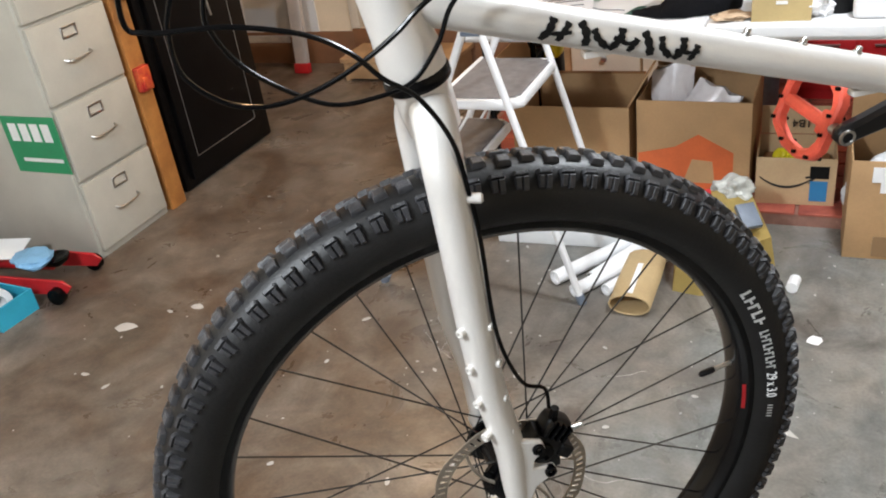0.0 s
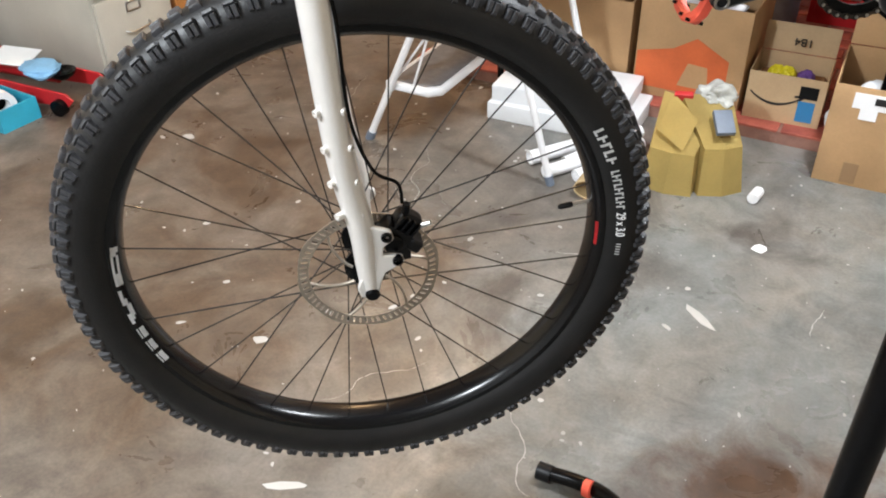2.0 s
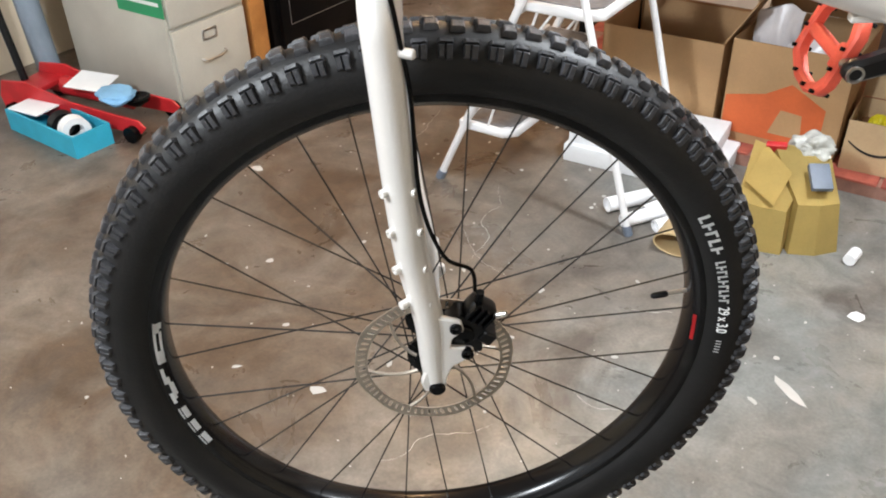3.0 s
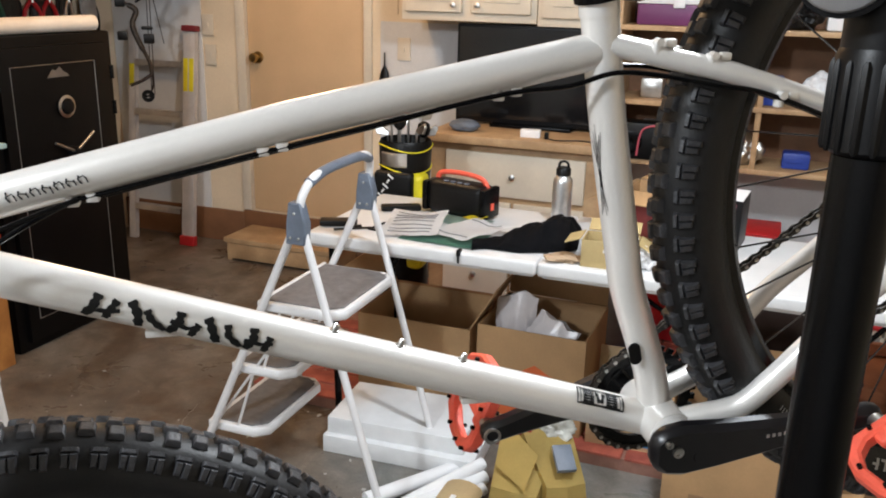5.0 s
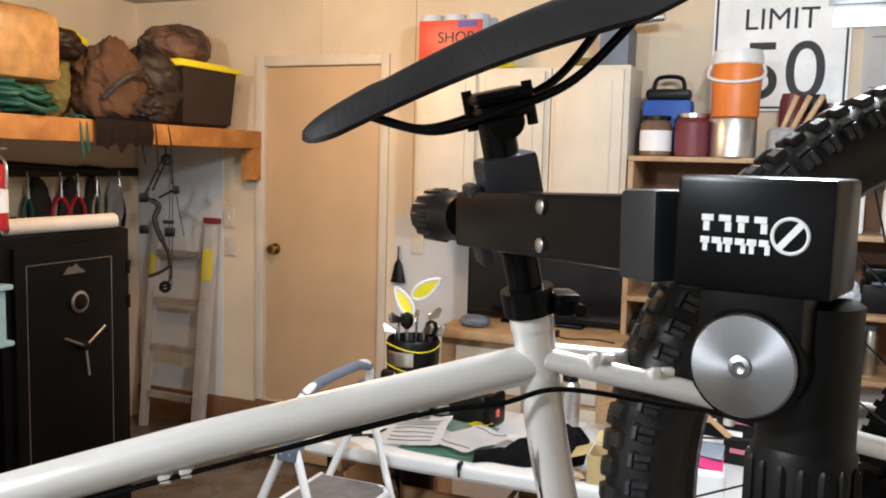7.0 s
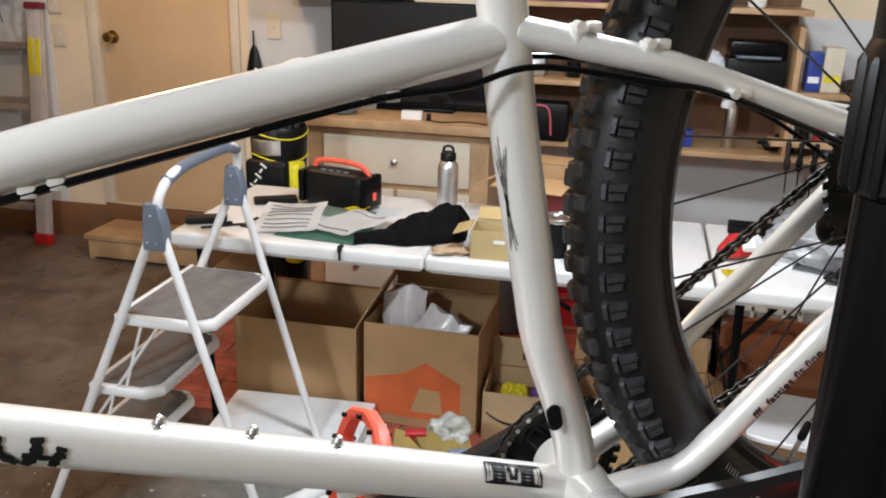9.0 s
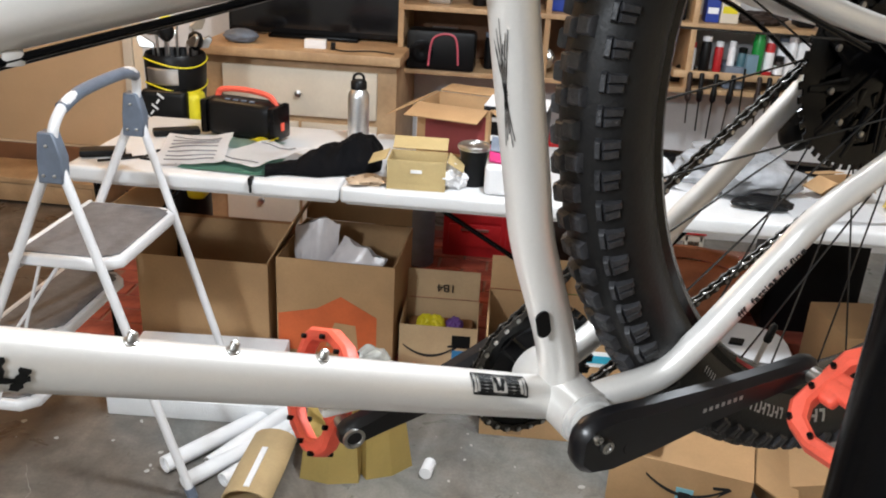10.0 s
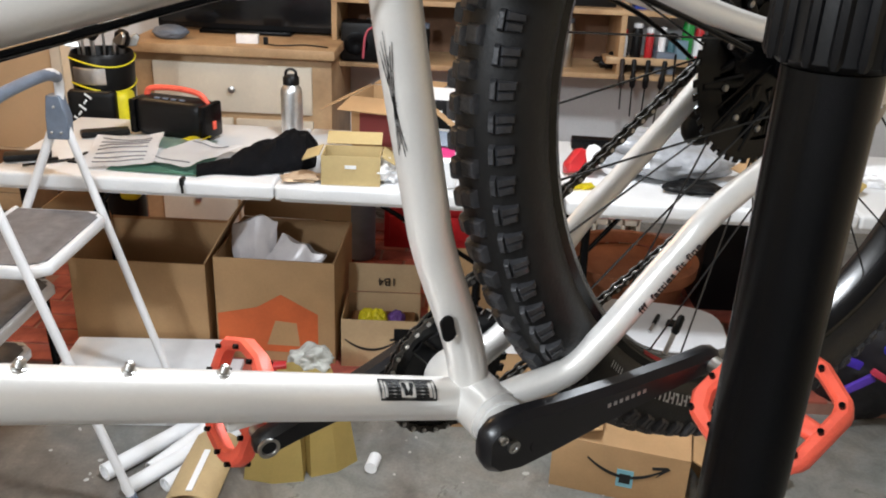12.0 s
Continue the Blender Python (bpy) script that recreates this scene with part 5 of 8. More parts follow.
BROWNC = material("brown_canvas", (0.085, 0.038, 0.016), 0.85, 0, 0.3, 8, 0.3, 90)
DARKC = material("dark_brown_nylon", (0.022, 0.011, 0.008), 0.6, 0, 0.3, 8, 0.25, 90)
CAMO = material("tan_camo_cloth", (0.16, 0.085, 0.055), 0.7, 0, 0.5, 9, 0.3, 90, second=(0.025, 0.016, 0.013))
BOWM = material("dark_camo_print", (0.05, 0.038, 0.028), 0.5, 0, 0.5, 30, 0.1, 90, second=(0.012, 0.010, 0.009))
YEL = material("bright_yellow_plastic", (0.80, 0.68, 0.02), 0.45, 0, 0.1, 10)
OLIVE = material("olive_cloth", (0.22, 0.18, 0.05), 0.85, 0, 0.3, 8, 0.3, 90)
GREENH = material("green_hose", (0.008, 0.085, 0.05), 0.45, 0, 0.2, 20)
SZ = 1.811
bin_ = thing("storage_bin", "dark brown plastic storage bin with a yellow lid", "storage bin", Matrix.Translation((-2.70, 4.30, SZ)))
bm = B()
add_lathe(bm, [(0.24, 0), (0.28, 0.02), (0.31, 0.30)], Matrix.Rotation(radians(45), 4, "Z") @ Matrix.Diagonal((1, 1, 1, 1)), 4)
part("bin_body", bm, DARKC, bin_)
bm = B()
add_box(bm, (0, 0, 0.315), (0.47, 0.50, 0.03), 0.010)
add_box(bm, (0, 0, 0.335), (0.38, 0.40, 0.018), 0.008)
part("bin_lid", bm, YEL, bin_, "bright yellow lid")
soft_lump("duffel_bag", "tan camouflage bag lying on a bin lid", "bag", (-2.72, 4.33, SZ + 0.344), (0.28, 0.44, 0.20), CAMO, 3, folds=0.10)
cbag = soft_lump("canvas_bag", "slumped brown canvas bag on a shelf", "bag", (-2.60, 3.72, SZ), (0.32, 0.44, 0.37), BROWNC, 7, folds=0.14, taper=0.22)
bm = B()
add_tube(bm, smooth_path([V(0.10, -0.16, 0.10), V(0.165, -0.08, 0.20), V(0.17, 0.05, 0.22), V(0.12, 0.17, 0.10)]), 0.012, 8, flat=0.35)
part("bag_strap", bm, DARKC, cbag, "dark webbing strap")
soft_lump("nylon_bag", "dark brown nylon bag on a shelf", "bag", (-2.66, 4.0, SZ), (0.40, 0.50, 0.38), DARKC, 11, folds=0.14, taper=0.18)
soft_lump("folded_tarp", "olive folded tarp on a shelf", "tarp", (-2.84, 3.52, SZ), (0.36, 0.30, 0.34), OLIVE, 15, folds=0.10, taper=0.1)
soft_lump("life_vest", "bright yellow folded vest on a folded tarp", "vest", (-2.86, 3.62, SZ + 0.27), (0.24, 0.32, 0.16), YEL, 19, folds=0.12)
soft_lump("stuff_sack", "dark brown sack on a folded tarp", "bag", (-2.70, 3.44, SZ + 0.27), (0.24, 0.34, 0.13), DARKC, 23, folds=0.12)
soft_lump("webbing_strap", "dark bundled strap hanging over a shelf edge", "strap", (-2.50, 3.84, SZ), (0.14, 0.26, 0.14), DARKC, 27, folds=0.3, amp=0.4)
loops = []
for k in range(10):
    r, dz = 0.15 + 0.014 * (k % 4), 0.014 + 0.020 * (k // 2)
    loops += [V(r * math.cos(a) * 1.15 + 0.02 * math.sin(3.1 * k), r * math.sin(a) * 1.05 + 0.02 * math.cos(2.3 * k), dz + 0.02 * j / 16 + 0.014 * math.sin(a * 2 + 1.7 * k)) for j, a in enumerate([2 * math.pi * q / 16 for q in range(16)])]
bm = B()
add_tube(bm, smooth_path(loops, 3), 0.012, 8)
solid("garden_hose", "coiled green garden hose on a shelf", "hose", bm, GREENH, Matrix.Translation((-2.66, 3.14, SZ)))
bm = B()
add_tube(bm, smooth_path([V(0, 0, 0.012), V(0.04, 0.02, 0.0), V(0.052, 0.03, -0.10), V(0.05, 0.04, -0.17)]), 0.007, 8)
add_tube(bm, smooth_path([V(0, 0.05, 0.012), V(0.04, 0.06, 0.0), V(0.052, 0.06, -0.08), V(0.05, 0.07, -0.14)]), 0.007, 8)
solid("hose_end", "green hose ends hanging over a shelf edge", "hose", bm, GREENH, Matrix.Translation((-2.51, 3.36, SZ)))
pk = thing("packaged_blanket", "clear plastic bag of folded tan quilt with a white card", "blanket", Matrix.Translation((-2.62, 3.09, SZ + 0.125)))
bm = B()
add_box(bm, (0, 0, 0.16), (0.30, 0.46, 0.30), 0.07, seg=4)
for v in bm.verts:
    v.co += v.co.normalized() * 0.02 * noise.noise(v.co * 14)
part("quilt", bm, material("tan_quilt", (0.46, 0.25, 0.09), 0.35, 0, 0.3, 12, 0.5, 25), pk)
box_part("card", (0.142, 0.02, 0.17), (0.004, 0.24, 0.18), material("card_print", (0.55, 0.46, 0.36), 0.6, 0, 0.35, 30), pk, 0.001, "printed pale card")
for k in range(3):
    bm = B()
    add_tube(bm, smooth_path([V(0, 0, 0.0), V(0.03, 0, -0.01), V(0.036, 0.01 * k, -0.12), V(0.04, 0.02, -0.20 - 0.05 * k)]), 0.006, 6, flat=0.4)
    solid("hanging_strap", "dark webbing strap hanging from a shelf", "strap", bm, DARKC, Matrix.Translation((-2.494, 3.76 + 0.09 * k, SZ + 0.006)), group="hanging straps")
bm = B()
add_lathe(bm, [(0.012, 0), (0.012, 0.62), (0.008, 0.625)], None, 12)
solid("red_pole", "thin red pole standing on a shelf", "pole", bm, RED, along((-2.52, 3.02, SZ), (-2.54, 2.99, SZ + 0.5)))

# tools hung under the shelf on the side wall
rackz = 1.55
bm = B()
add_box(bm, (0, 0, 0), (0.03, 1.5, 0.05), 0.004)
rack = solid("tool_rail", "dark wooden tool rail on the side wall", "rail", bm, DARKC, Matrix.Translation((X0 + 0.016, 3.98, rackz)))
bm = B()
add_lathe(bm, [(0.02, 0), (0.024, 0.1), (0.018, 0.3), (0.018, 0.9), (0.03, 0.95), (0.03, 1.1)], None, 12)
solid("black_rod", "long black rod hung below a shelf", "rod", bm, BLACKP, along((X0 + 0.06, 3.3, 1.62), (X0 + 0.07, 4.3, 1.56)))
for y, L, w, mt in ((3.36, 0.30, 0.05, GREENH), (3.58, 0.38, 0.10, RED), (3.70, 0.34, 0.09, RED), (3.84, 0.42, 0.05, STEEL), (4.02, 0.30, 0.07, BLACKP)):
    tl = thing("hand_tool", "hand tool with two grips hung on a wall rail", "hand tool", Matrix.Translation((X0 + 0.05, y + 0.52, rackz - 0.03)), group="tools on the wall rail")
    for sg in (1, -1):
        bm = B()
        add_tube(bm, smooth_path([V(0, sg * 0.004, -0.10), V(0, sg * w * 0.5, -0.16), V(0, sg * w * 0.62, -L * 0.75), V(0, sg * w * 0.45, -L)]), [0.012] * 25, 8)
        part("grip", bm, mt, tl)
    bm = B()
    add_tube(bm, [V(0, 0, 0.04), V(0, 0, -0.02), V(0, 0, -0.11)], [0.006, 0.014, 0.018], 8, flat=0.5)
    part("jaw", bm, STEEL, tl)

for y, z, r in ((3.72, 1.44, 0.055), (3.80, 1.28, 0.045)):
    dg = thing("wall_gauge", "round dark pulley with a bright rim hung on the wall", "pulley", basis((X0 + 0.002, y, z), V(0, 1, 0), V(0, 0, 1), V(1, 0, 0)), group="pulleys on the wall")
    bm = B()
    add_lathe(bm, [(r * 0.3, 0.0), (r * 0.85, 0.0), (r * 0.85, 0.03), (r * 0.3, 0.034)], None, 24, True)
    part("pulley_body", bm, BLACKP, dg)
    bm = B()
    add_lathe(bm, [(r * 0.85, 0.004), (r, 0.004), (r, 0.03), (r * 0.85, 0.03)], None, 24, True)
    part("pulley_rim", bm, STEEL, dg, "bright steel rim")
soft_lump("hanging_rag", "pale grey rag hung on a wall rail", "cloth", (X0 + 0.06, 4.50, 1.26), (0.05, 0.12, 0.24), material("grey_rag", (0.4, 0.38, 0.36), 0.9, 0, 0.2, 12, 0.3, 60), 151, folds=0.2)

# dark hanging clutter, added partly to stand in for the shelf's deep shadow
DUSK = material("dark_olive_canvas", (0.035, 0.030, 0.018), 0.85, 0, 0.4, 10, 0.3, 90, second=(0.016, 0.012, 0.010))
for k, (y, z, w, h) in enumerate(((3.98, 1.20, 0.17, 0.32), (4.19, 1.24, 0.16, 0.28), (4.36, 1.18, 0.15, 0.34))):
    soft_lump("hanging_pouch", "dark canvas pouch added on a wall rail in shelf shadow", "pouch", (X0 + 0.022, y, z), (0.07, w, h), DUSK if k != 1 else DARKC, 191 + k, "pouches on the wall rail", 0.25, 0.12, 0.25)
# dark strap cloth draped over the shelf edge
bm = B()
over = [(-2.64, 1.8135), (-2.56, 1.816), (-2.49, 1.822), (-2.452, 1.812), (-2.446, 1.78), (-2.444, 1.745), (-2.446, 1.70), (-2.45, 1.655)]
sheet = []
for i, (x, z) in enumerate(over):
    row = []
    for j in range(23):
        y = 3.45 + 0.36 * j / 22
        low = max(0, i - 3) / 4
        row.append(bm.verts.new((x + 0.022 * abs(noise.noise(V(i * 0.5, j * 0.45, 3.1))) + 0.006, y + 0.03 * low * noise.noise(V(j * 0.6, i * 0.3, 8.0)), z + low * 0.045 * (noise.noise(V(j * 0.35, 1.7, 5.0)) + 0.7) * (1 if i > 4 else 0.3) + 0.004)))
    sheet.append(row)
for lo, hi in zip(sheet, sheet[1:]):
    for j in range(22):
        bm.faces.new((lo[j], lo[j + 1], hi[j + 1], hi[j]))
bmesh.ops.solidify(bm, geom=bm.faces[:], thickness=-0.004)
solid("bag_flap", "dark brown cloth flap draped over a shelf edge", "cloth", bm, DARKC)

# compound bow, hung by a cord from the shelf board
bow = thing("compound_bow", "dark camouflage compound bow hung below a shelf", "bow", Matrix.Translation((-2.75, 4.2, 0)) @ Matrix.Rotation(radians(-49), 4, "Z"))
bm = B()
add_tube(bm, smooth_path([V(0, -0.05, 1.484), V(0, -0.063, 1.435), V(0, 0.0, 1.39), V(0, -0.02, 1.32), V(0, 0.0, 1.24), V(0, 0.05, 1.125), V(0, 0.056, 1.06)]), [0.013] * 12 + [0.021] * 24 + [0.015] * 13, 10, flat=0.7)
part("riser", bm, BOWM, bow)
for pts in ([V(0.012, -0.05, 1.484), V(0.012, -0.02, 1.55), V(0.012, 0.03, 1.65)], [V(-0.012, -0.03, 1.47), V(-0.012, 0.005, 1.55), V(-0.012, 0.05, 1.65)], [V(0.012, 0.056, 1.06), V(0.012, 0.0, 1.025), V(0.012, -0.055, 1.005)], [V(-0.012, 0.06, 1.06), V(-0.012, 0.06, 1.0), V(-0.012, 0.035, 0.94)]):
    tube_part("limb", smooth_path(pts), 0.009, DARKC, bow, "", 8, 0.6)
for y, z in ((0.045, 1.635), (0.03, 0.945)):
    bm = B()
    add_lathe(bm, [(0.012, -0.006), (0.033, -0.006), (0.033, 0.006), (0.012, 0.006)], basis((0, y, z), V(0, 1, 0), V(0, 0, 1), V(1, 0, 0)), 20, True)
    add_box(bm, (0, y, z), (0.008, 0.03, 0.012), 0.002)
    part("cam_wheel", bm, BLACKP, bow)
for a, b in ((V(0, 0.075, 1.63), V(0, 0.065, 0.95)), (V(0.01, 0.07, 1.56), V(0.01, 0.13, 1.22)), (V(-0.01, 0.06, 1.62), V(-0.01, 0.05, 0.95))):
    tube_part("bowstring", [a, b], 0.0024, DARKC, bow, "", 6)
tube_part("cable_rod", [V(0, 0.0, 1.43), V(0, 0.09, 1.48)], 0.006, BLACKP, bow)
for y, z, a, b in ((0.09, 1.475, 0.035, 0.045), (0.056, 1.245, 0.055, 0.05), (0.05, 1.30, 0.06, 0.018), (-0.075, 1.43, 0.05, 0.05), (-0.075, 1.26, 0.05, 0.045)):
    box_part("sight", (0, y, z), (0.04, a, b), BLACKP, bow, 0.008)
tube_part("hanger_cord", [V(0, 0.04, 1.65), V(0.0, 0.03, 1.785)], 0.004, DARKC, bow)

# aluminium ladder and skis against the back corner
ALUM = material("dull_aluminium", (0.55, 0.52, 0.50), 0.4, 0.8, 0.2, 12)
SILV = material("silver_white_paint", (0.62, 0.58, 0.56), 0.4, 0.1, 0.15, 8)
lad = thing("aluminium_ladder", "aluminium stepladder with yellow stickers leaning on the back wall", "ladder", pose(-2.80, 4.56, 0.0, -6.5, 0, 0))
for x, w in ((0.0, 0.085), (-0.41, 0.05)):
    bm = B()
    add_box(bm, (x, 0, 0.64), (w, 0.008, 1.28), 0.002)
    for sg in (1, -1):
        add_box(bm, (x + sg * (w / 2 - 0.004), 0.012, 0.64), (0.008, 0.030, 1.28), 0.002)
    part("ladder_rail", bm, SILV, lad)
for k in range(4):
    bm = B()
    add_box(bm, (-0.215, 0.012, 0.22 + 0.29 * k), (0.33, 0.05, 0.006), 0.001)
    add_box(bm, (-0.215, -0.012, 0.205 + 0.29 * k), (0.33, 0.006, 0.035), 0.001)
    part("ladder_step", bm, ALUM, lad)
for dx in (-0.021, 0.019):
    box_part("ladder_sticker", (dx, -0.0055, 1.02), (0.030, 0.002, 0.19), YEL, lad, 0.0, "yellow warning sticker")
box_part("ladder_sticker", (-0.41, -0.0055, 1.00), (0.034, 0.002, 0.13), YEL, lad, 0.0, "yellow warning sticker")
box_part("ladder_foot", (0, 0.004, 0.03), (0.10, 0.045, 0.06), RED, lad, 0.006, "red plastic foot")
box_part("ladder_cap", (0.005, 0.004, 1.285), (0.10, 0.05, 0.035), material("dark_red_plastic", (0.20, 0.02, 0.025), 0.5), lad, 0.008, "dark red end cap")

# trolley jack, cyan tray and pipe at the cabinet
jack = thing("trolley_jack", "red steel trolley jack with a blue cloth on it", "car jack", pose(-2.66, 2.125, 0, 0, 0, 10))
bm = B()
for sg in (1, -1):
    add_prism(bm, [(-0.36, 0.03), (0.33, 0.03), (0.36, 0.06), (0.33, 0.085), (0.0, 0.11), (-0.20, 0.16), (-0.34, 0.15), (-0.37, 0.08)], 0.010, basis((0, sg * 0.10, 0), V(1, 0, 0), V(0, 0, 1), V(0, -1, 0)), 0.002)
add_box(bm, (-0.28, 0, 0.10), (0.14, 0.19, 0.02), 0.004)
part("jack_frame", bm, RED, jack)
bm = B()
add_tube(bm, [V(-0.12, 0, 0.12), V(0.22, 0, 0.10)], [0.04, 0.03], 12, flat=0.8)
part("lift_arm", bm, RED, jack)
bm = B()
add_lathe(bm, [(0.02, 0.09), (0.05, 0.11), (0.055, 0.125), (0.045, 0.128), (0.03, 0.118)], Matrix.Translation((0.24, 0, 0)), 20)
part("saddle_cup", bm, BLACK, jack)
for x, y in ((0.30, 0.12), (0.30, -0.12), (-0.30, 0.12), (-0.30, -0.12)):
    bm = B()
    add_tube(bm, [V(x, y - 0.015, 0.032), V(x, y + 0.015, 0.032)], 0.032, 16)
    part("wheel", bm, BLACK, jack)
bm = B()
add_tube(bm, [V(-0.34, 0, 0.10), V(-0.40, 0.02, 0.35), V(-0.42, 0.03, 0.48)], 0.016, 12)
part("pump_handle", bm, BLACKP, jack)
soft_lump("blue_cloth", "pale blue folded shop cloth on a jack", "cloth", (-2.49, 2.13, 0.112), (0.17, 0.14, 0.05), material("pale_blue_cloth", (0.20, 0.42, 0.66), 0.8, 0, 0.15, 12, 0.3, 120), 31, amp=0.3)
bm = B()
add_box(bm, (0, 0, 0), (0.15, 0.16, 0.004), 0.0)
solid("paper_card", "pale printed card lying on a jack", "card", bm, PAPER, pose(-2.63, 2.13, 0.158, 0, 8, 28))
tray = thing("plastic_tray", "cyan plastic tray holding rolls of tape", "tray", pose(-2.63, 1.945, 0, 0, 0, -3))
bm = B()
add_prism(bm, [(-0.225, -0.08), (0.225, -0.08), (0.225, 0.08), (-0.225, 0.08)], 0.085, None, 0.0, [(-0.216, -0.071), (0.216, -0.071), (0.216, 0.071), (-0.216, 0.071)])
add_box(bm, (0, 0, 0.005), (0.435, 0.145, 0.01), 0.001)
part("tray_body", bm, CYAN, tray)
for k, (x, r, mt) in enumerate(((0.06, 0.055, BLACKP), (0.13, 0.055, PAPER))):
    bm = B()
    add_lathe(bm, [(r * 0.55, -0.024), (r, -0.024), (r, 0.024), (r * 0.55, 0.024)], along((x, -0.01, 0.01 + r), (x + 0.1, -0.03, 0.01 + r)), 24, True)
    solid("tape_roll", "roll of adhesive tape standing in a tray", "tape roll", bm, mt, pose(-2.63, 1.945, 0, 0, 0, -3), group="tape rolls")
bm = B()
add_box(bm, (0, 0, 0), (0.16, 0.12, 0.006), 0.001)
solid("paper_card", "white card propped across a tray", "card", bm, PAPER, pose(-2.77, 1.95, 0.0885, 0, 0, 6))
bm = B()
add_tube(bm, [V(0, 0, 0.0), V(-0.06, 0.0, 0.6), V(-0.16, 0.0, 1.3)], 0.05, 20)
solid("grey_pipe", "grey blue plastic pipe leaning against the side wall", "pipe", bm, material("grey_blue_plastic", (0.22, 0.27, 0.32), 0.4), Matrix.Translation((-3.12, 2.26, 0)))
bm = B()
add_box(bm, (0, 0, 0.3), (0.03, 0.6, 0.6), 0.01)
solid("white_board", "white board leaning against the side wall", "board", bm, WHITEP, pose(-3.30, 1.80, 0, 0, -6, 0))


# ---- step ladder ----
def step_ladder():
    L = thing("step_stool", "white folding three-step ladder with grey treads", "step ladder", Matrix.Translation((-0.775, 2.655, 0)))
    hz, fx, rx = 0.92, -0.425, 0.275
    for sg, y in ((-1, -0.215), (1, 0.215)):
        bm = B()
        add_tube(bm, [V(fx, y, 0.0), V(-0.004, y, hz)], 0.0125, 14)
        part("front_rail", bm, WHITEP, L)
        bm = B()
        add_tube(bm, [V(rx, y * (1.0 if sg < 0 else 0.97), 0.0), V(0.016, y, hz - 0.02)], 0.0115, 14)
        part("rear_leg", bm, WHITEP, L)
        bm = B()
        add_prism(bm, [(-0.03, -0.06), (0.028, -0.06), (0.032, 0.0), (0.016, 0.06), (-0.02, 0.06), (-0.028, 0.0)], 0.036, basis((0.0, y + 0.018, hz), V(1, 0, 0), V(0, 0, 1), V(0, -1, 0)), 0.003)
        h = part("hinge_plate", bm, GREYP, L, "blue grey plastic hinge bracket")
        for dx, dz in ((-0.014, -0.04), (0.012, -0.04), (0.0, 0.03)):
            bm = B()
            add_lathe(bm, [(0.004, 0), (0.004, 0.003), (0.002, 0.004)], along((dx, y - 0.019, hz + dz), (dx, y - 0.1, hz + dz)), 10)
            part("rivet", bm, STEEL, h)
        bm = B()
        add_tube(bm, [V(fx, y, 0.0), V(fx * 0.965, y, 0.032)], 0.0165, 12)
        part("rubber_foot", bm, GREYP, L)
        bm = B()
        add_tube(bm, [V(rx, y * (1.0 if sg < 0 else 0.97), 0.0), V(rx * 0.965, y, 0.032)], 0.014, 12)
        part("rubber_foot", bm, GREYP, L)
    top = smooth_path([V(0.002, -0.215, hz + 0.02), V(0.014, -0.213, hz + 0.075), V(0.026, -0.175, hz + 0.118), V(0.03, -0.1, hz + 0.13), V(0.03, 0.1, hz + 0.135), V(0.026, 0.175, hz + 0.12), V(0.014, 0.213, hz + 0.075), V(0.002, 0.215, hz + 0.02)])
    bm = B()
    add_tube(bm, top, 0.0125, 14)
    part("top_hoop", bm, WHITEP, L)
    bm = B()
    add_tube(bm, smooth_path([V(0.022, -0.19, hz + 0.108), V(0.029, -0.12, hz + 0.129), V(0.03, 0.0, hz + 0.134), V(0.029, 0.12, hz + 0.131), V(0.022, 0.19, hz + 0.112)]), 0.0152, 14)
    part("hand_grip", bm, GREYP, L, "blue grey rubber hand grip")
    for z, deep in ((0.66, 0.27), (0.445, 0.20), (0.23, 0.20)):
        x0 = fx * (1 - z / hz) - 0.03
        t = new("step_tread")
        t.parent = L
        bm = B()
        out = [(x0, -0.198), (x0 + deep - 0.04, -0.198), (x0 + deep, -0.16), (x0 + deep, 0.16), (x0 + deep - 0.04, 0.198), (x0, 0.198)]
        add_prism(bm, out, 0.03, Matrix.Translation((0, 0, z - 0.03)), 0.005)
        add_box(bm, (x0 + 0.004, 0, z - 0.022), (0.012, 0.404, 0.05), 0.004)
        part("tread_frame", bm, WHITEP, t)
        bm = B()
        add_prism(bm, [(x + (0.016 if x < x0 + 0.05 else -0.016), y * 0.92) for x, y in out], 0.004, Matrix.Translation((0, 0, z)), 0.001)
        for k in range(34):
            add_box(bm, (x0 + deep / 2, -0.165 + 0.010 * k, z + 0.0036), (deep - 0.05, 0.005, 0.0014))
        part("tread_mat", bm, GREYMAT, t, "ribbed grey rubber mat")
    for y in (-0.19, 0.19):
        for (xa, za), (xb, zb) in (((-0.33, 0.22), (-0.03, 0.64)), ((-0.15, 0.43), (-0.08, 0.64)), ((-0.25, 0.22), (-0.18, 0.43))):
            bm = B()
            add_tube(bm, [V(xa, y, za), V(xb, y, zb)], 0.0045, 8)
            part("brace", bm, WHITEP, L)


step_ladder()


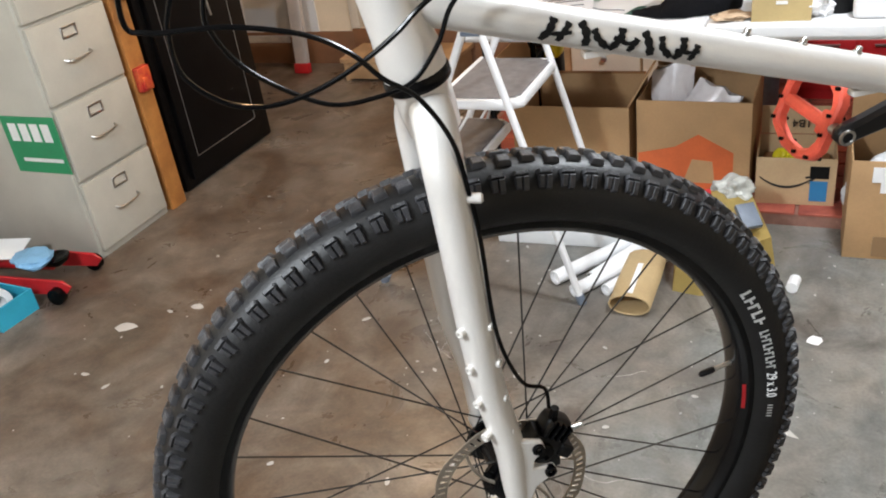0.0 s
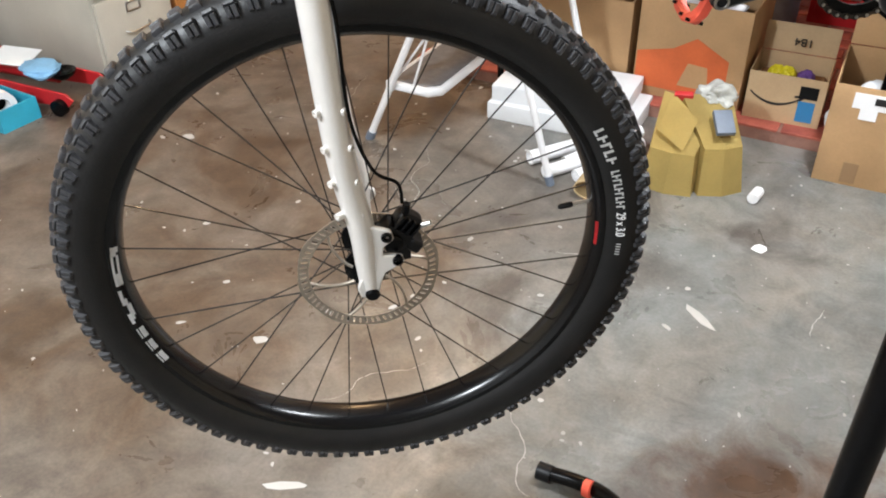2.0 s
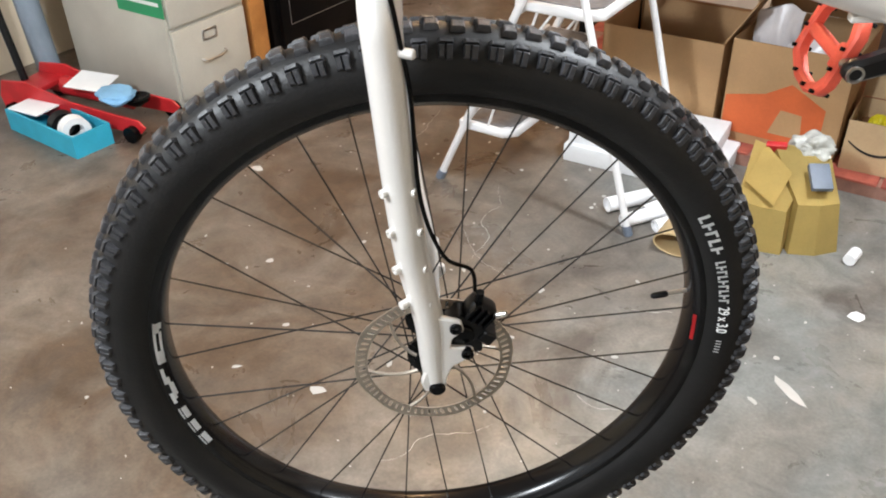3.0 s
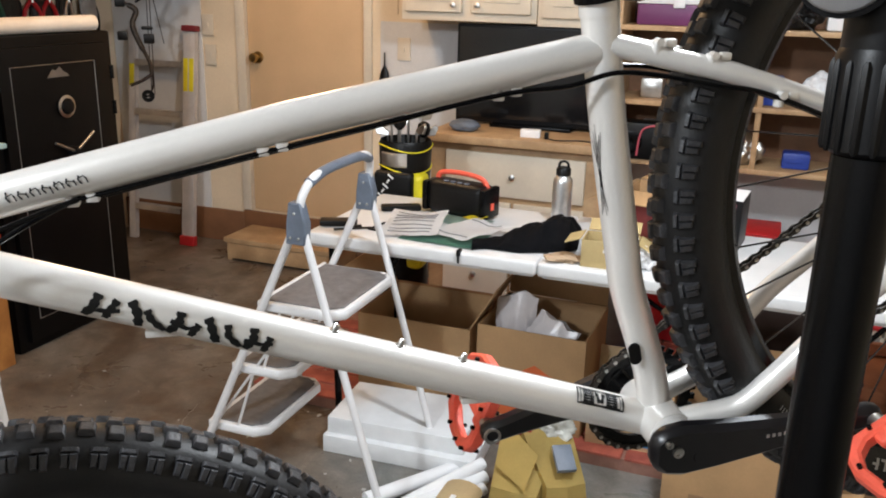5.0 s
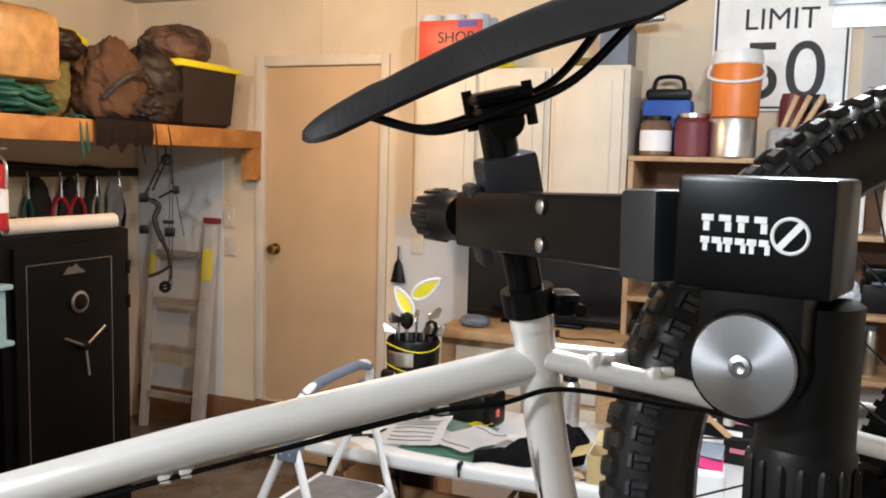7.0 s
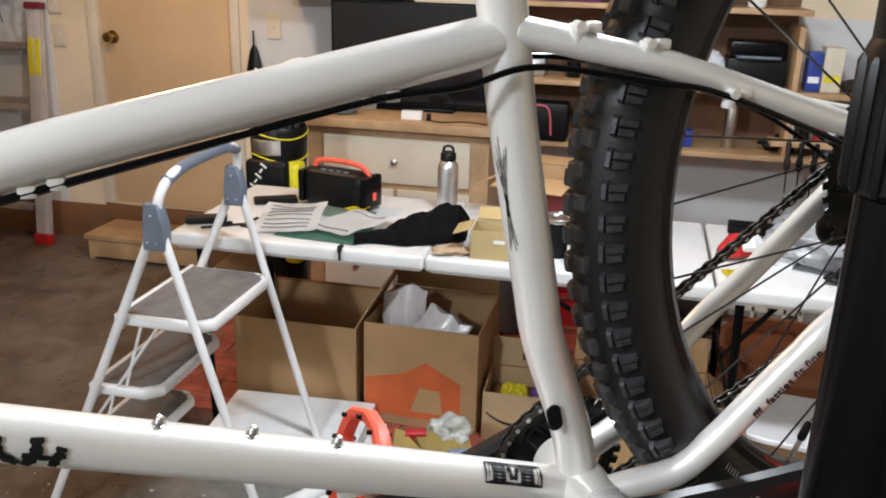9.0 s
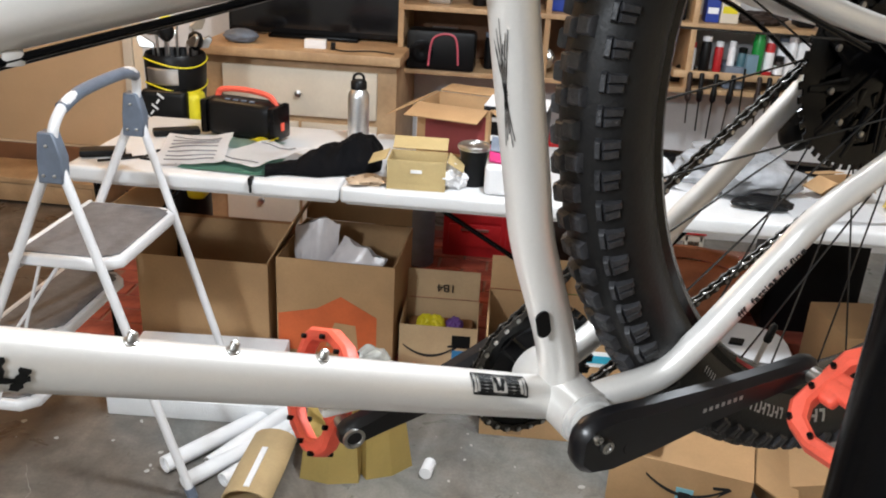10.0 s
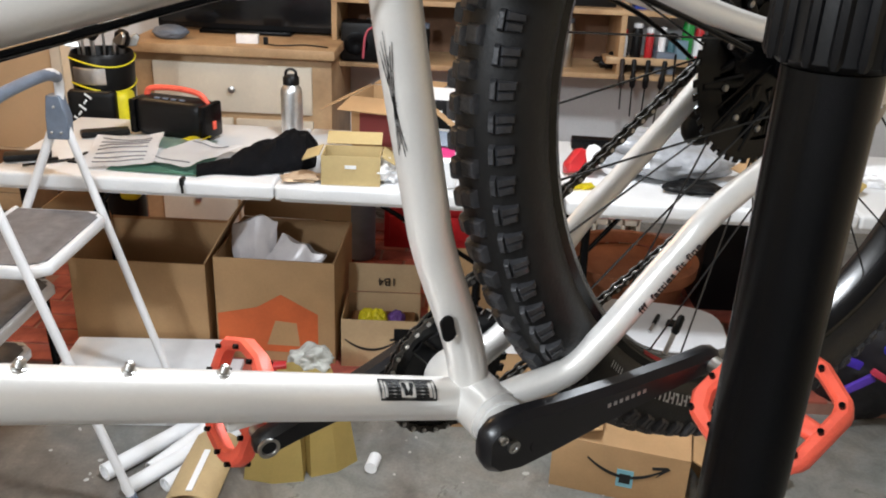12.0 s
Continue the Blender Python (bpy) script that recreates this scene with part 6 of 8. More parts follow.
# ---- folding tables ----
def folding_table(x0, x1, label):
    T = thing("folding_table", label, "table", Matrix.Translation((x0, 2.90, 0)))
    w = x1 - x0
    for k in range(2):
        bm = B()
        add_box(bm, (w / 4 + k * w / 2, 0.31, 0.722), (w / 2 - 0.003, 0.62, 0.045), 0.012, seg=3)
        add_box(bm, (w / 4 + k * w / 2, 0.31, 0.700), (w / 2 - 0.03, 0.58, 0.02), 0.004)
        part("table_half", bm, TABLEM, T)
    for x, lean in ((0.07, 0.02), (w - 0.22, -0.02)):
        for y in (0.06, 0.56):
            tube_part("table_leg", [V(x, y, 0.69), V(x + lean, y, 0.02)], 0.0125, BLACK, T, "dark grey steel leg")
        tube_part("leg_bar", [V(x + lean, 0.06, 0.06), V(x + lean, 0.56, 0.06)], 0.0125, BLACK, T)
        tube_part("leg_brace", [V(x, 0.31, 0.4), V(x + (0.22 if x < w / 2 else -0.49), 0.31, 0.69)], 0.008, BLACK, T)
        tube_part("leg_bar", [V(x, 0.06, 0.4), V(x, 0.56, 0.4)], 0.008, BLACK, T)


folding_table(-1.02, 0.60, "white plastic folding table covered with small things")
folding_table(0.606, 2.226, "white plastic folding table with tools and bags")
TZ = 0.745


def sheet_of(name, label, cat, mat, w, d, m, seed, sag=0.006, lines=0, group=""):
    """A thin sheet of paper with a slight wave and rows of print."""
    bm = B()
    n = 8
    g = [[bm.verts.new((w * (i / n - 0.5), d * (j / n - 0.5), 0.002 + sag * (0.6 + noise.noise(V(i * 0.35, j * 0.35, seed)) + (i / n) ** 4))) for j in range(n + 1)] for i in range(n + 1)]
    for i in range(n):
        for j in range(n):
            bm.faces.new((g[i][j], g[i + 1][j], g[i + 1][j + 1], g[i][j + 1]))
    bmesh.ops.solidify(bm, geom=bm.faces[:], thickness=0.0012)
    ob = solid(name, label, cat, bm, mat, m, group)
    for k in range(lines):
        y = d * (0.36 - 0.72 * k / max(1, lines - 1))
        bm = B()
        pts = [V(w * (t - 0.5), y, 0.0042 + sag * (0.6 + noise.noise(V(t * n * 0.35, (y / d + 0.5) * n * 0.35, seed)) + t ** 4)) for t in (0.12, 0.3, 0.5, 0.7, 0.84)]
        add_tube(bm, pts, 0.0016, 4, flat=1.0)
        part("print_line", bm, material("grey_print", (0.2, 0.2, 0.22), 0.8) if "grey_print" not in MATS else MATS["grey_print"], ob)
    return ob


sheet_of("invoice", "printed white paper sheet lying on a table", "paper", PAPER, 0.20, 0.27, pose(-0.70, 3.10, TZ + 0.010, 3, 0, 12), 1, 0.012, 7)
sheet_of("invoice", "printed white paper sheet lying on a table", "paper", PAPER, 0.19, 0.24, pose(-0.495, 3.10, TZ + 0.010, 0, 0, -24), 5, 0.010, 2)
sheet_of("folder", "green paper folder under white sheets", "folder", material("green_folder", (0.10, 0.26, 0.19), 0.7), 0.27, 0.17, pose(-0.56, 3.03, TZ, 0, 0, -4), 9, 0.003)
sheet_of("folder", "pale green paper card on a table", "folder", material("pale_green_card", (0.32, 0.45, 0.38), 0.7), 0.18, 0.14, pose(-0.575, 3.25, TZ + 0.001, 0, 0, -20), 13, 0.003)
sheet_of("yellow_packet", "bright yellow packet on a table", "packet", YEL, 0.08, 0.05, pose(-0.53, 3.25, TZ + 0.010, 0, 0, -14), 17, 0.01)
for x, y, r, w, d in ((-0.84, 3.30, 28, 0.15, 0.05), (-0.955, 3.02, 24, 0.13, 0.055)):
    bm = B()
    add_box(bm, (0, 0, 0.012), (w, d, 0.022), 0.009)
    solid("eyeglass_case", "black zipped case on a table", "case", bm, BLACKP, pose(x, y, TZ, 0, 0, r), group="black cases")
bm = B()
add_tube(bm, [V(-0.07, 0, 0.005), V(0.06, 0, 0.005)], 0.004, 8)
add_box(bm, (0.0, 0.02, 0.006), (0.06, 0.016, 0.010), 0.003)
solid("pocket_knife", "small dark tool on a table", "tool", bm, BLACKP, pose(-0.88, 2.99, TZ, 0, 0, 35))
bm = B()
add_prism(bm, [(-0.06, -0.05), (0.06, -0.05), (0.06, 0.05), (-0.06, 0.05)], 0.006, None, 0.001, [(-0.052, -0.042), (0.052, -0.042), (0.052, 0.042), (-0.052, 0.042)])
solid("photo_frame", "thin dark edged card on a table", "card", bm, BLACKP, pose(-0.77, 3.05, TZ, 0, 0, -8))
# black cloth heaped on the table, with a sleeve trailing off
bm = B()
n, m2 = 44, 22
grid = []
for i in range(n + 1):
    t = i / n
    row = []
    wide = 0.035 + 0.085 * min(1, t * 2.2) ** 1.5 * (1 if t < 0.9 else 1 - (t - 0.9) * 4)
    tall = 0.022 + 0.075 * max(0, t - 0.25) ** 0.6 * (1 if t < 0.92 else 1 - (t - 0.92) * 9)
    for j in range(m2 + 1):
        a = math.pi * j / m2
        x = -0.27 + 0.50 * t + 0.02 * noise.noise(V(t * 3, a, 4.0))
        fold = 1 + 0.30 * noise.noise(V(t * 7, math.cos(a) * 1.6, 2.2)) + 0.14 * noise.noise(V(t * 19, math.cos(a) * 4, 7.7))
        y = -0.10 + 0.17 * t ** 0.7 - math.cos(a) * wide * (0.75 + 0.25 * fold)
        row.append(bm.verts.new((x, y, 0.002 + math.sin(a) ** 0.8 * tall * fold)))
    grid.append(row)
for i in range(n):
    for j in range(m2):
        bm.faces.new((grid[i][j], grid[i + 1][j], grid[i + 1][j + 1], grid[i][j + 1]))
for end in (grid[0], grid[-1]):
    bm.faces.new(end)
bm.transform(Matrix.Diagonal((0.66, 0.9, 1.1, 1)))
solid("black_garment", "crumpled black cloth garment on a table", "clothing", bm, material("black_cloth", (0.004, 0.004, 0.005), 0.9, 0, 0.3, 10, 0.4, 120, spec=0.1), pose(-0.275, 3.075, TZ + 0.001, 0, 0, 8))

# portable speaker
sp = thing("portable_speaker", "black rugged portable speaker with a coral handle", "speaker", pose(-0.62, 3.34, TZ, 0, 0, -14) @ Matrix.Diagonal((1.0, 0.92, 0.86, 1)))
bm = B()
add_box(bm, (0, 0, 0.075), (0.26, 0.11, 0.15), 0.048, seg=5)
part("speaker_body", bm, BLACKP, sp)
for sg in (1, -1):
    box_part("end_guard", (sg * 0.125, 0, 0.075), (0.025, 0.118, 0.13), BLACK, sp, 0.01)
bm = B()
add_tube(bm, smooth_path([V(-0.10, 0, 0.14), V(-0.085, 0, 0.172), V(0.0, 0, 0.182), V(0.085, 0, 0.172), V(0.115, 0, 0.14), V(0.125, 0, 0.09)]), 0.011, 10, flat=0.6)
part("carry_handle", bm, CORAL, sp, "coral rubber handle")
for k in range(4):
    box_part("button", (-0.045 + 0.03 * k, -0.03, 0.148), (0.018, 0.012, 0.006), GREYP, sp, 0.002)
box_part("port_cover", (0.139, 0.0, 0.06), (0.004, 0.02, 0.03), CORAL, sp, 0.001)

# steel water bottle
bt = thing("water_bottle", "brushed steel water bottle with a black loop cap", "bottle", Matrix.Translation((-0.255, 3.40, TZ)) @ Matrix.Diagonal((0.96, 0.96, 0.84, 1)))
bm = B()
add_lathe(bm, [(0.030, 0), (0.036, 0.004), (0.0365, 0.02), (0.0365, 0.175), (0.034, 0.192), (0.026, 0.204), (0.024, 0.208)], None, 32)
part("bottle_body", bm, ALU, bt)
bm = B()
add_lathe(bm, [(0.024, 0.206), (0.0275, 0.208), (0.0275, 0.235), (0.022, 0.242), (0.01, 0.243)], None, 24)
add_tube(bm, smooth_path([V(-0.018, 0, 0.236), V(-0.015, 0, 0.258), V(0, 0, 0.266), V(0.015, 0, 0.258), V(0.018, 0, 0.236)]), 0.005, 8)
part("bottle_cap", bm, BLACKP, bt, "black plastic loop cap")


def carton(name, label, m, w, d, h, mat, flaps=(1, 1, 1, 1), open_deg=(40, 40, 50, 50), thick=0.004, inside=None, group="", fl=None):
    """An open cardboard box with four walls, a bottom and flaps folded out by the given degrees (front, back, left, right)."""
    T = thing(name, label, "box", m, group)
    t = thick
    for c, s in (((0, -d / 2 + t / 2, h / 2), (w, t, h)), ((0, d / 2 - t / 2, h / 2), (w, t, h)), ((-w / 2 + t / 2, 0, h / 2), (t, d - 2 * t, h)), ((w / 2 - t / 2, 0, h / 2), (t, d - 2 * t, h))):
        box_part("box_wall", c, s, mat, T, 0.0008)
    box_part("box_bottom", (0, 0, t / 2 + 0.0005), (w - 2 * t, d - 2 * t, t), mat, T, 0.0)
    f = fl or d * 0.48
    for k, on in enumerate(flaps):
        if not on:
            continue
        a = radians(open_deg[k])
        ln = w if k < 2 else d
        bm = B()
        add_box(bm, (0, -f / 2, 0), (ln - 0.006, f, t), 0.0008)
        rot = (0, math.pi, -math.pi / 2, math.pi / 2)[k]
        edge = ((0, -d / 2, h), (0, d / 2, h), (-w / 2, 0, h), (w / 2, 0, h))[k]
        bm.transform(Matrix.Translation(edge) @ Matrix.Rotation(rot, 4, "Z") @ Matrix.Rotation(a, 4, "X") @ Matrix.Translation((0, -0.003, 0.003)))
        part("box_flap", bm, mat, T)
    return T


def printed(parent, outline, m, mat, label, name="print"):
    bm = B()
    add_prism(bm, outline, 0.0012, m)
    return part(name, bm, mat, parent, label)


FRONT = lambda x, y, z: basis((x, y, z), V(1, 0, 0), V(0, 0, 1), V(0, -1, 0))
# small yellow carton on the table
yb = carton("small_carton", "small open yellow cardboard box on a table", pose(0.0, 2.985, TZ, 0, 0, 2), 0.165, 0.11, 0.085, material("khaki_cardboard", (0.48, 0.36, 0.165), 0.75, 0, 0.12, 6, 0.1, 120), (1, 1, 1, 1), (160, -28, 20, 30), 0.003, fl=0.052)
printed(yb, [(-0.016, 0), (0.016, 0), (0.016, 0.01), (-0.016, 0.01)], FRONT(0.0, -0.056, 0.05), WHITEINK, "shiny tape")
oc = carton("open_carton", "open white-sided cardboard box on a table", pose(0.09, 3.40, TZ, 0, 0, -14), 0.24, 0.2, 0.16, CARD, (1, 1, 1, 1), (8, 0, 28, 35), 0.004, fl=0.12)
box_part("side_print", (-0.1225, 0, 0.08), (0.002, 0.19, 0.15), PAPER, oc, 0.0, "white printed side")
box_part("red_print", (0.01, -0.1015, 0.075), (0.20, 0.002, 0.13), material("dull_red_print", (0.22, 0.03, 0.03), 0.6), oc, 0.0, "red printed block")
PINKP = material("pink_label_print", (0.50, 0.14, 0.20), 0.5)
db = thing("product_box", "dark printed product box with white bars on a table", "box", pose(0.27, 3.38, TZ, 0, 0, -6))
box_part("box_body", (0, 0, 0.085), (0.20, 0.17, 0.17), BLACKP, db, 0.002)
box_part("box_lid", (0, 0, 0.1715), (0.198, 0.168, 0.003), PAPER, db, 0.0, "pale top panel")
for k, (x, z, w, h, mt) in enumerate(((-0.05, 0.13, 0.06, 0.014, WHITEINK), (0.045, 0.145, 0.07, 0.026, PINKP), (0.03, 0.10, 0.06, 0.016, WHITEINK), (-0.04, 0.07, 0.09, 0.018, WHITEINK), (-0.05, 0.035, 0.07, 0.010, WHITEINK), (0.05, 0.045, 0.05, 0.014, PINKP))):
    box_part("label_bar", (x, -0.0862, z), (w, 0.0024, h), mt, db, 0.0)
cup = thing("travel_cup", "black cup with a bright steel rim on a table", "cup", Matrix.Translation((0.155, 3.04, TZ)))
bm = B()
add_lathe(bm, [(0.042, 0), (0.045, 0.003), (0.037, 0.05), (0.040, 0.085), (0.046, 0.105)], None, 28)
part("cup_body", bm, BLACKP, cup)
bm = B()
add_lathe(bm, [(0.046, 0.104), (0.049, 0.108), (0.049, 0.114), (0.044, 0.118), (0.042, 0.112)], None, 28)
part("cup_rim", bm, STEEL, cup, "bright steel rim")
wc = thing("white_tub", "white plastic tub with a pink and grey card on it", "tub", Matrix.Translation((0.245, 2.985, TZ)))
bm = B()
add_box(bm, (0, 0, 0.045), (0.105, 0.10, 0.09), 0.018, seg=3)
part("tub_body", bm, WHITEP, wc)
bm = B()
add_box(bm, (0, 0, 0), (0.09, 0.075, 0.008), 0.002, pose(0.0, 0.0, 0.104, 20, 8, 5))
part("pink_card", bm, material("magenta_print", (0.55, 0.03, 0.16), 0.5), wc, "magenta card")
bm = B()
add_box(bm, (0, 0, 0), (0.085, 0.05, 0.008), 0.002, pose(0.0, 0.02, 0.128, 40, 4, 0))
part("grey_card", bm, GREYP, wc)
soft_lump("paper_bag", "crumpled white plastic bag on a table", "bag", (0.10, 2.99, TZ), (0.09, 0.09, 0.07), PAPER, 41, amp=0.5)
soft_lump("packing_scrap", "pale crumbs of packing on a table", "scraps", (-0.14, 2.96, TZ), (0.12, 0.07, 0.02), material("tan_scraps", (0.45, 0.33, 0.22), 0.9), 43, amp=0.6)
bm = B()
add_box(bm, (0, 0, 0), (0.012, 0.03, 0.022), 0.004)
add_tube(bm, [V(0, -0.012, 0.008), V(0.004, -0.02, -0.03)], 0.004, 8)
solid("table_clip", "small black clip on a table edge", "clip", bm, BLACKP, Matrix.Translation((-0.465, 2.905, TZ - 0.002)))

# second table: tools and bags
bm = B()
add_box(bm, (0, 0, 0.02), (0.62, 0.05, 0.035), 0.006)
solid("black_bar", "long black metal bar lying on a table", "bar", bm, BLACK, pose(0.98, 3.42, TZ, 0, 0, -3))
bm = B()
add_prism(bm, [(-0.05, 0), (0.05, 0), (0.045, 0.05), (0.0, 0.075), (-0.05, 0.03)], 0.04, pose(0, 0, 0, 70, 0, 0), 0.006)
solid("red_tool", "bright red plastic tool on a table", "tool", bm, RED, pose(0.66, 3.16, TZ + 0.001, 0, 0, 25))
bm = B()
add_tube(bm, smooth_path([V(0, 0, 0.05), V(0.0, 0.03, 0.08), V(0.06, 0.05, 0.02), V(0.13, 0.02, 0.006)]), [0.02] * 25, 10)
solid("paper_towel", "crumpled white paper roll on a table", "paper", bm, PAPER, pose(0.70, 3.10, TZ, 0, 0, 0))
soft_lump("plastic_bag", "grey translucent plastic bag of parts on a table", "bag", (0.92, 3.17, TZ), (0.36, 0.22, 0.13), material("grey_film", (0.34, 0.35, 0.37), 0.25, 0, 0.3, 14), 47, amp=0.4)
soft_lump("black_pouch", "dark pouch lying on a table", "pouch", (0.98, 3.03, TZ), (0.16, 0.09, 0.035), BLACKP, 51, amp=0.3)
carton("kraft_box", "small open kraft card box on a table", pose(1.245, 3.20, TZ, 0, 0, 24), 0.10, 0.085, 0.055, CARD, (1, 1, 1, 1), (-20, 12, 30, 40), 0.003, fl=0.06)
sheet_of("loose_paper", "loose pale paper sheet on a table", "paper", PAPER, 0.25, 0.2, pose(1.16, 3.03, TZ, 0, 0, 10), 57, 0.01)
sheet_of("yellow_note", "small yellow green note on a table", "note", YEL, 0.07, 0.05, pose(0.66, 3.02, TZ, 0, 0, 10), 59, 0.004)
for k in range(4):
    soft_lump("parts_bag", "small pale bag of parts on a table", "bag", (1.42 + 0.16 * k, 3.08 + 0.1 * (k % 2), TZ), (0.14, 0.10, 0.06), PAPER if k % 2 else YCARD, 61 + k, "parts bags", 0.4)

# ---- under the table ----
c1 = carton("large_carton", "large open brown cardboard box under a table", pose(-0.715, 3.31, HZ, 0, 0, 0.5), 0.44, 0.37, 0.335, CARD, (0, 0, 1, 1), (40, 60, -70, -60), 0.005)
c2 = carton("large_carton", "large open cardboard box with an orange print", pose(-0.268, 3.31, HZ, 0, 0, -1), 0.39, 0.37, 0.365, CARD, (0, 1, 0, 0), (40, -88, 30, 30), 0.005)
# sheets on the back inner walls, coloured darker for the shade in there
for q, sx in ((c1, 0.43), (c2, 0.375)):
    box_part("inner_shade_sheet", (0, 0.183, 0.18), (sx, 0.002, 0.33), CARDSHADE, q, 0.0)
printed(c2, [(-0.19, 0.005), (0.14, 0.005), (0.14, 0.15), (0.02, 0.215), (-0.06, 0.165), (-0.19, 0.135)], FRONT(0, -0.1855, 0.03), ORANGEP, "large orange printed shape")
printed(c2, [(-0.03, 0.03), (0.08, 0.03), (0.07, 0.115), (0.0, 0.12)], FRONT(0, -0.1868, 0.03), CARD, "bare card inside the print")
BAGM = material("white_film", (0.74, 0.70, 0.71), 0.25, 0, 0.1, 14, 0.3, 60)
def film_bag(m, w, h, seed):
    """A slack bag of thin film standing in a box, its open mouth pinched flat."""
    bm = B()
    n, k = 30, 14
    rows = []
    for j in range(k + 1):
        v = j / k
        row = []
        for i in range(n):
            g = 2 * math.pi * i / n
            e = noise.noise(V(math.cos(g) * 1.5, math.sin(g) * 1.5, v * 2.2 + seed)) * 0.30 + noise.noise(V(math.cos(g) * 4, math.sin(g) * 4, v * 3 + seed)) * 0.16
            wide = w * (0.44 + 0.10 * math.sin(v * 2.6)) * (1 + e)
            deep = w * (0.34 - 0.26 * v ** 1.5) * (1 + e)
            row.append(bm.verts.new((wide * math.cos(g) + 0.10 * w * v * v, deep * math.sin(g), h * v * (1 + 0.10 * noise.noise(V(math.cos(g) * 2, seed, 0.5)) * v))))
        rows.append(row)
    for lo, hi in zip(rows, rows[1:]):
        for i in range(n):
            bm.faces.new((lo[i], lo[(i + 1) % n], hi[(i + 1) % n], hi[i]))
    bm.faces.new(rows[0][::-1])
    bm.faces.new(rows[-1])
    solid("plastic_bag", "crumpled white plastic bag in a box", "bag", bm, BAGM, m, "bags in a box")


film_bag(pose(-0.350, 3.24, HZ + 0.2095, -8, -4, 8), 0.13, 0.235, 141)
film_bag(pose(-0.265, 3.20, HZ + 0.2095, -14, 16, -12), 0.16, 0.185, 143)
# fill block in the shade-darkened cardboard colour
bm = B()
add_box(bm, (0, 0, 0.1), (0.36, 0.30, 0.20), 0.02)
solid("packing_fill", "brown packing filling a box", "packing", bm, CARDSHADE, Matrix.Translation((-0.268, 3.31, HZ + 0.008)))
# box with a dark curved mark and bright things in it
c3 = carton("small_carton", "small open cardboard box with a dark curved print", pose(0.07, 3.22, HZ, 0, 0, 2), 0.255, 0.21, 0.175, material("pale_cardboard", (0.56, 0.39, 0.22), 0.8, 0, 0.15, 5, 0.12, 120), (0, 1, 0, 0), (40, -80, 30, 30), 0.004, fl=0.10)


def smile(parent, m, w):
    """A dark curved stroke with an arrow head."""
    n = 12
    up = [(w * (k / n - 0.5), -0.20 * w * (1 - (2 * k / n - 1) ** 2)) for k in range(n + 1)]
    dn = [(x, y - 0.032 * w * (0.4 + 1.2 * math.sin(math.pi * (0.15 + 0.7 * k / n)))) for k, (x, y) in enumerate(up)]
    printed(parent, up + dn[::-1], m, INK, "dark curved stroke")
    printed(parent, [(w * 0.42, -0.14 * w), (w * 0.60, 0.03 * w), (w * 0.56, 0.06 * w), (w * 0.36, 0.02 * w), (w * 0.37, -0.02 * w), (w * 0.5, 0.0)], m, INK, "dark arrow head")


smile(c3, FRONT(-0.03, -0.1055, 0.105), 0.17)
box_part("tape", (0.075, -0.1062, 0.055), (0.055, 0.0016, 0.075), material("blue_tape", (0.03, 0.20, 0.42), 0.5), c3, 0.0, "blue printed tape")
box_part("tape", (0.075, -0.1062, 0.125), (0.06, 0.0016, 0.045), BLACKP, c3, 0.0, "black tape")


def lettering(name, text, size, m, mat, parent, extrude=0.0008):
    """Raised letters as a mesh."""
    me = text_mesh(name, text, size, mat, extrude)
    ob = new(name, me)
    ob.parent = parent
    ob.matrix_basis = m
    return ob


lettering("printed_number", "1B4", 0.042, basis((0.01, 0.094, 0.222), V(-1, 0, 0), V(0, 0.1, -1), V(0, -1, 0)), INK, c3)
for k, (x, mt) in enumerate(((-0.05, YEL), (-0.01, YEL), (0.05, material("purple_plastic", (0.13, 0.05, 0.25), 0.5)))):
    soft_lump("toy_ball", "small bright crumpled ball in a box", "ball", (0.07 + x, 3.20, HZ + 0.115), (0.055, 0.055, 0.055), mt, 81 + k, "balls in a box", 0.3)
# fill block, its brown darkened like the shaded box inside
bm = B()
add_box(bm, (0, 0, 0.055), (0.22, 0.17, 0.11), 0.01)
solid("packing_fill", "brown packing filling a box", "packing", bm, CARDSHADE, pose(0.07, 3.22, HZ + 0.006, 0, 0, 2))
# box with a taped label
c4 = carton("shipping_box", "open brown shipping box with a white label strip", pose(0.44, 3.045, 0, 0, 0, 1.5), 0.42, 0.34, 0.335, CARD, (0, 1, 0, 1), (-170, -80, 15, 35), 0.005, fl=0.11)
bm = B()
add_box(bm, (0.01, -0.1715, 0.292), (0.32, 0.002, 0.050))
part("label_strip", bm, PAPER, c4, "white and blue label strip")
box_part("label_patch", (-0.10, -0.1718, 0.255), (0.05, 0.0022, 0.045), PAPER, c4, 0.0)
box_part("label_patch", (0.11, -0.173, 0.292), (0.11, 0.002, 0.024), CYAN, c4, 0.0, "blue printed strip")
box_part("label_print", (-0.055, -0.173, 0.297), (0.07, 0.0016, 0.022), MATS["black_ink"], c4, 0.0, "dark printed bars")
box_part("brown_tape", (-0.105, -0.1715, 0.045), (0.045, 0.002, 0.07), material("brown_tape", (0.30, 0.18, 0.09), 0.3), c4, 0.0)
soft_lump("bubble_wrap", "pale bubble wrap heaped in an open box", "packing", (0.42, 3.04, 0.008), (0.36, 0.28, 0.28), FOAM, 87, amp=0.3, folds=0.08)
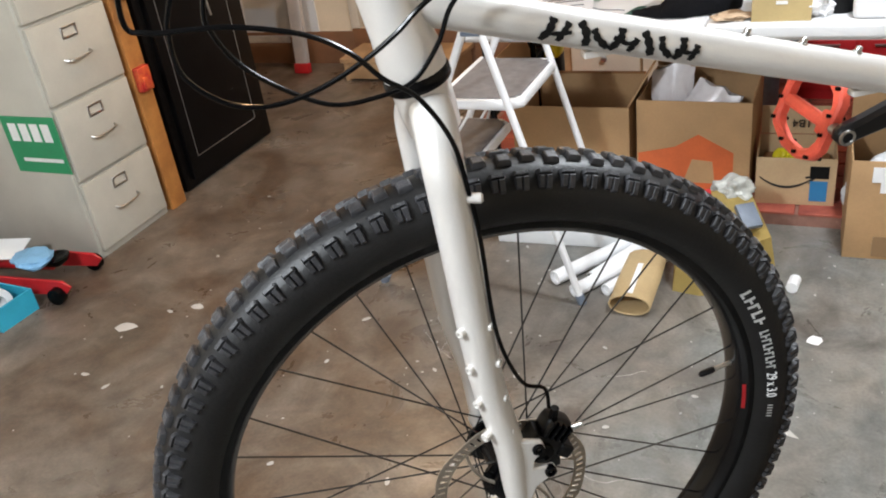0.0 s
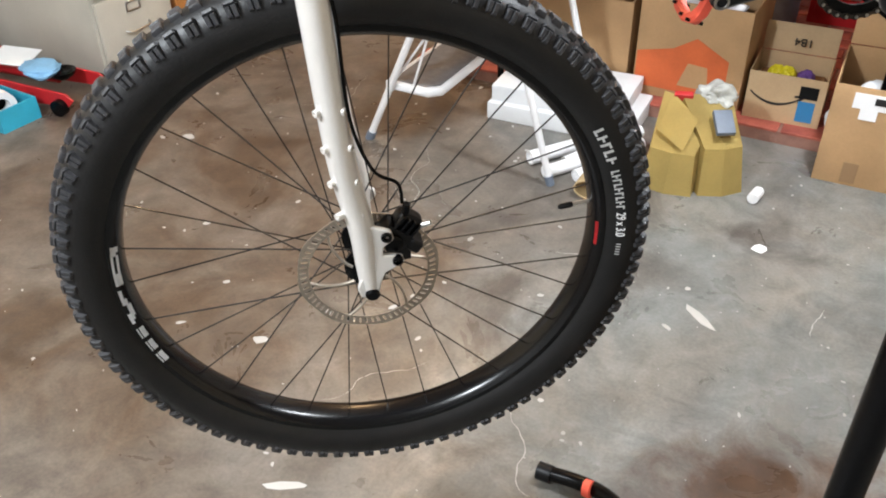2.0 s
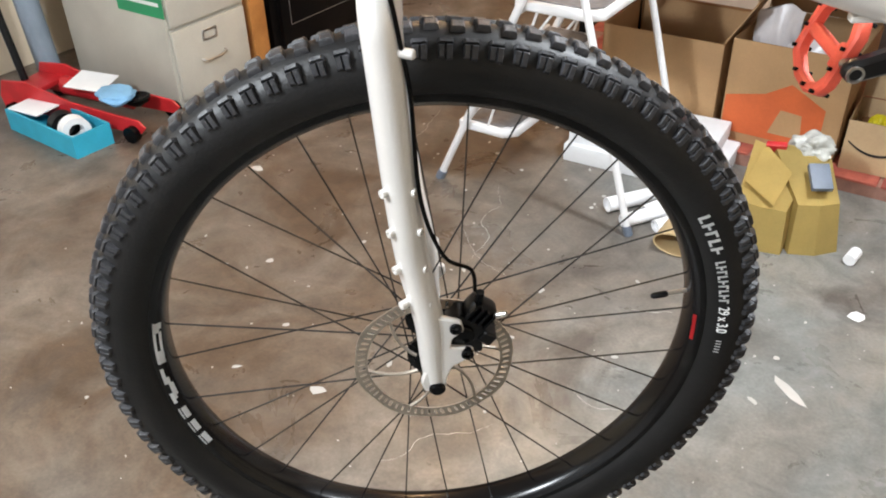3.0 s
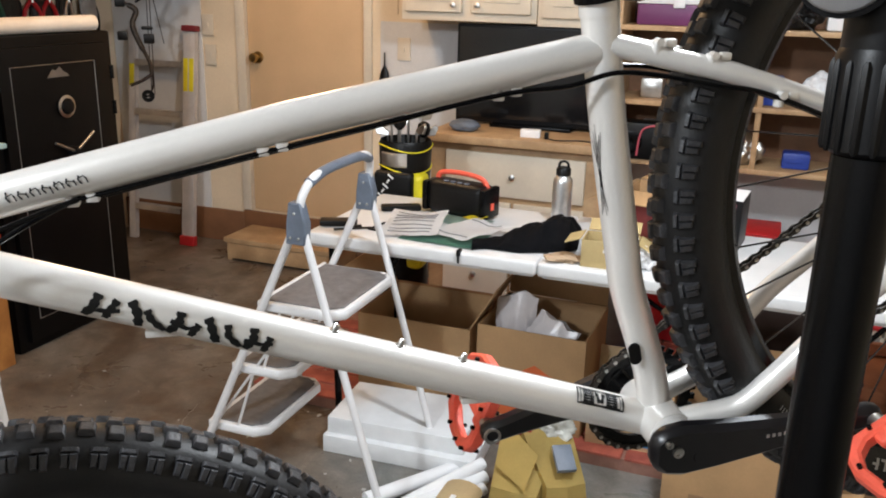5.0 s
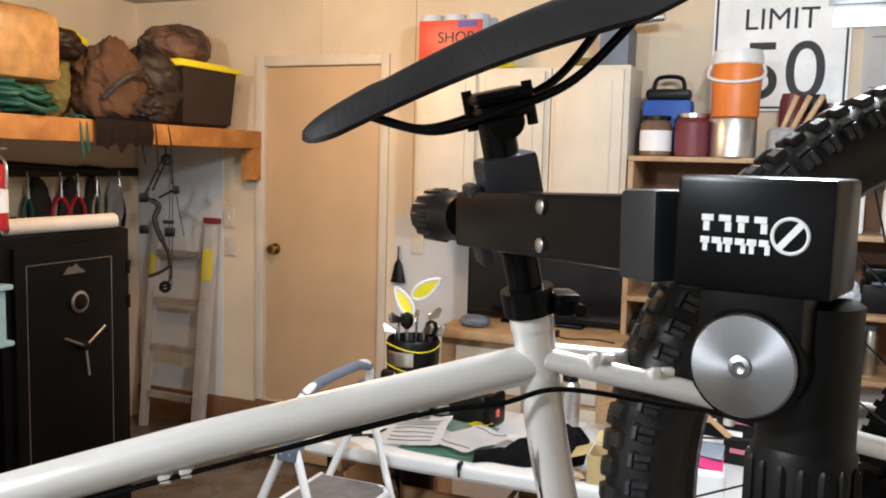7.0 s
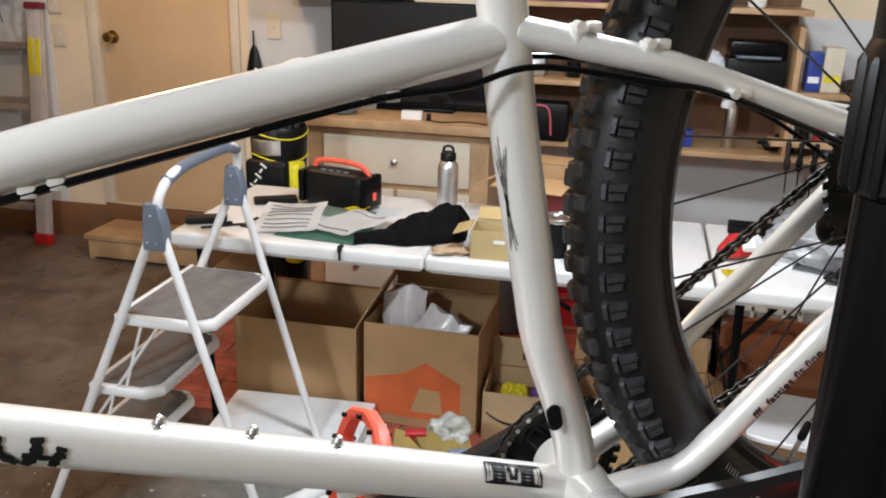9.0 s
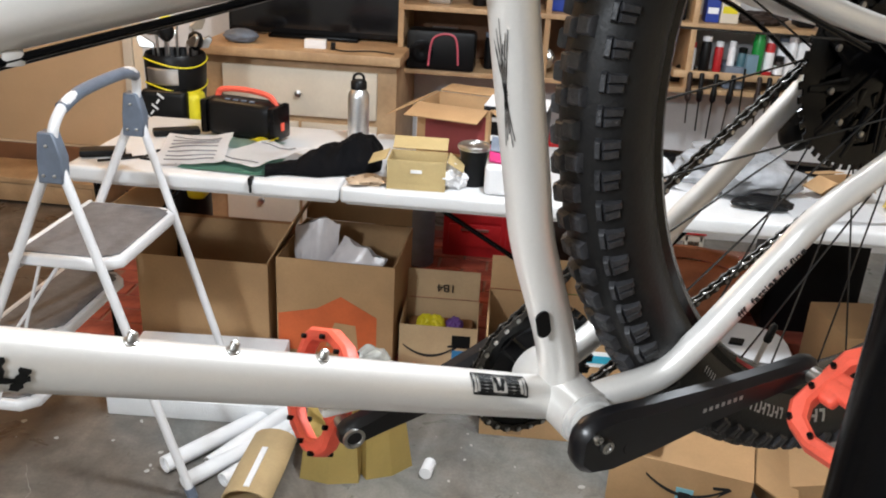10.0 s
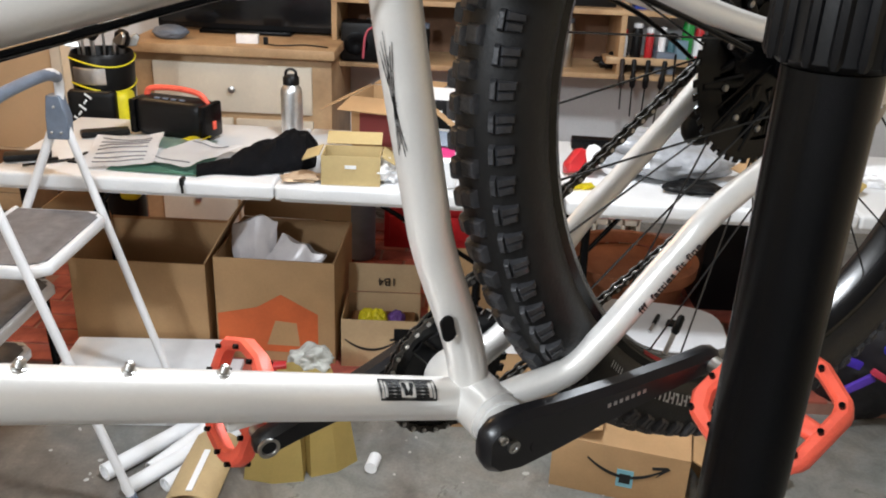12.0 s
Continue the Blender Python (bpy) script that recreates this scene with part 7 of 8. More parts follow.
# red tool chest, jugs and crate further back
tc = thing("tool_chest", "red metal tool chest with drawers under a table", "tool chest", Matrix.Translation((0.25, 4.27, HZ)))
box_part("chest_body", (0, 0, 0.27), (0.53, 0.26, 0.54), RED, tc, 0.006)
for k in range(4):
    for x, w in ((-0.125, 0.23), (0.125, 0.23)):
        d = box_part("drawer", (x, -0.133, 0.10 + 0.115 * k), (w, 0.012, 0.10), RED, tc, 0.003)
        box_part("drawer_pull", (x, -0.143, 0.13 + 0.115 * k), (0.12, 0.010, 0.010), STEEL, d, 0.002)
for k, (x, y, mt) in enumerate(((-0.10, 4.02, GREYP), (-0.20, 4.05, BLACKP))):
    jg = thing("plastic_jug", "dark plastic jug under a table", "jug", Matrix.Translation((x, y, HZ)), group="jugs under the table")
    bm = B()
    add_lathe(bm, [(0.05, 0), (0.06, 0.01), (0.06, 0.26), (0.045, 0.31), (0.022, 0.33), (0.022, 0.36)], None, 20)
    part("jug_body", bm, mt, jg)
    bm = B()
    add_lathe(bm, [(0.026, 0.352), (0.026, 0.385), (0.02, 0.388)], None, 16)
    part("jug_cap", bm, WHITEP, jg)
bm = B()
add_tube(bm, smooth_path([V(-0.25, 0, 0.012), V(-0.1, 0.06, 0.012), V(0.06, -0.05, 0.012), V(0.16, 0.05, 0.016), V(0.05, 0.10, 0.014), V(-0.12, 0.08, 0.012)]), 0.004, 6)
solid("power_cord", "thin dark red cord lying on bricks", "cord", bm, material("dark_red_cord", (0.12, 0.01, 0.015), 0.5), Matrix.Translation((0.0, 3.55, HZ)))
cr = thing("milk_crate", "cream plastic crate with slotted sides under a table", "crate", pose(0.86, 4.05, HZ, 0, 0, 0))
for c, s, ax in (((0, -0.15, 0), 0.36, 0), ((0, 0.15, 0), 0.36, 0), ((-0.18, 0, 0), 0.30, 1), ((0.18, 0, 0), 0.30, 1)):
    bm = B()
    for z, hh in ((0.015, 0.03), (0.10, 0.016), (0.185, 0.016), (0.265, 0.03)):
        add_box(bm, (c[0], c[1], z), ((s, 0.008, hh) if ax == 0 else (0.008, s, hh)), 0.002)
    for k in range(7):
        o = -s / 2 + 0.006 + (s - 0.012) * k / 6
        add_box(bm, ((c[0] + o, c[1], 0.14) if ax == 0 else (c[0], c[1] + o, 0.14)), ((0.014, 0.008, 0.27) if ax == 0 else (0.008, 0.014, 0.27)), 0.002)
    part("crate_side", bm, CREAM, cr)
box_part("crate_bottom", (0, 0, 0.006), (0.36, 0.30, 0.008), CREAM, cr, 0.001)
box_part("red_lid", (0.0, 0.0, 0.2845), (0.38, 0.32, 0.012), RED, cr, 0.004, "flat red cover")
bm = B()
TERRA = material("terracotta", (0.34, 0.12, 0.05), 0.8, 0, 0.25, 10, 0.2, 80)
add_lathe(bm, [(0.10, 0), (0.11, 0.006), (0.15, 0.20), (0.14, 0.2)], None, 32)
pot = solid("terracotta_pot", "brown terracotta plant pot under a table", "plant pot", bm, TERRA, Matrix.Translation((0.96, 3.63, HZ)) @ Matrix.Diagonal((1.5, 1.5, 0.96, 1)))
bm = B()
add_lathe(bm, [(0.152, 0.201), (0.165, 0.203), (0.168, 0.25), (0.15, 0.252), (0.142, 0.21)], None, 32, True)
part("pot_rim", bm, TERRA, pot)
bm = B()
add_box(bm, (0, 0, 0.14), (0.30, 0.26, 0.28), 0.006)
solid("cardboard_carton", "plain tan cardboard carton under a table", "box", bm, CARD, pose(1.46, 3.24, HZ, 0, 0, 8))
bm = B()
add_box(bm, (0, 0, 0.2), (0.34, 0.24, 0.40), 0.006)
solid("dark_case", "dark case standing under a table", "case", bm, BLACKP, pose(1.42, 3.80, HZ, 0, 0, 0))
bm = B()
add_box(bm, (0, 0, 0.2), (0.30, 0.26, 0.36), 0.006)
solid("dark_case", "dark brown case standing under a table", "case", bm, DARKC, pose(0.55, 3.98, HZ, 0, 0, 0))

soft_lump("green_bag", "bright green plastic bag on bricks under a table", "bag", (0.50, 3.52, HZ), (0.20, 0.14, 0.19), material("fresh_green_film", (0.07, 0.40, 0.04), 0.4, 0, 0.2, 14, 0.2, 60), 171, amp=0.3, folds=0.15, taper=0.3)
# white lid with small bike tools, and the shipping box on the floor
lid = thing("lidded_box", "brown card box under a white plastic lid", "box", pose(0.945, 3.14, 0.0, 0, 0, -6))
bm = B()
add_prism(bm, [(0.24 * math.copysign(abs(math.cos(a)) ** 0.6, math.cos(a)), 0.165 * math.copysign(abs(math.sin(a)) ** 0.6, math.sin(a))) for a in [2 * math.pi * (k + 0.5) / 28 for k in range(28)]], 0.02, Matrix.Translation((0, 0, 0.235)), 0.004)
part("lid_plate", bm, WHITEP, lid, "white plastic lid")
box_part("lid_box", (0, 0, 0.1425), (0.40, 0.18, 0.185), CARD, lid, 0.004, "brown card box below")
bm = B()
add_prism(bm, [(-0.034, 0), (0, -0.026), (0.034, 0), (0, 0.026)], 0.008, None, 0.002)
solid("tool_bit", "small dark diamond shaped tool on a white lid", "tool", bm, BLACK, pose(1.02, 3.14, 0.2555, 0, 0, 30))
dt = thing("screwdriver", "short dark screwdriver with a bright shaft on a white lid", "tool", pose(0.93, 3.07, 0.2555, 0, 0, 66))
tube_part("shaft", [V(0, 0, 0.006), V(0.062, 0, 0.006)], 0.0048, STEEL, dt, "bright shaft", 10)
tube_part("grip", [V(0.060, 0, 0.007), V(0.066, 0, 0.007), V(0.125, 0, 0.007), V(0.13, 0, 0.007)], [0.005, 0.0068, 0.0068, 0.004], BLACKP, dt, "", 10)
fb = carton("shipping_box", "brown shipping box with a curved dark print on the floor", pose(0.81, 2.71, 0, 0, 0, -14), 0.365, 0.27, 0.165, CARD, (1, 1, 1, 1), (-172, -176, -160, 28), 0.005, fl=0.132)
smile(fb, FRONT(0.015, -0.1355, 0.12), 0.20)
box_part("blue_label", (0.02, -0.1358, 0.07), (0.045, 0.0016, 0.055), material("pale_blue_label", (0.22, 0.50, 0.60), 0.5), fb, 0.0, "pale blue label")
box_part("blue_label_bars", (0.02, -0.137, 0.07), (0.03, 0.0014, 0.03), INK, fb, 0.0)
bm = B()
add_prism(bm, [(0, -0.012), (0.01, 0), (0, 0.012), (-0.01, 0)], 0.001, basis((0.184, -0.02, 0.10), V(0, 1, 0), V(0, 0, 1), V(1, 0, 0)))
part("yellow_mark", bm, YEL, fb, "small yellow diamond mark")
bm = B()
add_box(bm, (0, 0, 0.06), (0.22, 0.2, 0.12), 0.004)
solid("cardboard_carton", "small plain cardboard carton on the floor", "box", bm, CARD, pose(1.14, 2.72, 0, 0, 0, 14))
bm = B()
add_box(bm, (0, 0, 0), (0.03, 0.05, 0.03), 0.006)
add_box(bm, (0.02, 0, 0.01), (0.02, 0.03, 0.016), 0.004)
solid("small_fitting", "small bright metal fitting on a box", "fitting", bm, STEEL, pose(0.97, 2.83, 0.191, 0, 0, 20))
# dark sports bag with purple and pink trim beyond the table end
sb = soft_lump("sports_bag", "dark sports bag with purple and pink trim on the floor", "bag", (1.66, 3.16, 0.0), (0.40, 0.42, 0.46), material("black_nylon", (0.008, 0.007, 0.010), 0.6, 0, 0.3, 8, 0.25, 90), 91, amp=0.2, folds=0.06)
for x, y, z, w, h, col, ry in ((-0.14, -0.19, 0.25, 0.09, 0.030, (0.07, 0.03, 0.50), 20), (-0.10, -0.205, 0.18, 0.10, 0.028, (0.10, 0.04, 0.42), -35), (-0.05, -0.215, 0.22, 0.06, 0.022, (0.62, 0.05, 0.10), 30), (-0.02, -0.212, 0.31, 0.07, 0.026, (0.05, 0.04, 0.46), -10)):
    bm = B()
    add_box(bm, (0, 0, 0), (w, 0.016, h), 0.007, pose(x, y, z, 0, ry, 0))
    part("trim_patch", bm, material("bag_trim", col, 0.5), sb, "bright coloured trim")
# foam slabs, paper tubes and the yellow tray
for k, (x, y, z, w, d, h, r) in enumerate(((-0.635, 2.935, 0.0, 0.54, 0.30, 0.065, 3.0), (-0.655, 2.955, 0.0655, 0.49, 0.29, 0.060, 4.0))):
    bm = B()
    add_box(bm, (0, 0, h / 2), (w, d, h), 0.006)
    solid("foam_slab", "white packing foam slab on the floor", "foam", bm, FOAM, pose(x, y, z, 0, 0, r), group="foam slabs")
for k, (p, q, r) in enumerate((((-0.615, 2.53, 0.026), (-0.385, 2.86, 0.026), 0.024), ((-0.535, 2.47, 0.024), (-0.315, 2.80, 0.024), 0.022), ((-0.50, 2.56, 0.022), (-0.33, 2.82, 0.06), 0.021), ((-0.44, 2.50, 0.02), (-0.30, 2.74, 0.02), 0.02))):
    bm = B()
    L = (Vector(q) - Vector(p)).length
    add_lathe(bm, [(r * 0.8, 0.0), (r, 0), (r, L), (r * 0.8, L)], None, 20, True)
    add_lathe(bm, [(r * 0.79, 0.01), (r * 0.1, 0.012), (r * 0.1, L - 0.01), (r * 0.79, L - 0.012)], None, 12, True)
    solid("foam_tube", "white foam tube lying on the floor", "tube", bm, PAPER, along(p, q), group="white tubes")
bm = B()
add_lathe(bm, [(0.050, 0), (0.054, 0), (0.055, 0.15), (0.052, 0.28), (0.048, 0.28)], Matrix.Diagonal((1.2, 0.66, 1, 1)), 14, True)
kt = solid("kraft_wrap", "rolled brown kraft cardboard wrap on the floor", "cardboard", bm, material("kraft_paper", (0.52, 0.38, 0.20), 0.7, 0, 0.15, 6, 0.12, 120), along((-0.345, 2.40, 0.040), (-0.345, 2.67, 0.042)))
bm = B()
add_box(bm, (0.0, 0.0, 0.0), (0.016, 0.003, 0.17), 0.0, Matrix.Translation((0.0, 0.0375, 0.10)))
part("shine_tape", bm, PAPER, kt, "glossy tape strip")
# yellow folded carton tray with flaps open towards the front
yt = thing("folded_tray_box", "unfolded yellow cardboard mailer with scraps on it", "box", Matrix.Translation((-0.07, 2.62, 0)))


def card_panel(pts, parent, mat, name="tray_panel"):
    """One flat cardboard panel between its corners."""
    bm = B()
    bm.faces.new([bm.verts.new(p) for p in pts])
    bmesh.ops.solidify(bm, geom=bm.faces[:], thickness=0.0035)
    return part(name, bm, mat, parent)


for a, b, top, back in ((V(-0.175, -0.052, 0), V(-0.010, -0.046, 0), 0.13, 0.20), (V(0.008, -0.028, 0), V(0.126, 0.058, 0), 0.15, 0.19)):
    e = (b - a).normalized()
    n = V(-e.y, e.x, 0)
    mid = (a + b) / 2 - n * 0.016
    rise = V(0, 0, top)
    a1, b1, m1 = a + rise + n * 0.03 + e * 0.012, b + rise + n * 0.03 - e * 0.012, mid + rise + n * 0.036
    up = V(0, 0, 0.105) + n * back
    a2, b2, m2 = a1 + up - e * 0.02, b1 + up + e * 0.02, m1 + up * 0.94
    card_panel([a, mid, m1, a1], yt, YCARD)
    card_panel([mid, b, b1, m1], yt, YCARD)
    card_panel([a1, m1, m2, a2], yt, YCARD)
    card_panel([m1, b1, b2, m2], yt, YCARD)
    card_panel([a, a1, a2, a + n * (back + 0.03)], yt, YCARD)
    card_panel([b, b + n * (back + 0.03), b2, b1], yt, YCARD)
card_panel([V(-0.16, 0.02, 0.175), V(-0.06, -0.03, 0.145), V(-0.045, 0.06, 0.215), V(-0.15, 0.13, 0.255)], yt, YCARD, "loose_flap")
bm = B()
add_box(bm, (0, 0, 0), (0.058, 0.085, 0.018), 0.002, pose(0.030, 0.075, 0.216, 30, 0, 30))
solid("grey_packet", "small grey packet with a pale mark in a tray box", "packet", bm, GREYP, Matrix.Translation((-0.07, 2.62, 0)))
soft_lump("plastic_wrap", "crumpled clear plastic wrap in a tray box", "plastic", (-0.10, 2.82, 0.20), (0.12, 0.09, 0.08), material("clear_film", (0.5, 0.5, 0.46), 0.2, 0, 0.3, 20), 95, amp=0.5)
bm = B()
add_box(bm, (0, 0, 0.0), (0.06, 0.02, 0.03), 0.004)
solid("red_tag", "small bright red tag on a tray box", "tag", bm, RED, pose(-0.19, 2.76, 0.245, 20, 0, 20))
bm = B()
add_tube(bm, [V(0, 0, 0.02), V(0.05, 0.02, 0.02)], 0.018, 12)
solid("foam_tube", "short white tube end lying on the floor", "tube", bm, PAPER, pose(0.10, 2.62, 0, 0, 0, 60), group="white tubes")

# golf bag behind the table
gb = thing("golf_bag", "black and yellow golf bag full of clubs", "golf bag", pose(-0.995, 3.70, 0, 0, 0, 0) @ Matrix.Diagonal((0.88, 0.88, 0.975, 1)))
bm = B()
add_lathe(bm, [(0.105, 0.0), (0.115, 0.02), (0.118, 0.35), (0.108, 0.68), (0.112, 0.74), (0.122, 0.84), (0.126, 0.95), (0.118, 0.965), (0.108, 0.93)], None, 28)
part("bag_body", bm, BLACKP, gb)
for z0, r in ((0.845, 0.1245), (0.935, 0.1275)):
    bm = B()
    add_tube(bm, [V(r * math.cos(a), r * math.sin(a), z0 + 0.012 * math.sin(2 * a)) for a in [2 * math.pi * k / 32 for k in range(32)]], 0.0032, 8, closed=True)
    part("yellow_piping", bm, YEL, gb, "yellow piping")
bm = B()
add_box(bm, (0.088, -0.058, 0.625), (0.085, 0.10, 0.42), 0.03, None, 3)
part("side_pocket", bm, YEL, gb, "yellow side pocket")
bm = B()
add_box(bm, (-0.008, -0.112, 0.655), (0.195, 0.055, 0.375), 0.024, None, 3)
part("front_pocket", bm, BLACKP, gb)
for k in range(6):
    bm = B()
    add_box(bm, (0, 0, 0), (0.020 + 0.012 * (k % 2), 0.003, 0.008), 0.001, pose(-0.080 + 0.013 * k, -0.1405, 0.718 + 0.021 * k, 0, 35 if k % 2 else -50, 0))
    part("logo_bar", bm, WHITEINK, gb, "pale logo bar")
bm = B()
add_lathe(bm, [(0.1235, 0.860), (0.1275, 0.865), (0.1295, 0.915), (0.1255, 0.92)], None, 28, True)
bmesh.ops.delete(bm, geom=[v for v in bm.verts if not (v.co.y < -0.03 and -0.085 < v.co.x < 0.075)], context="VERTS")
part("grey_panel", bm, ALU, gb, "silver panel")
box_part("base_pocket", (0.05, -0.085, 0.17), (0.17, 0.08, 0.2), YEL, gb, 0.02)
for k in range(9):
    a = k * 2.4
    x, y, hgt = 0.07 * math.cos(a), 0.07 * math.sin(a), 0.985 + 0.02 * (k % 4)
    c = new("golf_club")
    c.parent = gb
    bm = B()
    add_tube(bm, [V(x, y, 0.5), V(x * 1.25, y * 1.25, hgt)], 0.006, 8)
    part("shaft", bm, STEEL, c)
    bm = B()
    if k < 3:
        add_lathe(bm, [(0.010, 0), (0.026, 0.015), (0.032, 0.035), (0.026, 0.06), (0.008, 0.07)], Matrix.Translation((x * 1.3, y * 1.3, hgt - 0.01)), 14)
        part("head_cover", bm, (BLACKP, GREYP, BLACKP)[k], c)
    else:
        add_prism(bm, [(-0.01, -0.008), (0.05, -0.016), (0.065, 0.014), (0.05, 0.03), (-0.008, 0.012)], 0.014, basis((x * 1.25, y * 1.25, hgt), V(math.cos(a), math.sin(a), 0.2), V(0, 0.2, 1), V(-math.sin(a), math.cos(a), 0)), 0.003)
        part("club_head", bm, STEEL, c)
gi = gb.matrix_basis.inverted()
for base_, tip, wide in ((V(-0.985, 3.66, 1.11), V(-0.872, 3.68, 1.195), 0.030), (V(-0.975, 3.64, 1.04), V(-1.062, 3.66, 1.150), 0.026)):
    d = (tip - base_).normalized()
    L = (tip - base_).length
    nrm = V(0.40, -0.91, 0.1).normalized()
    nrm = (nrm - d * nrm.dot(d)).normalized()
    lm = gi @ basis(base_, d, nrm.cross(d), nrm)
    out = [(L * t, wide * sg * math.sin(math.pi * t ** 0.75) ** 0.8) for sg, ts in ((1, (0, 0.12, 0.3, 0.5, 0.7, 0.88)), (-1, (1, 0.88, 0.7, 0.5, 0.3, 0.12))) for t in ts]
    bm = B()
    add_prism(bm, out, 0.03, lm @ Matrix.Translation((0, 0, -0.03)), 0.006)
    f = part("driver_cover", bm, YEL, gb, "yellow green head cover edged white")
    bm = B()
    add_tube(bm, [lm @ V(x, y, 0.0) for x, y in out], 0.008, 8, closed=True)
    part("cover_piping", bm, WHITEP, f)

# whisk brush on the wall
bm = B()
add_tube(bm, [V(0, 0, 0.10), V(0, 0, 0.03), V(0, 0, 0.0), V(0, 0, -0.10)], [0.004, 0.005, 0.022, 0.045], 12, flat=0.45)
solid("hand_brush", "dark hand brush hung on the back wall", "brush", bm, BLACKP, Matrix.Translation((-1.565, Y1 - 0.032, 1.10)))

# ---- back wall furniture ----
base = thing("base_cabinet", "cream fronted wooden base cabinet with drawers", "cabinet", Matrix.Translation((-1.065, 4.15, 0)))
box_part("cabinet_carcass", (0.41, 0.31, 0.43), (0.82, 0.58, 0.86), OAK, base, 0.003)
box_part("worktop", (0.41, 0.29, 0.88), (0.86, 0.64, 0.04), OAK, base, 0.006, "light wooden worktop")
for x, z, w, h in ((0.41, 0.722, 0.66, 0.20), (0.24, 0.505, 0.325, 0.18), (0.58, 0.505, 0.325, 0.18), (0.24, 0.235, 0.325, 0.32), (0.58, 0.235, 0.325, 0.32)):
    d = box_part("drawer_front", (x, 0.012, z), (w, 0.02, h), CREAM, base, 0.005)
    bm = B()
    add_lathe(bm, [(0.006, 0), (0.006, 0.012), (0.014, 0.018), (0.014, 0.024), (0.006, 0.028)], basis((x, 0.002, z), V(1, 0, 0), V(0, 0, 1), V(0, -1, 0)), 16)
    part("drawer_knob", bm, ALU, d, "round silver knob")
tv = thing("television", "black flat television standing on a base cabinet", "television", Matrix.Translation((-0.66, 4.50, 0.90)))
box_part("tv_panel", (0, 0, 0.245), (0.80, 0.05, 0.47), BLACKP, tv, 0.008)
bm = B()
add_box(bm, (0, -0.0265, 0.25), (0.77, 0.003, 0.43))
part("tv_screen", bm, material("glossy_screen", (0.006, 0.006, 0.007), 0.12), tv, "glossy dark screen")
box_part("tv_stand", (0, 0.0, 0.008), (0.40, 0.18, 0.016), BLACK, tv, 0.004)
soft_lump("sun_cap", "dark grey cap lying on a worktop", "cap", (-0.93, 4.25, 0.90), (0.15, 0.12, 0.055), GREYP, 101, amp=0.15)
bm = B()
add_box(bm, (0, 0, 0.018), (0.09, 0.04, 0.036), 0.003)
solid("paper_card", "small white folded card on a worktop", "card", bm, PAPER, pose(-0.60, 4.22, 0.90, 0, 0, 6))
bm = B()
add_tube(bm, smooth_path([V(0, 0, 0.004), V(0.06, -0.03, 0.004), V(0.16, 0.0, 0.006), V(0.26, -0.02, 0.004)]), 0.003, 6)
add_box(bm, (0, 0, 0.016), (0.018, 0.018, 0.032), 0.004)
solid("cable", "thin black cable lying on a worktop", "cable", bm, BLACKP, Matrix.Translation((-0.52, 4.20, 0.90)))


def wall_cabinet(x0, w, z0, h, doors, y=4.42):
    c = thing("wall_cabinet", "cream painted wall cabinet with two knobs" if doors > 1 else "cream painted wall cabinet", "cabinet", Matrix.Translation((x0, y, z0)), group="wall cabinets")
    box_part("cabinet_box", (w / 2, 0.17, h / 2), (w, 0.30, h), CREAM, c, 0.003)
    dw = w / doors
    for k in range(doors):
        d = box_part("cabinet_door", (dw * (k + 0.5), 0.009, h / 2 + 0.01), (dw - 0.05, 0.02, h - 0.06), CREAM, c, 0.004)
        box_part("door_panel", (dw * (k + 0.5), -0.0035, h / 2 + 0.01), (dw - 0.15, 0.008, h - 0.16), CREAM, d, 0.003)
        bm = B()
        sx = dw * (k + (0.82 if k % 2 == 0 else 0.18))
        add_lathe(bm, [(0.005, 0), (0.005, 0.012), (0.013, 0.018), (0.013, 0.024), (0.005, 0.027)], basis((sx, -0.001, 0.075), V(1, 0, 0), V(0, 0, 1), V(0, -1, 0)), 14)
        part("cabinet_knob", bm, ALU, d, "small round silver knob")


wall_cabinet(-1.34, 0.68, 1.39, 0.72, 2)
wall_cabinet(-0.655, 0.36, 1.38, 0.735, 1)
ctop = 2.112
sp2 = thing("towel_pack", "red and blue wrapped pack of shop towels", "towel pack", Matrix.Translation((-1.18, 4.58, ctop)))
bm = B()
for k in range(3):
    for j in range(2):
        add_lathe(bm, [(0.02, 0), (0.058, 0.004), (0.06, 0.02), (0.06, 0.25), (0.056, 0.265), (0.02, 0.268)], Matrix.Translation((-0.12 + 0.12 * k, -0.06 + 0.12 * j, 0)), 18)
part("towel_rolls", bm, material("pale_blue_towel", (0.55, 0.62, 0.72), 0.8), sp2)
box_part("wrapper", (0.0, -0.121, 0.14), (0.33, 0.004, 0.19), material("red_wrap", (0.60, 0.05, 0.03), 0.4), sp2, 0.001, "red printed wrapper")
lettering("wrapper_word", "SHOP", 0.075, FRONT(0.03, -0.1245, 0.15), INK, sp2)
box_part("wrapper_band", (0.02, -0.1235, 0.075), (0.22, 0.003, 0.03), ORANGEP, sp2, 0.0)
box_part("wrapper_band", (0.09, -0.1235, 0.215), (0.10, 0.003, 0.03), material("blue_print", (0.04, 0.06, 0.35), 0.5), sp2, 0.0)
for x, w, h, mt in ((-0.96, 0.16, 0.06, YEL), (-0.52, 0.14, 0.05, OLIVE)):
    soft_lump("cloth_bundle", "small folded cloth on a wall cabinet", "cloth", (x, 4.56, ctop), (w, 0.14, h), mt, 111, "folded cloths", 0.2)
bm = B()
add_box(bm, (0, 0, 0.09), (0.13, 0.2, 0.18), 0.004)
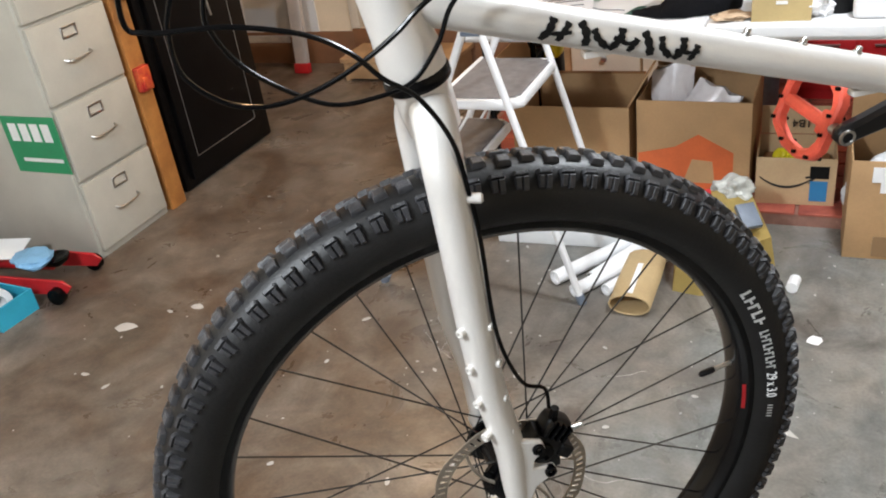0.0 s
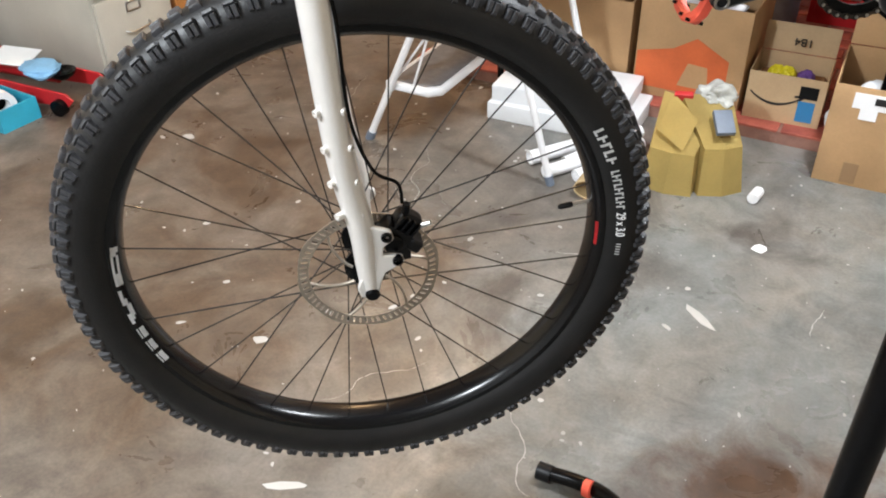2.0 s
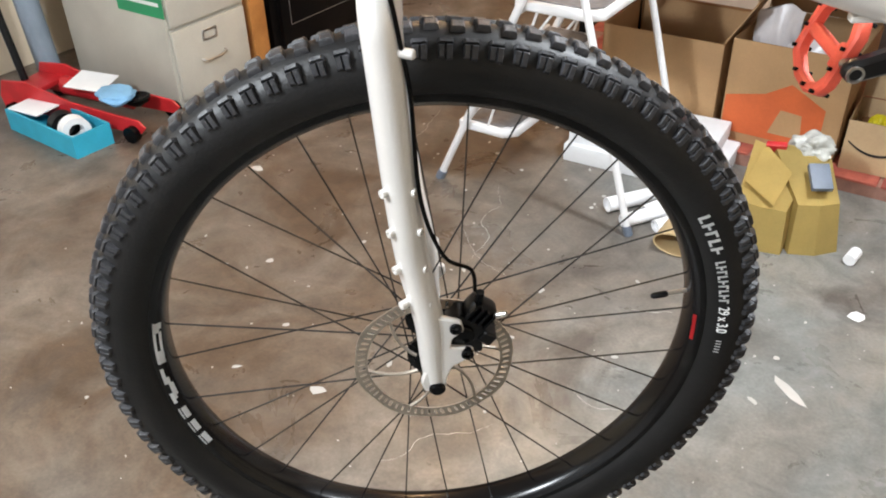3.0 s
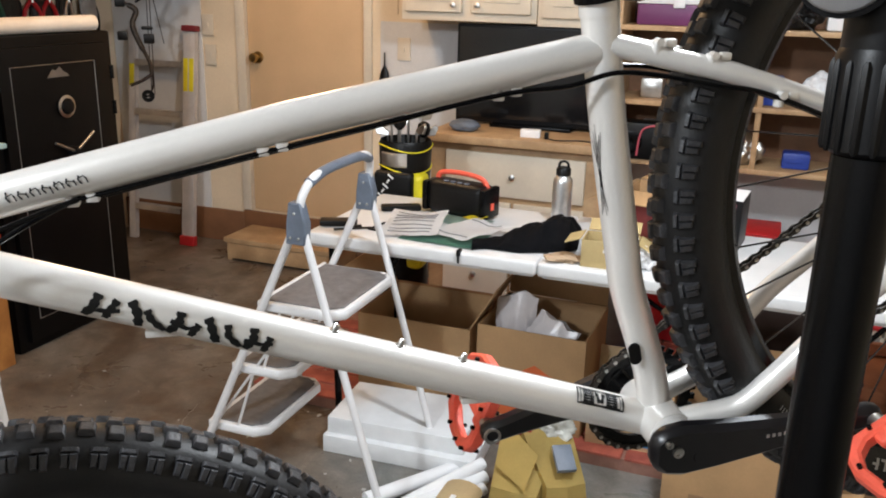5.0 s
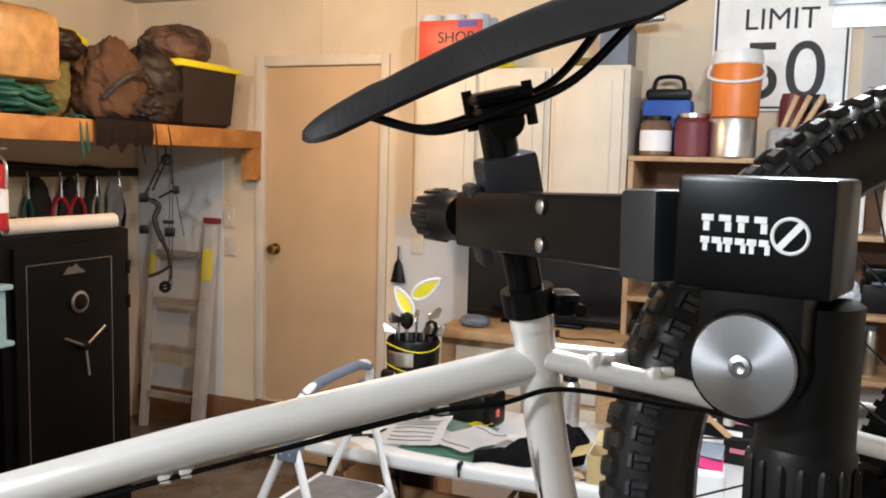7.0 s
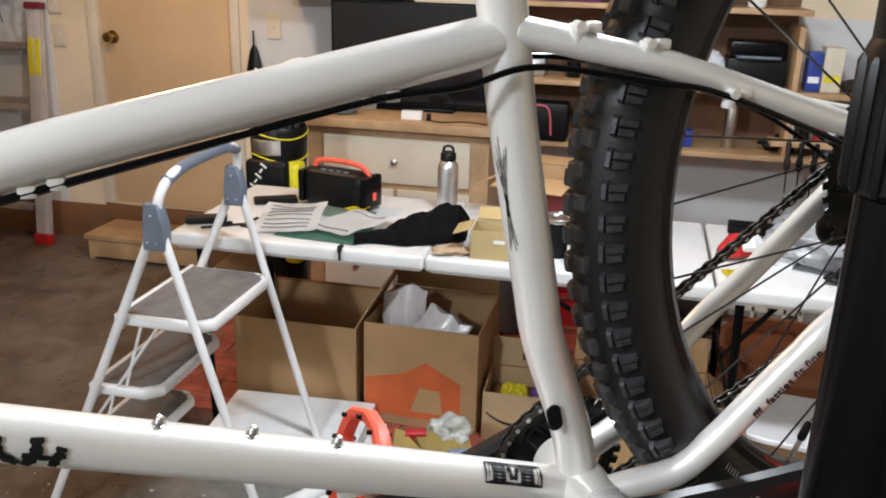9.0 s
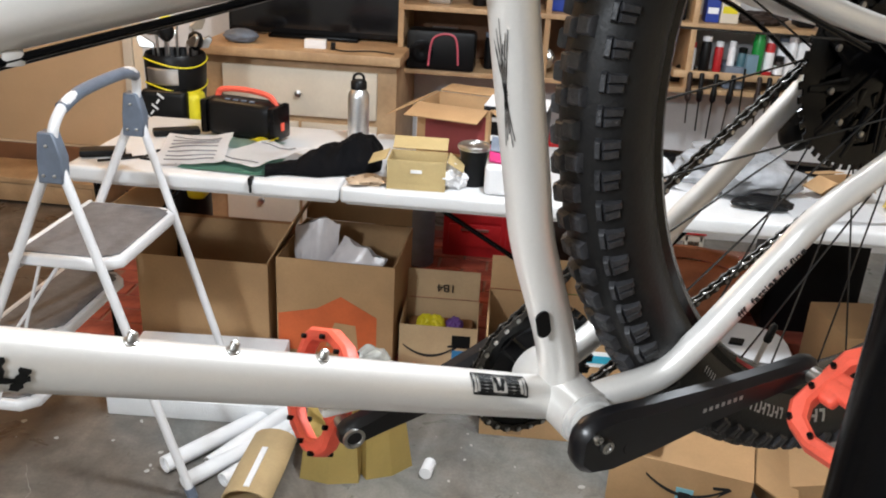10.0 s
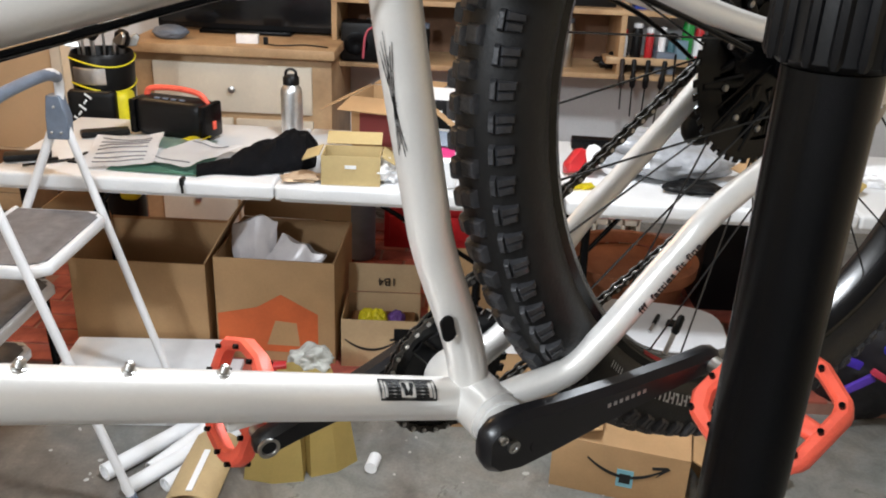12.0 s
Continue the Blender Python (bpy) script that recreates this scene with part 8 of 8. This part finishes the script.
solid("grey_carton", "dark grey carton on a wall cabinet", "box", bm, GREYP, Matrix.Translation((-0.38, 4.56, ctop + 0.003)))
bm = B()
add_tube(bm, [V(-0.06, 0, 0.02), V(0.16, -0.02, 0.035)], 0.02, 12)
solid("metal_tube", "short grey metal tube lying on a carton", "tube", bm, ALU, Matrix.Translation((-0.33, 4.54, ctop + 0.185)))

# open shelving
su = thing("shelf_unit", "light wooden open shelving unit against the back wall", "shelving", Matrix.Translation((-0.28, 4.40, 0)))
for x in (0.012, 0.64, 1.25, 1.95):
    box_part("upright", (x, 0.17, 1.25 if x < 1 else 1.07), (0.024, 0.34, 0.90 if x < 1 else 0.54), OAK, su, 0.002)
for z, w in ((0.80, 1.96), (1.07, 1.96), (1.395, 1.28), (1.70, 1.28)):
    box_part("shelf_board", (w / 2, 0.17, z), (w, 0.35, 0.022), OAK, su, 0.002)
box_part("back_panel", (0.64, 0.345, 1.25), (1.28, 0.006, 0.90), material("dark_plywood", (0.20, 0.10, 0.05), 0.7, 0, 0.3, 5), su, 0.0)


def jar(x, y, z, r, h, body, cap, label, cat="jar", band=None):
    j = thing("jar" if cat == "jar" else "can", label, cat, Matrix.Translation((x, y, z)), group="jars and cans on the shelves")
    bm = B()
    add_lathe(bm, [(r * 0.9, 0), (r, 0.006), (r, h * 0.88), (r * 0.86, h * 0.96), (r * 0.82, h)], None, 22)
    part("jar_body", bm, body, j)
    if cap:
        bm = B()
        add_lathe(bm, [(r * 0.88, h), (r * 0.92, h + 0.002), (r * 0.92, h + 0.02), (r * 0.4, h + 0.023)], None, 20)
        part("jar_lid", bm, cap, j)
    if band:
        bm = B()
        add_lathe(bm, [(r * 1.002, h * 0.15), (r * 1.012, h * 0.15), (r * 1.012, h * 0.72), (r * 1.002, h * 0.72)], None, 22, True)
        part("paper_label", bm, band, j)


TOP = 1.711
MAROON = material("maroon_label", (0.16, 0.03, 0.04), 0.5)
jar(-0.18, 4.50, TOP, 0.07, 0.16, material("amber_jar", (0.18, 0.11, 0.07), 0.2), BLACKP, "dark jar with a white label on a shelf", "jar", PAPER)
jar(-0.02, 4.50, TOP, 0.078, 0.17, MAROON, STEEL, "maroon paint can on a shelf", "can", MAROON)
jar(0.38, 4.56, TOP, 0.05, 0.28, MAROON, None, "tall maroon spray can on a shelf", "can")
jar(0.47, 4.62, TOP, 0.05, 0.28, BLACKP, None, "tall dark can on a shelf", "can", MAROON)
jar(0.56, 4.60, TOP, 0.06, 0.22, MAROON, STEEL, "maroon and white can on a shelf", "can", PAPER)
jar(0.36, 4.46, TOP, 0.07, 0.13, material("grey_can", (0.35, 0.34, 0.36), 0.4), None, "grey open paint can on a shelf", "can")
for k in range(3):
    bm = B()
    add_tube(bm, [V(0, 0, 0.01), V(0.09 + 0.02 * k, 0.0, 0.26)], [0.009, 0.012], 8, flat=0.5)
    solid("stir_stick", "pale wooden paint stirring stick in a can", "stick", bm, OAK, Matrix.Translation((0.31 + 0.03 * k, 4.45, TOP + 0.004)), group="stirring sticks")
lb = thing("lunch_cooler", "blue and black soft lunch cooler on a shelf", "cooler bag", Matrix.Translation((-0.15, 4.63, TOP)))
box_part("cooler_body", (0, 0, 0.13), (0.22, 0.12, 0.26), material("blue_nylon", (0.02, 0.10, 0.42), 0.6), lb, 0.02)
box_part("cooler_top", (0, 0, 0.285), (0.20, 0.11, 0.05), BLACKP, lb, 0.02)
bm = B()
add_tube(bm, smooth_path([V(-0.07, 0, 0.30), V(-0.05, 0, 0.36), V(0.05, 0, 0.36), V(0.07, 0, 0.30)]), 0.01, 8)
part("cooler_strap", bm, BLACKP, lb)
wj = thing("water_cooler_jug", "orange and white drink cooler standing on a steel can", "drink cooler", Matrix.Translation((0.155, 4.47, TOP)))
bm = B()
add_lathe(bm, [(0.09, 0), (0.095, 0.004), (0.095, 0.16), (0.09, 0.168)], None, 28)
part("steel_can", bm, ALU, wj, "plain steel can below")
bm = B()
add_lathe(bm, [(0.088, 0.168), (0.098, 0.175), (0.104, 0.38), (0.10, 0.395)], None, 28)
part("jug_body", bm, material("orange_plastic", (0.75, 0.20, 0.03), 0.45), wj, "orange plastic body")
bm = B()
add_lathe(bm, [(0.10, 0.395), (0.106, 0.40), (0.106, 0.43), (0.098, 0.455), (0.03, 0.46)], None, 28)
part("jug_lid", bm, WHITEP, wj, "white lid")
bm = B()
add_tube(bm, smooth_path([V(-0.106, 0, 0.40), V(-0.108, -0.05, 0.34), V(0.0, -0.112, 0.315), V(0.108, -0.05, 0.34), V(0.106, 0, 0.40)]), 0.007, 8)
part("jug_bail", bm, WHITEP, wj, "white carrying bail")
sign = thing("road_sign", "white metal road sign with black lettering", "sign", Matrix.Translation((0.31, Y1 - 0.018, 1.93)))
bm = B()
add_box(bm, (0, 0, 0.305), (0.58, 0.004, 0.61), 0.0)
part("sign_plate", bm, material("sign_white", (0.88, 0.88, 0.87), 0.45), sign)
bm = B()
add_prism(bm, [(-0.28, 0.01), (0.28, 0.01), (0.28, 0.60), (-0.28, 0.60)], 0.0012, FRONT(0, -0.0022, 0), 0.0, [(-0.27, 0.02), (0.27, 0.02), (0.27, 0.59), (-0.27, 0.59)])
part("sign_border", bm, INK, sign)
lettering("sign_word", "SPEED", 0.135, FRONT(0, -0.0028, 0.545), INK, sign)
lettering("sign_word", "LIMIT", 0.135, FRONT(0, -0.0028, 0.405), INK, sign)
lettering("sign_number", "50", 0.37, FRONT(0.02, -0.0028, 0.165), INK, sign, 0.001)
bm = B()
add_box(bm, (0, 0, 0), (0.40, 0.16, 0.02), 0.003)
add_box(bm, (0, 0.06, -0.06), (0.36, 0.02, 0.10), 0.003)
sh2 = solid("wall_bracket_shelf", "small grey metal shelf on the back wall", "shelf", bm, ALU, Matrix.Translation((0.70, Y1 - 0.082, 2.40)))
bm = B()
add_box(bm, (0, 0, 0.03), (0.20, 0.10, 0.06), 0.01)
solid("mint_box", "mint green box on a small shelf", "box", bm, material("mint_plastic", (0.30, 0.62, 0.52), 0.4), Matrix.Translation((0.68, Y1 - 0.082, 2.411)))
sheet_of("wall_paper", "white printed notice pinned to the back wall", "notice", PAPER, 0.26, 0.30, Matrix.Translation((0.78, Y1 - 0.012, 2.14)) @ Matrix.Rotation(radians(90), 4, "X"), 117, 0.002, 2)
# tackle box and shelf clutter
tb = thing("tackle_box", "purple tackle box with a white lid on a shelf", "tackle box", Matrix.Translation((-0.02, 4.53, 1.407)))
box_part("box_base", (0, 0, 0.045), (0.36, 0.20, 0.09), material("purple_magenta", (0.13, 0.02, 0.10), 0.45), tb, 0.008)
box_part("box_lid", (0, 0, 0.12), (0.37, 0.21, 0.06), WHITEP, tb, 0.01, "white lid")
box_part("box_latch", (0.0, -0.109, 0.10), (0.05, 0.012, 0.05), WHITEP, tb, 0.004)
box_part("yellow_badge", (0.12, -0.1015, 0.04), (0.045, 0.004, 0.026), YEL, tb, 0.004)
DEEPBLUE = material("deep_blue_plastic", (0.02, 0.05, 0.30), 0.4)
random.seed(5)
CLUT = [BLACKP, STEEL, GREYP, PAPER, DEEPBLUE, DARKC, DARKC, CARD, WHITEP, BLACKP]
for z, n in ((0.811, 9), (1.081, 11), (1.407, 6)):
    for k in range(n):
        x = -0.20 + (1.90 if z < 1.3 else 0.95) * (k + 0.5) / n + (0.28 if z > 1.4 else 0)
        if (z > 1.4 and x > 0.95) or (z == 1.081 and 0.5 < x < 1.2):
            continue
        w, h, d = random.uniform(0.07, 0.15), random.uniform(0.07, 0.19), random.uniform(0.08, 0.2)
        mt = random.choice(CLUT)
        kind = k % 3
        if kind == 0:
            bm = B()
            add_box(bm, (0, 0, h / 2), (w, d, h), 0.012)
            add_box(bm, (0, -d / 2, h * 0.55), (w * 0.6, 0.008, h * 0.3), 0.002)
            solid("storage_case", "small plastic case standing on an open shelf", "case", bm, mt, Matrix.Translation((x, 4.53, z)), group="cases on the shelves")
        elif kind == 1:
            jar(x, 4.52, z, w * 0.32, h * 1.1, mt, random.choice(CLUT), "small bottle standing on an open shelf", "bottle", random.choice((None, PAPER, None)))
        else:
            soft_lump("heaped_tool", "dark heap of small tools on an open shelf", "tools", (x, 4.52, z), (w * 1.3, d, h * 0.8), mt, 130 + k, "heaps on the shelves", 0.5)
ca = thing("tool_case", "dark plastic tool case with a grey handle on a shelf", "case", Matrix.Translation((0.82, 4.56, 1.082)))
box_part("case_base", (0, 0, 0.06), (0.24, 0.20, 0.12), BLACKP, ca, 0.010)
box_part("case_lid", (0, 0, 0.155), (0.23, 0.19, 0.068), BLACK, ca, 0.012)
tube_part("case_handle", smooth_path([V(-0.08, -0.09, 0.125), V(-0.07, -0.125, 0.128), V(0.07, -0.125, 0.128), V(0.08, -0.09, 0.125)]), 0.007, GREYP, ca, "grey handle", 8)
soft_lump("tissue_pack", "white and pale blue soft pack on a shelf", "packet", (0.615, 4.50, 1.082), (0.16, 0.14, 0.15), material("pale_blue_film", (0.50, 0.58, 0.66), 0.4, 0, 0.4, 9, 0.1, 60, second=(0.75, 0.76, 0.78)), 181, amp=0.3)
for x, w, h, mt, what in ((1.045, 0.055, 0.16, DEEPBLUE, "tall deep blue card box on a shelf"), (1.115, 0.075, 0.18, CREAM, "tall cream card box on a shelf")):
    tall = thing("card_box", what, "box", Matrix.Translation((x, 4.50, 1.082)))
    box_part("box_body", (0, 0, h / 2), (w, 0.09, h), mt, tall, 0.002)
    box_part("box_label", (0, -0.0458, h * 0.3), (w * 0.8, 0.0014, h * 0.16), YEL if mt is CREAM else PAPER, tall, 0.0)
ra = thing("radio", "black portable radio with a pink cord on a shelf", "radio", Matrix.Translation((-0.09, 4.44, 0.811)))
box_part("radio_body", (0, 0, 0.085), (0.30, 0.12, 0.17), BLACKP, ra, 0.02)
bm = B()
add_lathe(bm, [(0.05, 0), (0.05, 0.006), (0.03, 0.01), (0.01, 0.004)], basis((-0.08, -0.06, 0.08), V(1, 0, 0), V(0, 0, 1), V(0, -1, 0)), 20)
part("radio_speaker", bm, BLACK, ra)
bm = B()
add_tube(bm, smooth_path([V(-0.05, -0.066, 0.02), V(-0.03, -0.07, 0.14), V(0.06, -0.07, 0.15), V(0.08, -0.066, 0.03)]), 0.005, 6)
part("radio_cord", bm, material("pink_cord", (0.55, 0.10, 0.14), 0.5), ra)

# bottle shelf and hanging drivers on the right
SHZ = 0.862
bs = thing("tool_strip", "narrow wooden shelf holding bottles and screwdrivers", "shelf", Matrix.Translation((0.92, 4.48, SHZ)))
box_part("strip_board", (0.55, 0.0, 0), (1.12, 0.14, 0.022), OAK, bs, 0.002)
box_part("strip_lip", (0.55, -0.075, 0.008), (1.12, 0.012, 0.03), OAK, bs, 0.002)
BGREEN = material("bright_green", (0.015, 0.26, 0.05), 0.25)
LILAC = material("lilac_plastic", (0.42, 0.40, 0.62), 0.4)
TEAL = material("dull_teal_plastic", (0.05, 0.13, 0.16), 0.4)
for x, r, h, body, cap, band in ((0.985, 0.020, 0.10, WHITEP, RED, None), (1.045, 0.022, 0.13, BLACKP, WHITEP, None), (1.10, 0.018, 0.11, RED, WHITEP, None), (1.155, 0.016, 0.115, WHITEP, WHITEP, PAPER), (1.20, 0.020, 0.09, TEAL, BLACKP, None), (1.262, 0.026, 0.165, BGREEN, BGREEN, None), (1.312, 0.020, 0.14, RED, WHITEP, PAPER), (1.357, 0.020, 0.065, DARKC, BLACKP, PAPER), (1.402, 0.021, 0.15, WHITEP, WHITEP, None), (1.492, 0.020, 0.115, LILAC, RED, None), (1.56, 0.024, 0.12, WHITEP, BLACKP, RED), (1.63, 0.022, 0.15, DEEPBLUE, WHITEP, None), (1.70, 0.024, 0.10, DARKC, WHITEP, PAPER), (1.80, 0.022, 0.13, RED, BLACKP, None)):
    jar(x, 4.47, SHZ + 0.0112, r, h, body, cap, "small plastic bottle on a narrow shelf", "bottle", band)
tin = thing("spray_tin", "flat white tin with a dark round mark on a shelf", "tin", Matrix.Translation((1.447, 4.47, SHZ + 0.0112)))
box_part("tin_body", (0, 0, 0.075), (0.045, 0.03, 0.15), WHITEP, tin, 0.006)
bm = B()
add_lathe(bm, [(0.009, 0), (0.014, 0), (0.014, 0.001), (0.009, 0.001)], basis((0.002, -0.0152, 0.07), V(1, 0, 0), V(0, 0, 1), V(0, -1, 0)), 18, True)
part("round_mark", bm, INK, tin, "dark round mark")
bx = thing("small_box", "pale blue grey card box on a narrow shelf", "box", pose(1.232, 4.43, SHZ + 0.0112, 0, 0, 8))
box_part("box_body", (0, 0, 0.045), (0.048, 0.025, 0.09), material("blue_grey_card", (0.16, 0.26, 0.33), 0.6), bx, 0.002)
random.seed(31)
for k in range(13):
    x = (0.98, 1.03, 1.09, 1.161, 1.204, 1.270, 1.311, 1.352, 1.387, 1.436, 1.52, 1.62, 1.74)[k]
    lean = random.uniform(-3, 6)
    dr = thing("screwdriver", "dark screwdriver hanging below a wooden strip", "screwdriver", pose(x, 4.39, SHZ - 0.002, 0, lean, 0), group="hanging screwdrivers")
    thin = k in (4, 8, 9)
    bm = B()
    if thin:
        add_tube(bm, [V(0, 0, 0.05), V(0, 0, -0.03)], 0.005, 8)
    else:
        add_tube(bm, [V(0, 0, 0.02), V(0, 0, 0.012), V(0, 0, -0.045), V(0, 0, -0.06), V(0, 0, -0.095), V(0, 0, -0.105)], [0.007, 0.011, 0.010, 0.014, 0.013, 0.006], 10)
    part("handle", bm, BLACKP if k % 5 else DARKC, dr)
    bm = B()
    add_tube(bm, [V(0, 0, -0.03 if thin else -0.10), V(0, 0, -0.20 - 0.03 * (k % 4))], 0.0035, 8)
    part("blade", bm, BLACK if k % 3 else CHAINM, dr)


# ---- floor: paint chips, scrapes and cracks; bricks ----
random.seed(11)
CHIP = material("pale_paint_chip", (0.50, 0.48, 0.45), 0.7)


def chip(x, y, r, st=1.0, rot=0.0):
    bm = B()
    n = 7
    pts = [(r * st * (0.7 + 0.6 * random.random()) * math.cos(2 * math.pi * k / n), r * (0.7 + 0.6 * random.random()) * math.sin(2 * math.pi * k / n)) for k in range(n)]
    add_prism(bm, pts, 0.0015, pose(x, y, 0.0, 0, 0, rot))
    return bm


solid("paper_scrap", "small torn white paper scrap on the floor", "scrap", chip(0.174, 2.39, 0.022), PAPER)
solid("paint_scrape", "pale paint scrape on concrete", "stain", chip(0.11, 2.005, 0.014, 4.2, 141), CHIP, kind="stuff")
bm = B()
for k in range(300):
    r = 0.0014 + 0.007 * random.random() ** 4
    t = chip(random.uniform(-2.2, 1.3), random.uniform(0.6, 3.0), r, random.uniform(1, 2.2), random.uniform(0, 180))
    merge(bm, t)
for x, y, r, st, rot in ((-0.862, 1.403, 0.014, 1.4, 20), (-1.79, 2.15, 0.016, 1.5, 0), (-1.975, 1.99, 0.026, 1.6, 10), (-1.10, 1.55, 0.008, 1.2, 40), (-0.52, 1.06, 0.012, 4.0, 30), (0.04, 1.93, 0.007, 2.0, 150), (-0.3, 1.9, 0.006, 2.0, 20), (-1.35, 1.75, 0.009, 1.3, 70)):
    merge(bm, chip(x, y, r, st, rot))
solid("floor_specks", "scattered pale paint specks on concrete", "specks", bm, CHIP, kind="stuff")


def crack(x, y, heading, length, wide):
    """A thin wandering pale line on the concrete."""
    bm = B()
    a, n = radians(heading), max(6, int(length / 0.012))
    prev = None
    for k in range(n + 1):
        w = wide * 0.55 * (0.35 + random.random()) * (0.15 + math.sin(math.pi * min(1, max(0, k / n))) ** 0.5)
        o = V(-math.sin(a), math.cos(a), 0) * w / 2
        row = [bm.verts.new(V(x, y, 0.0012) + o), bm.verts.new(V(x, y, 0.0012) - o)]
        if prev:
            bm.faces.new((prev[0], prev[1], row[1], row[0]))
        prev = row
        a += random.uniform(-0.45, 0.45)
        a += (radians(heading) - a) * 0.12
        x, y = x + math.cos(a) * length / n, y + math.sin(a) * length / n
    return bm


bm = B()
for x, y, hd, ln, w in ((0.385, 2.19, -85, 0.13, 0.006), (-0.20, 1.49, -32, 0.28, 0.0045), (-0.15, 1.75, 160, 0.22, 0.003), (-1.0, 2.5, -70, 0.5, 0.003), (-0.95, 2.2, -20, 0.3, 0.0025), (-1.5, 2.9, -110, 0.5, 0.0025), (0.55, 2.3, 30, 0.25, 0.003), (-0.6, 1.3, 60, 0.3, 0.0025), (-0.35, 2.1, 5, 0.12, 0.006)):
    merge(bm, crack(x, y, hd, ln, w))
solid("floor_cracks", "pale hairline cracks and scrapes in concrete", "cracks", bm, CHIP, kind="stuff")

bm = B()
add_box(bm, (0, 0, 0), (0.196, 0.094, 0.012), 0.003, seg=1)
brick_me = mesh_of("brick", bm, BRICKM)
cols, rows = 15, 13
for j in range(rows):
    for i in range(cols + 1):
        x = HX0 + 0.10 + 0.2073 * i - (0.1036 if j % 2 else 0)
        y = HY0 + 0.05 + 0.1065 * j
        if HX0 + 0.09 < x < HX1 - 0.09 and y < HY1:
            share("brick", brick_me, hearth, Matrix.Translation((x, y, HZ - 0.0055 + random.uniform(-0.001, 0.001))) @ Matrix.Rotation(random.uniform(-0.01, 0.01), 4, "Z"))
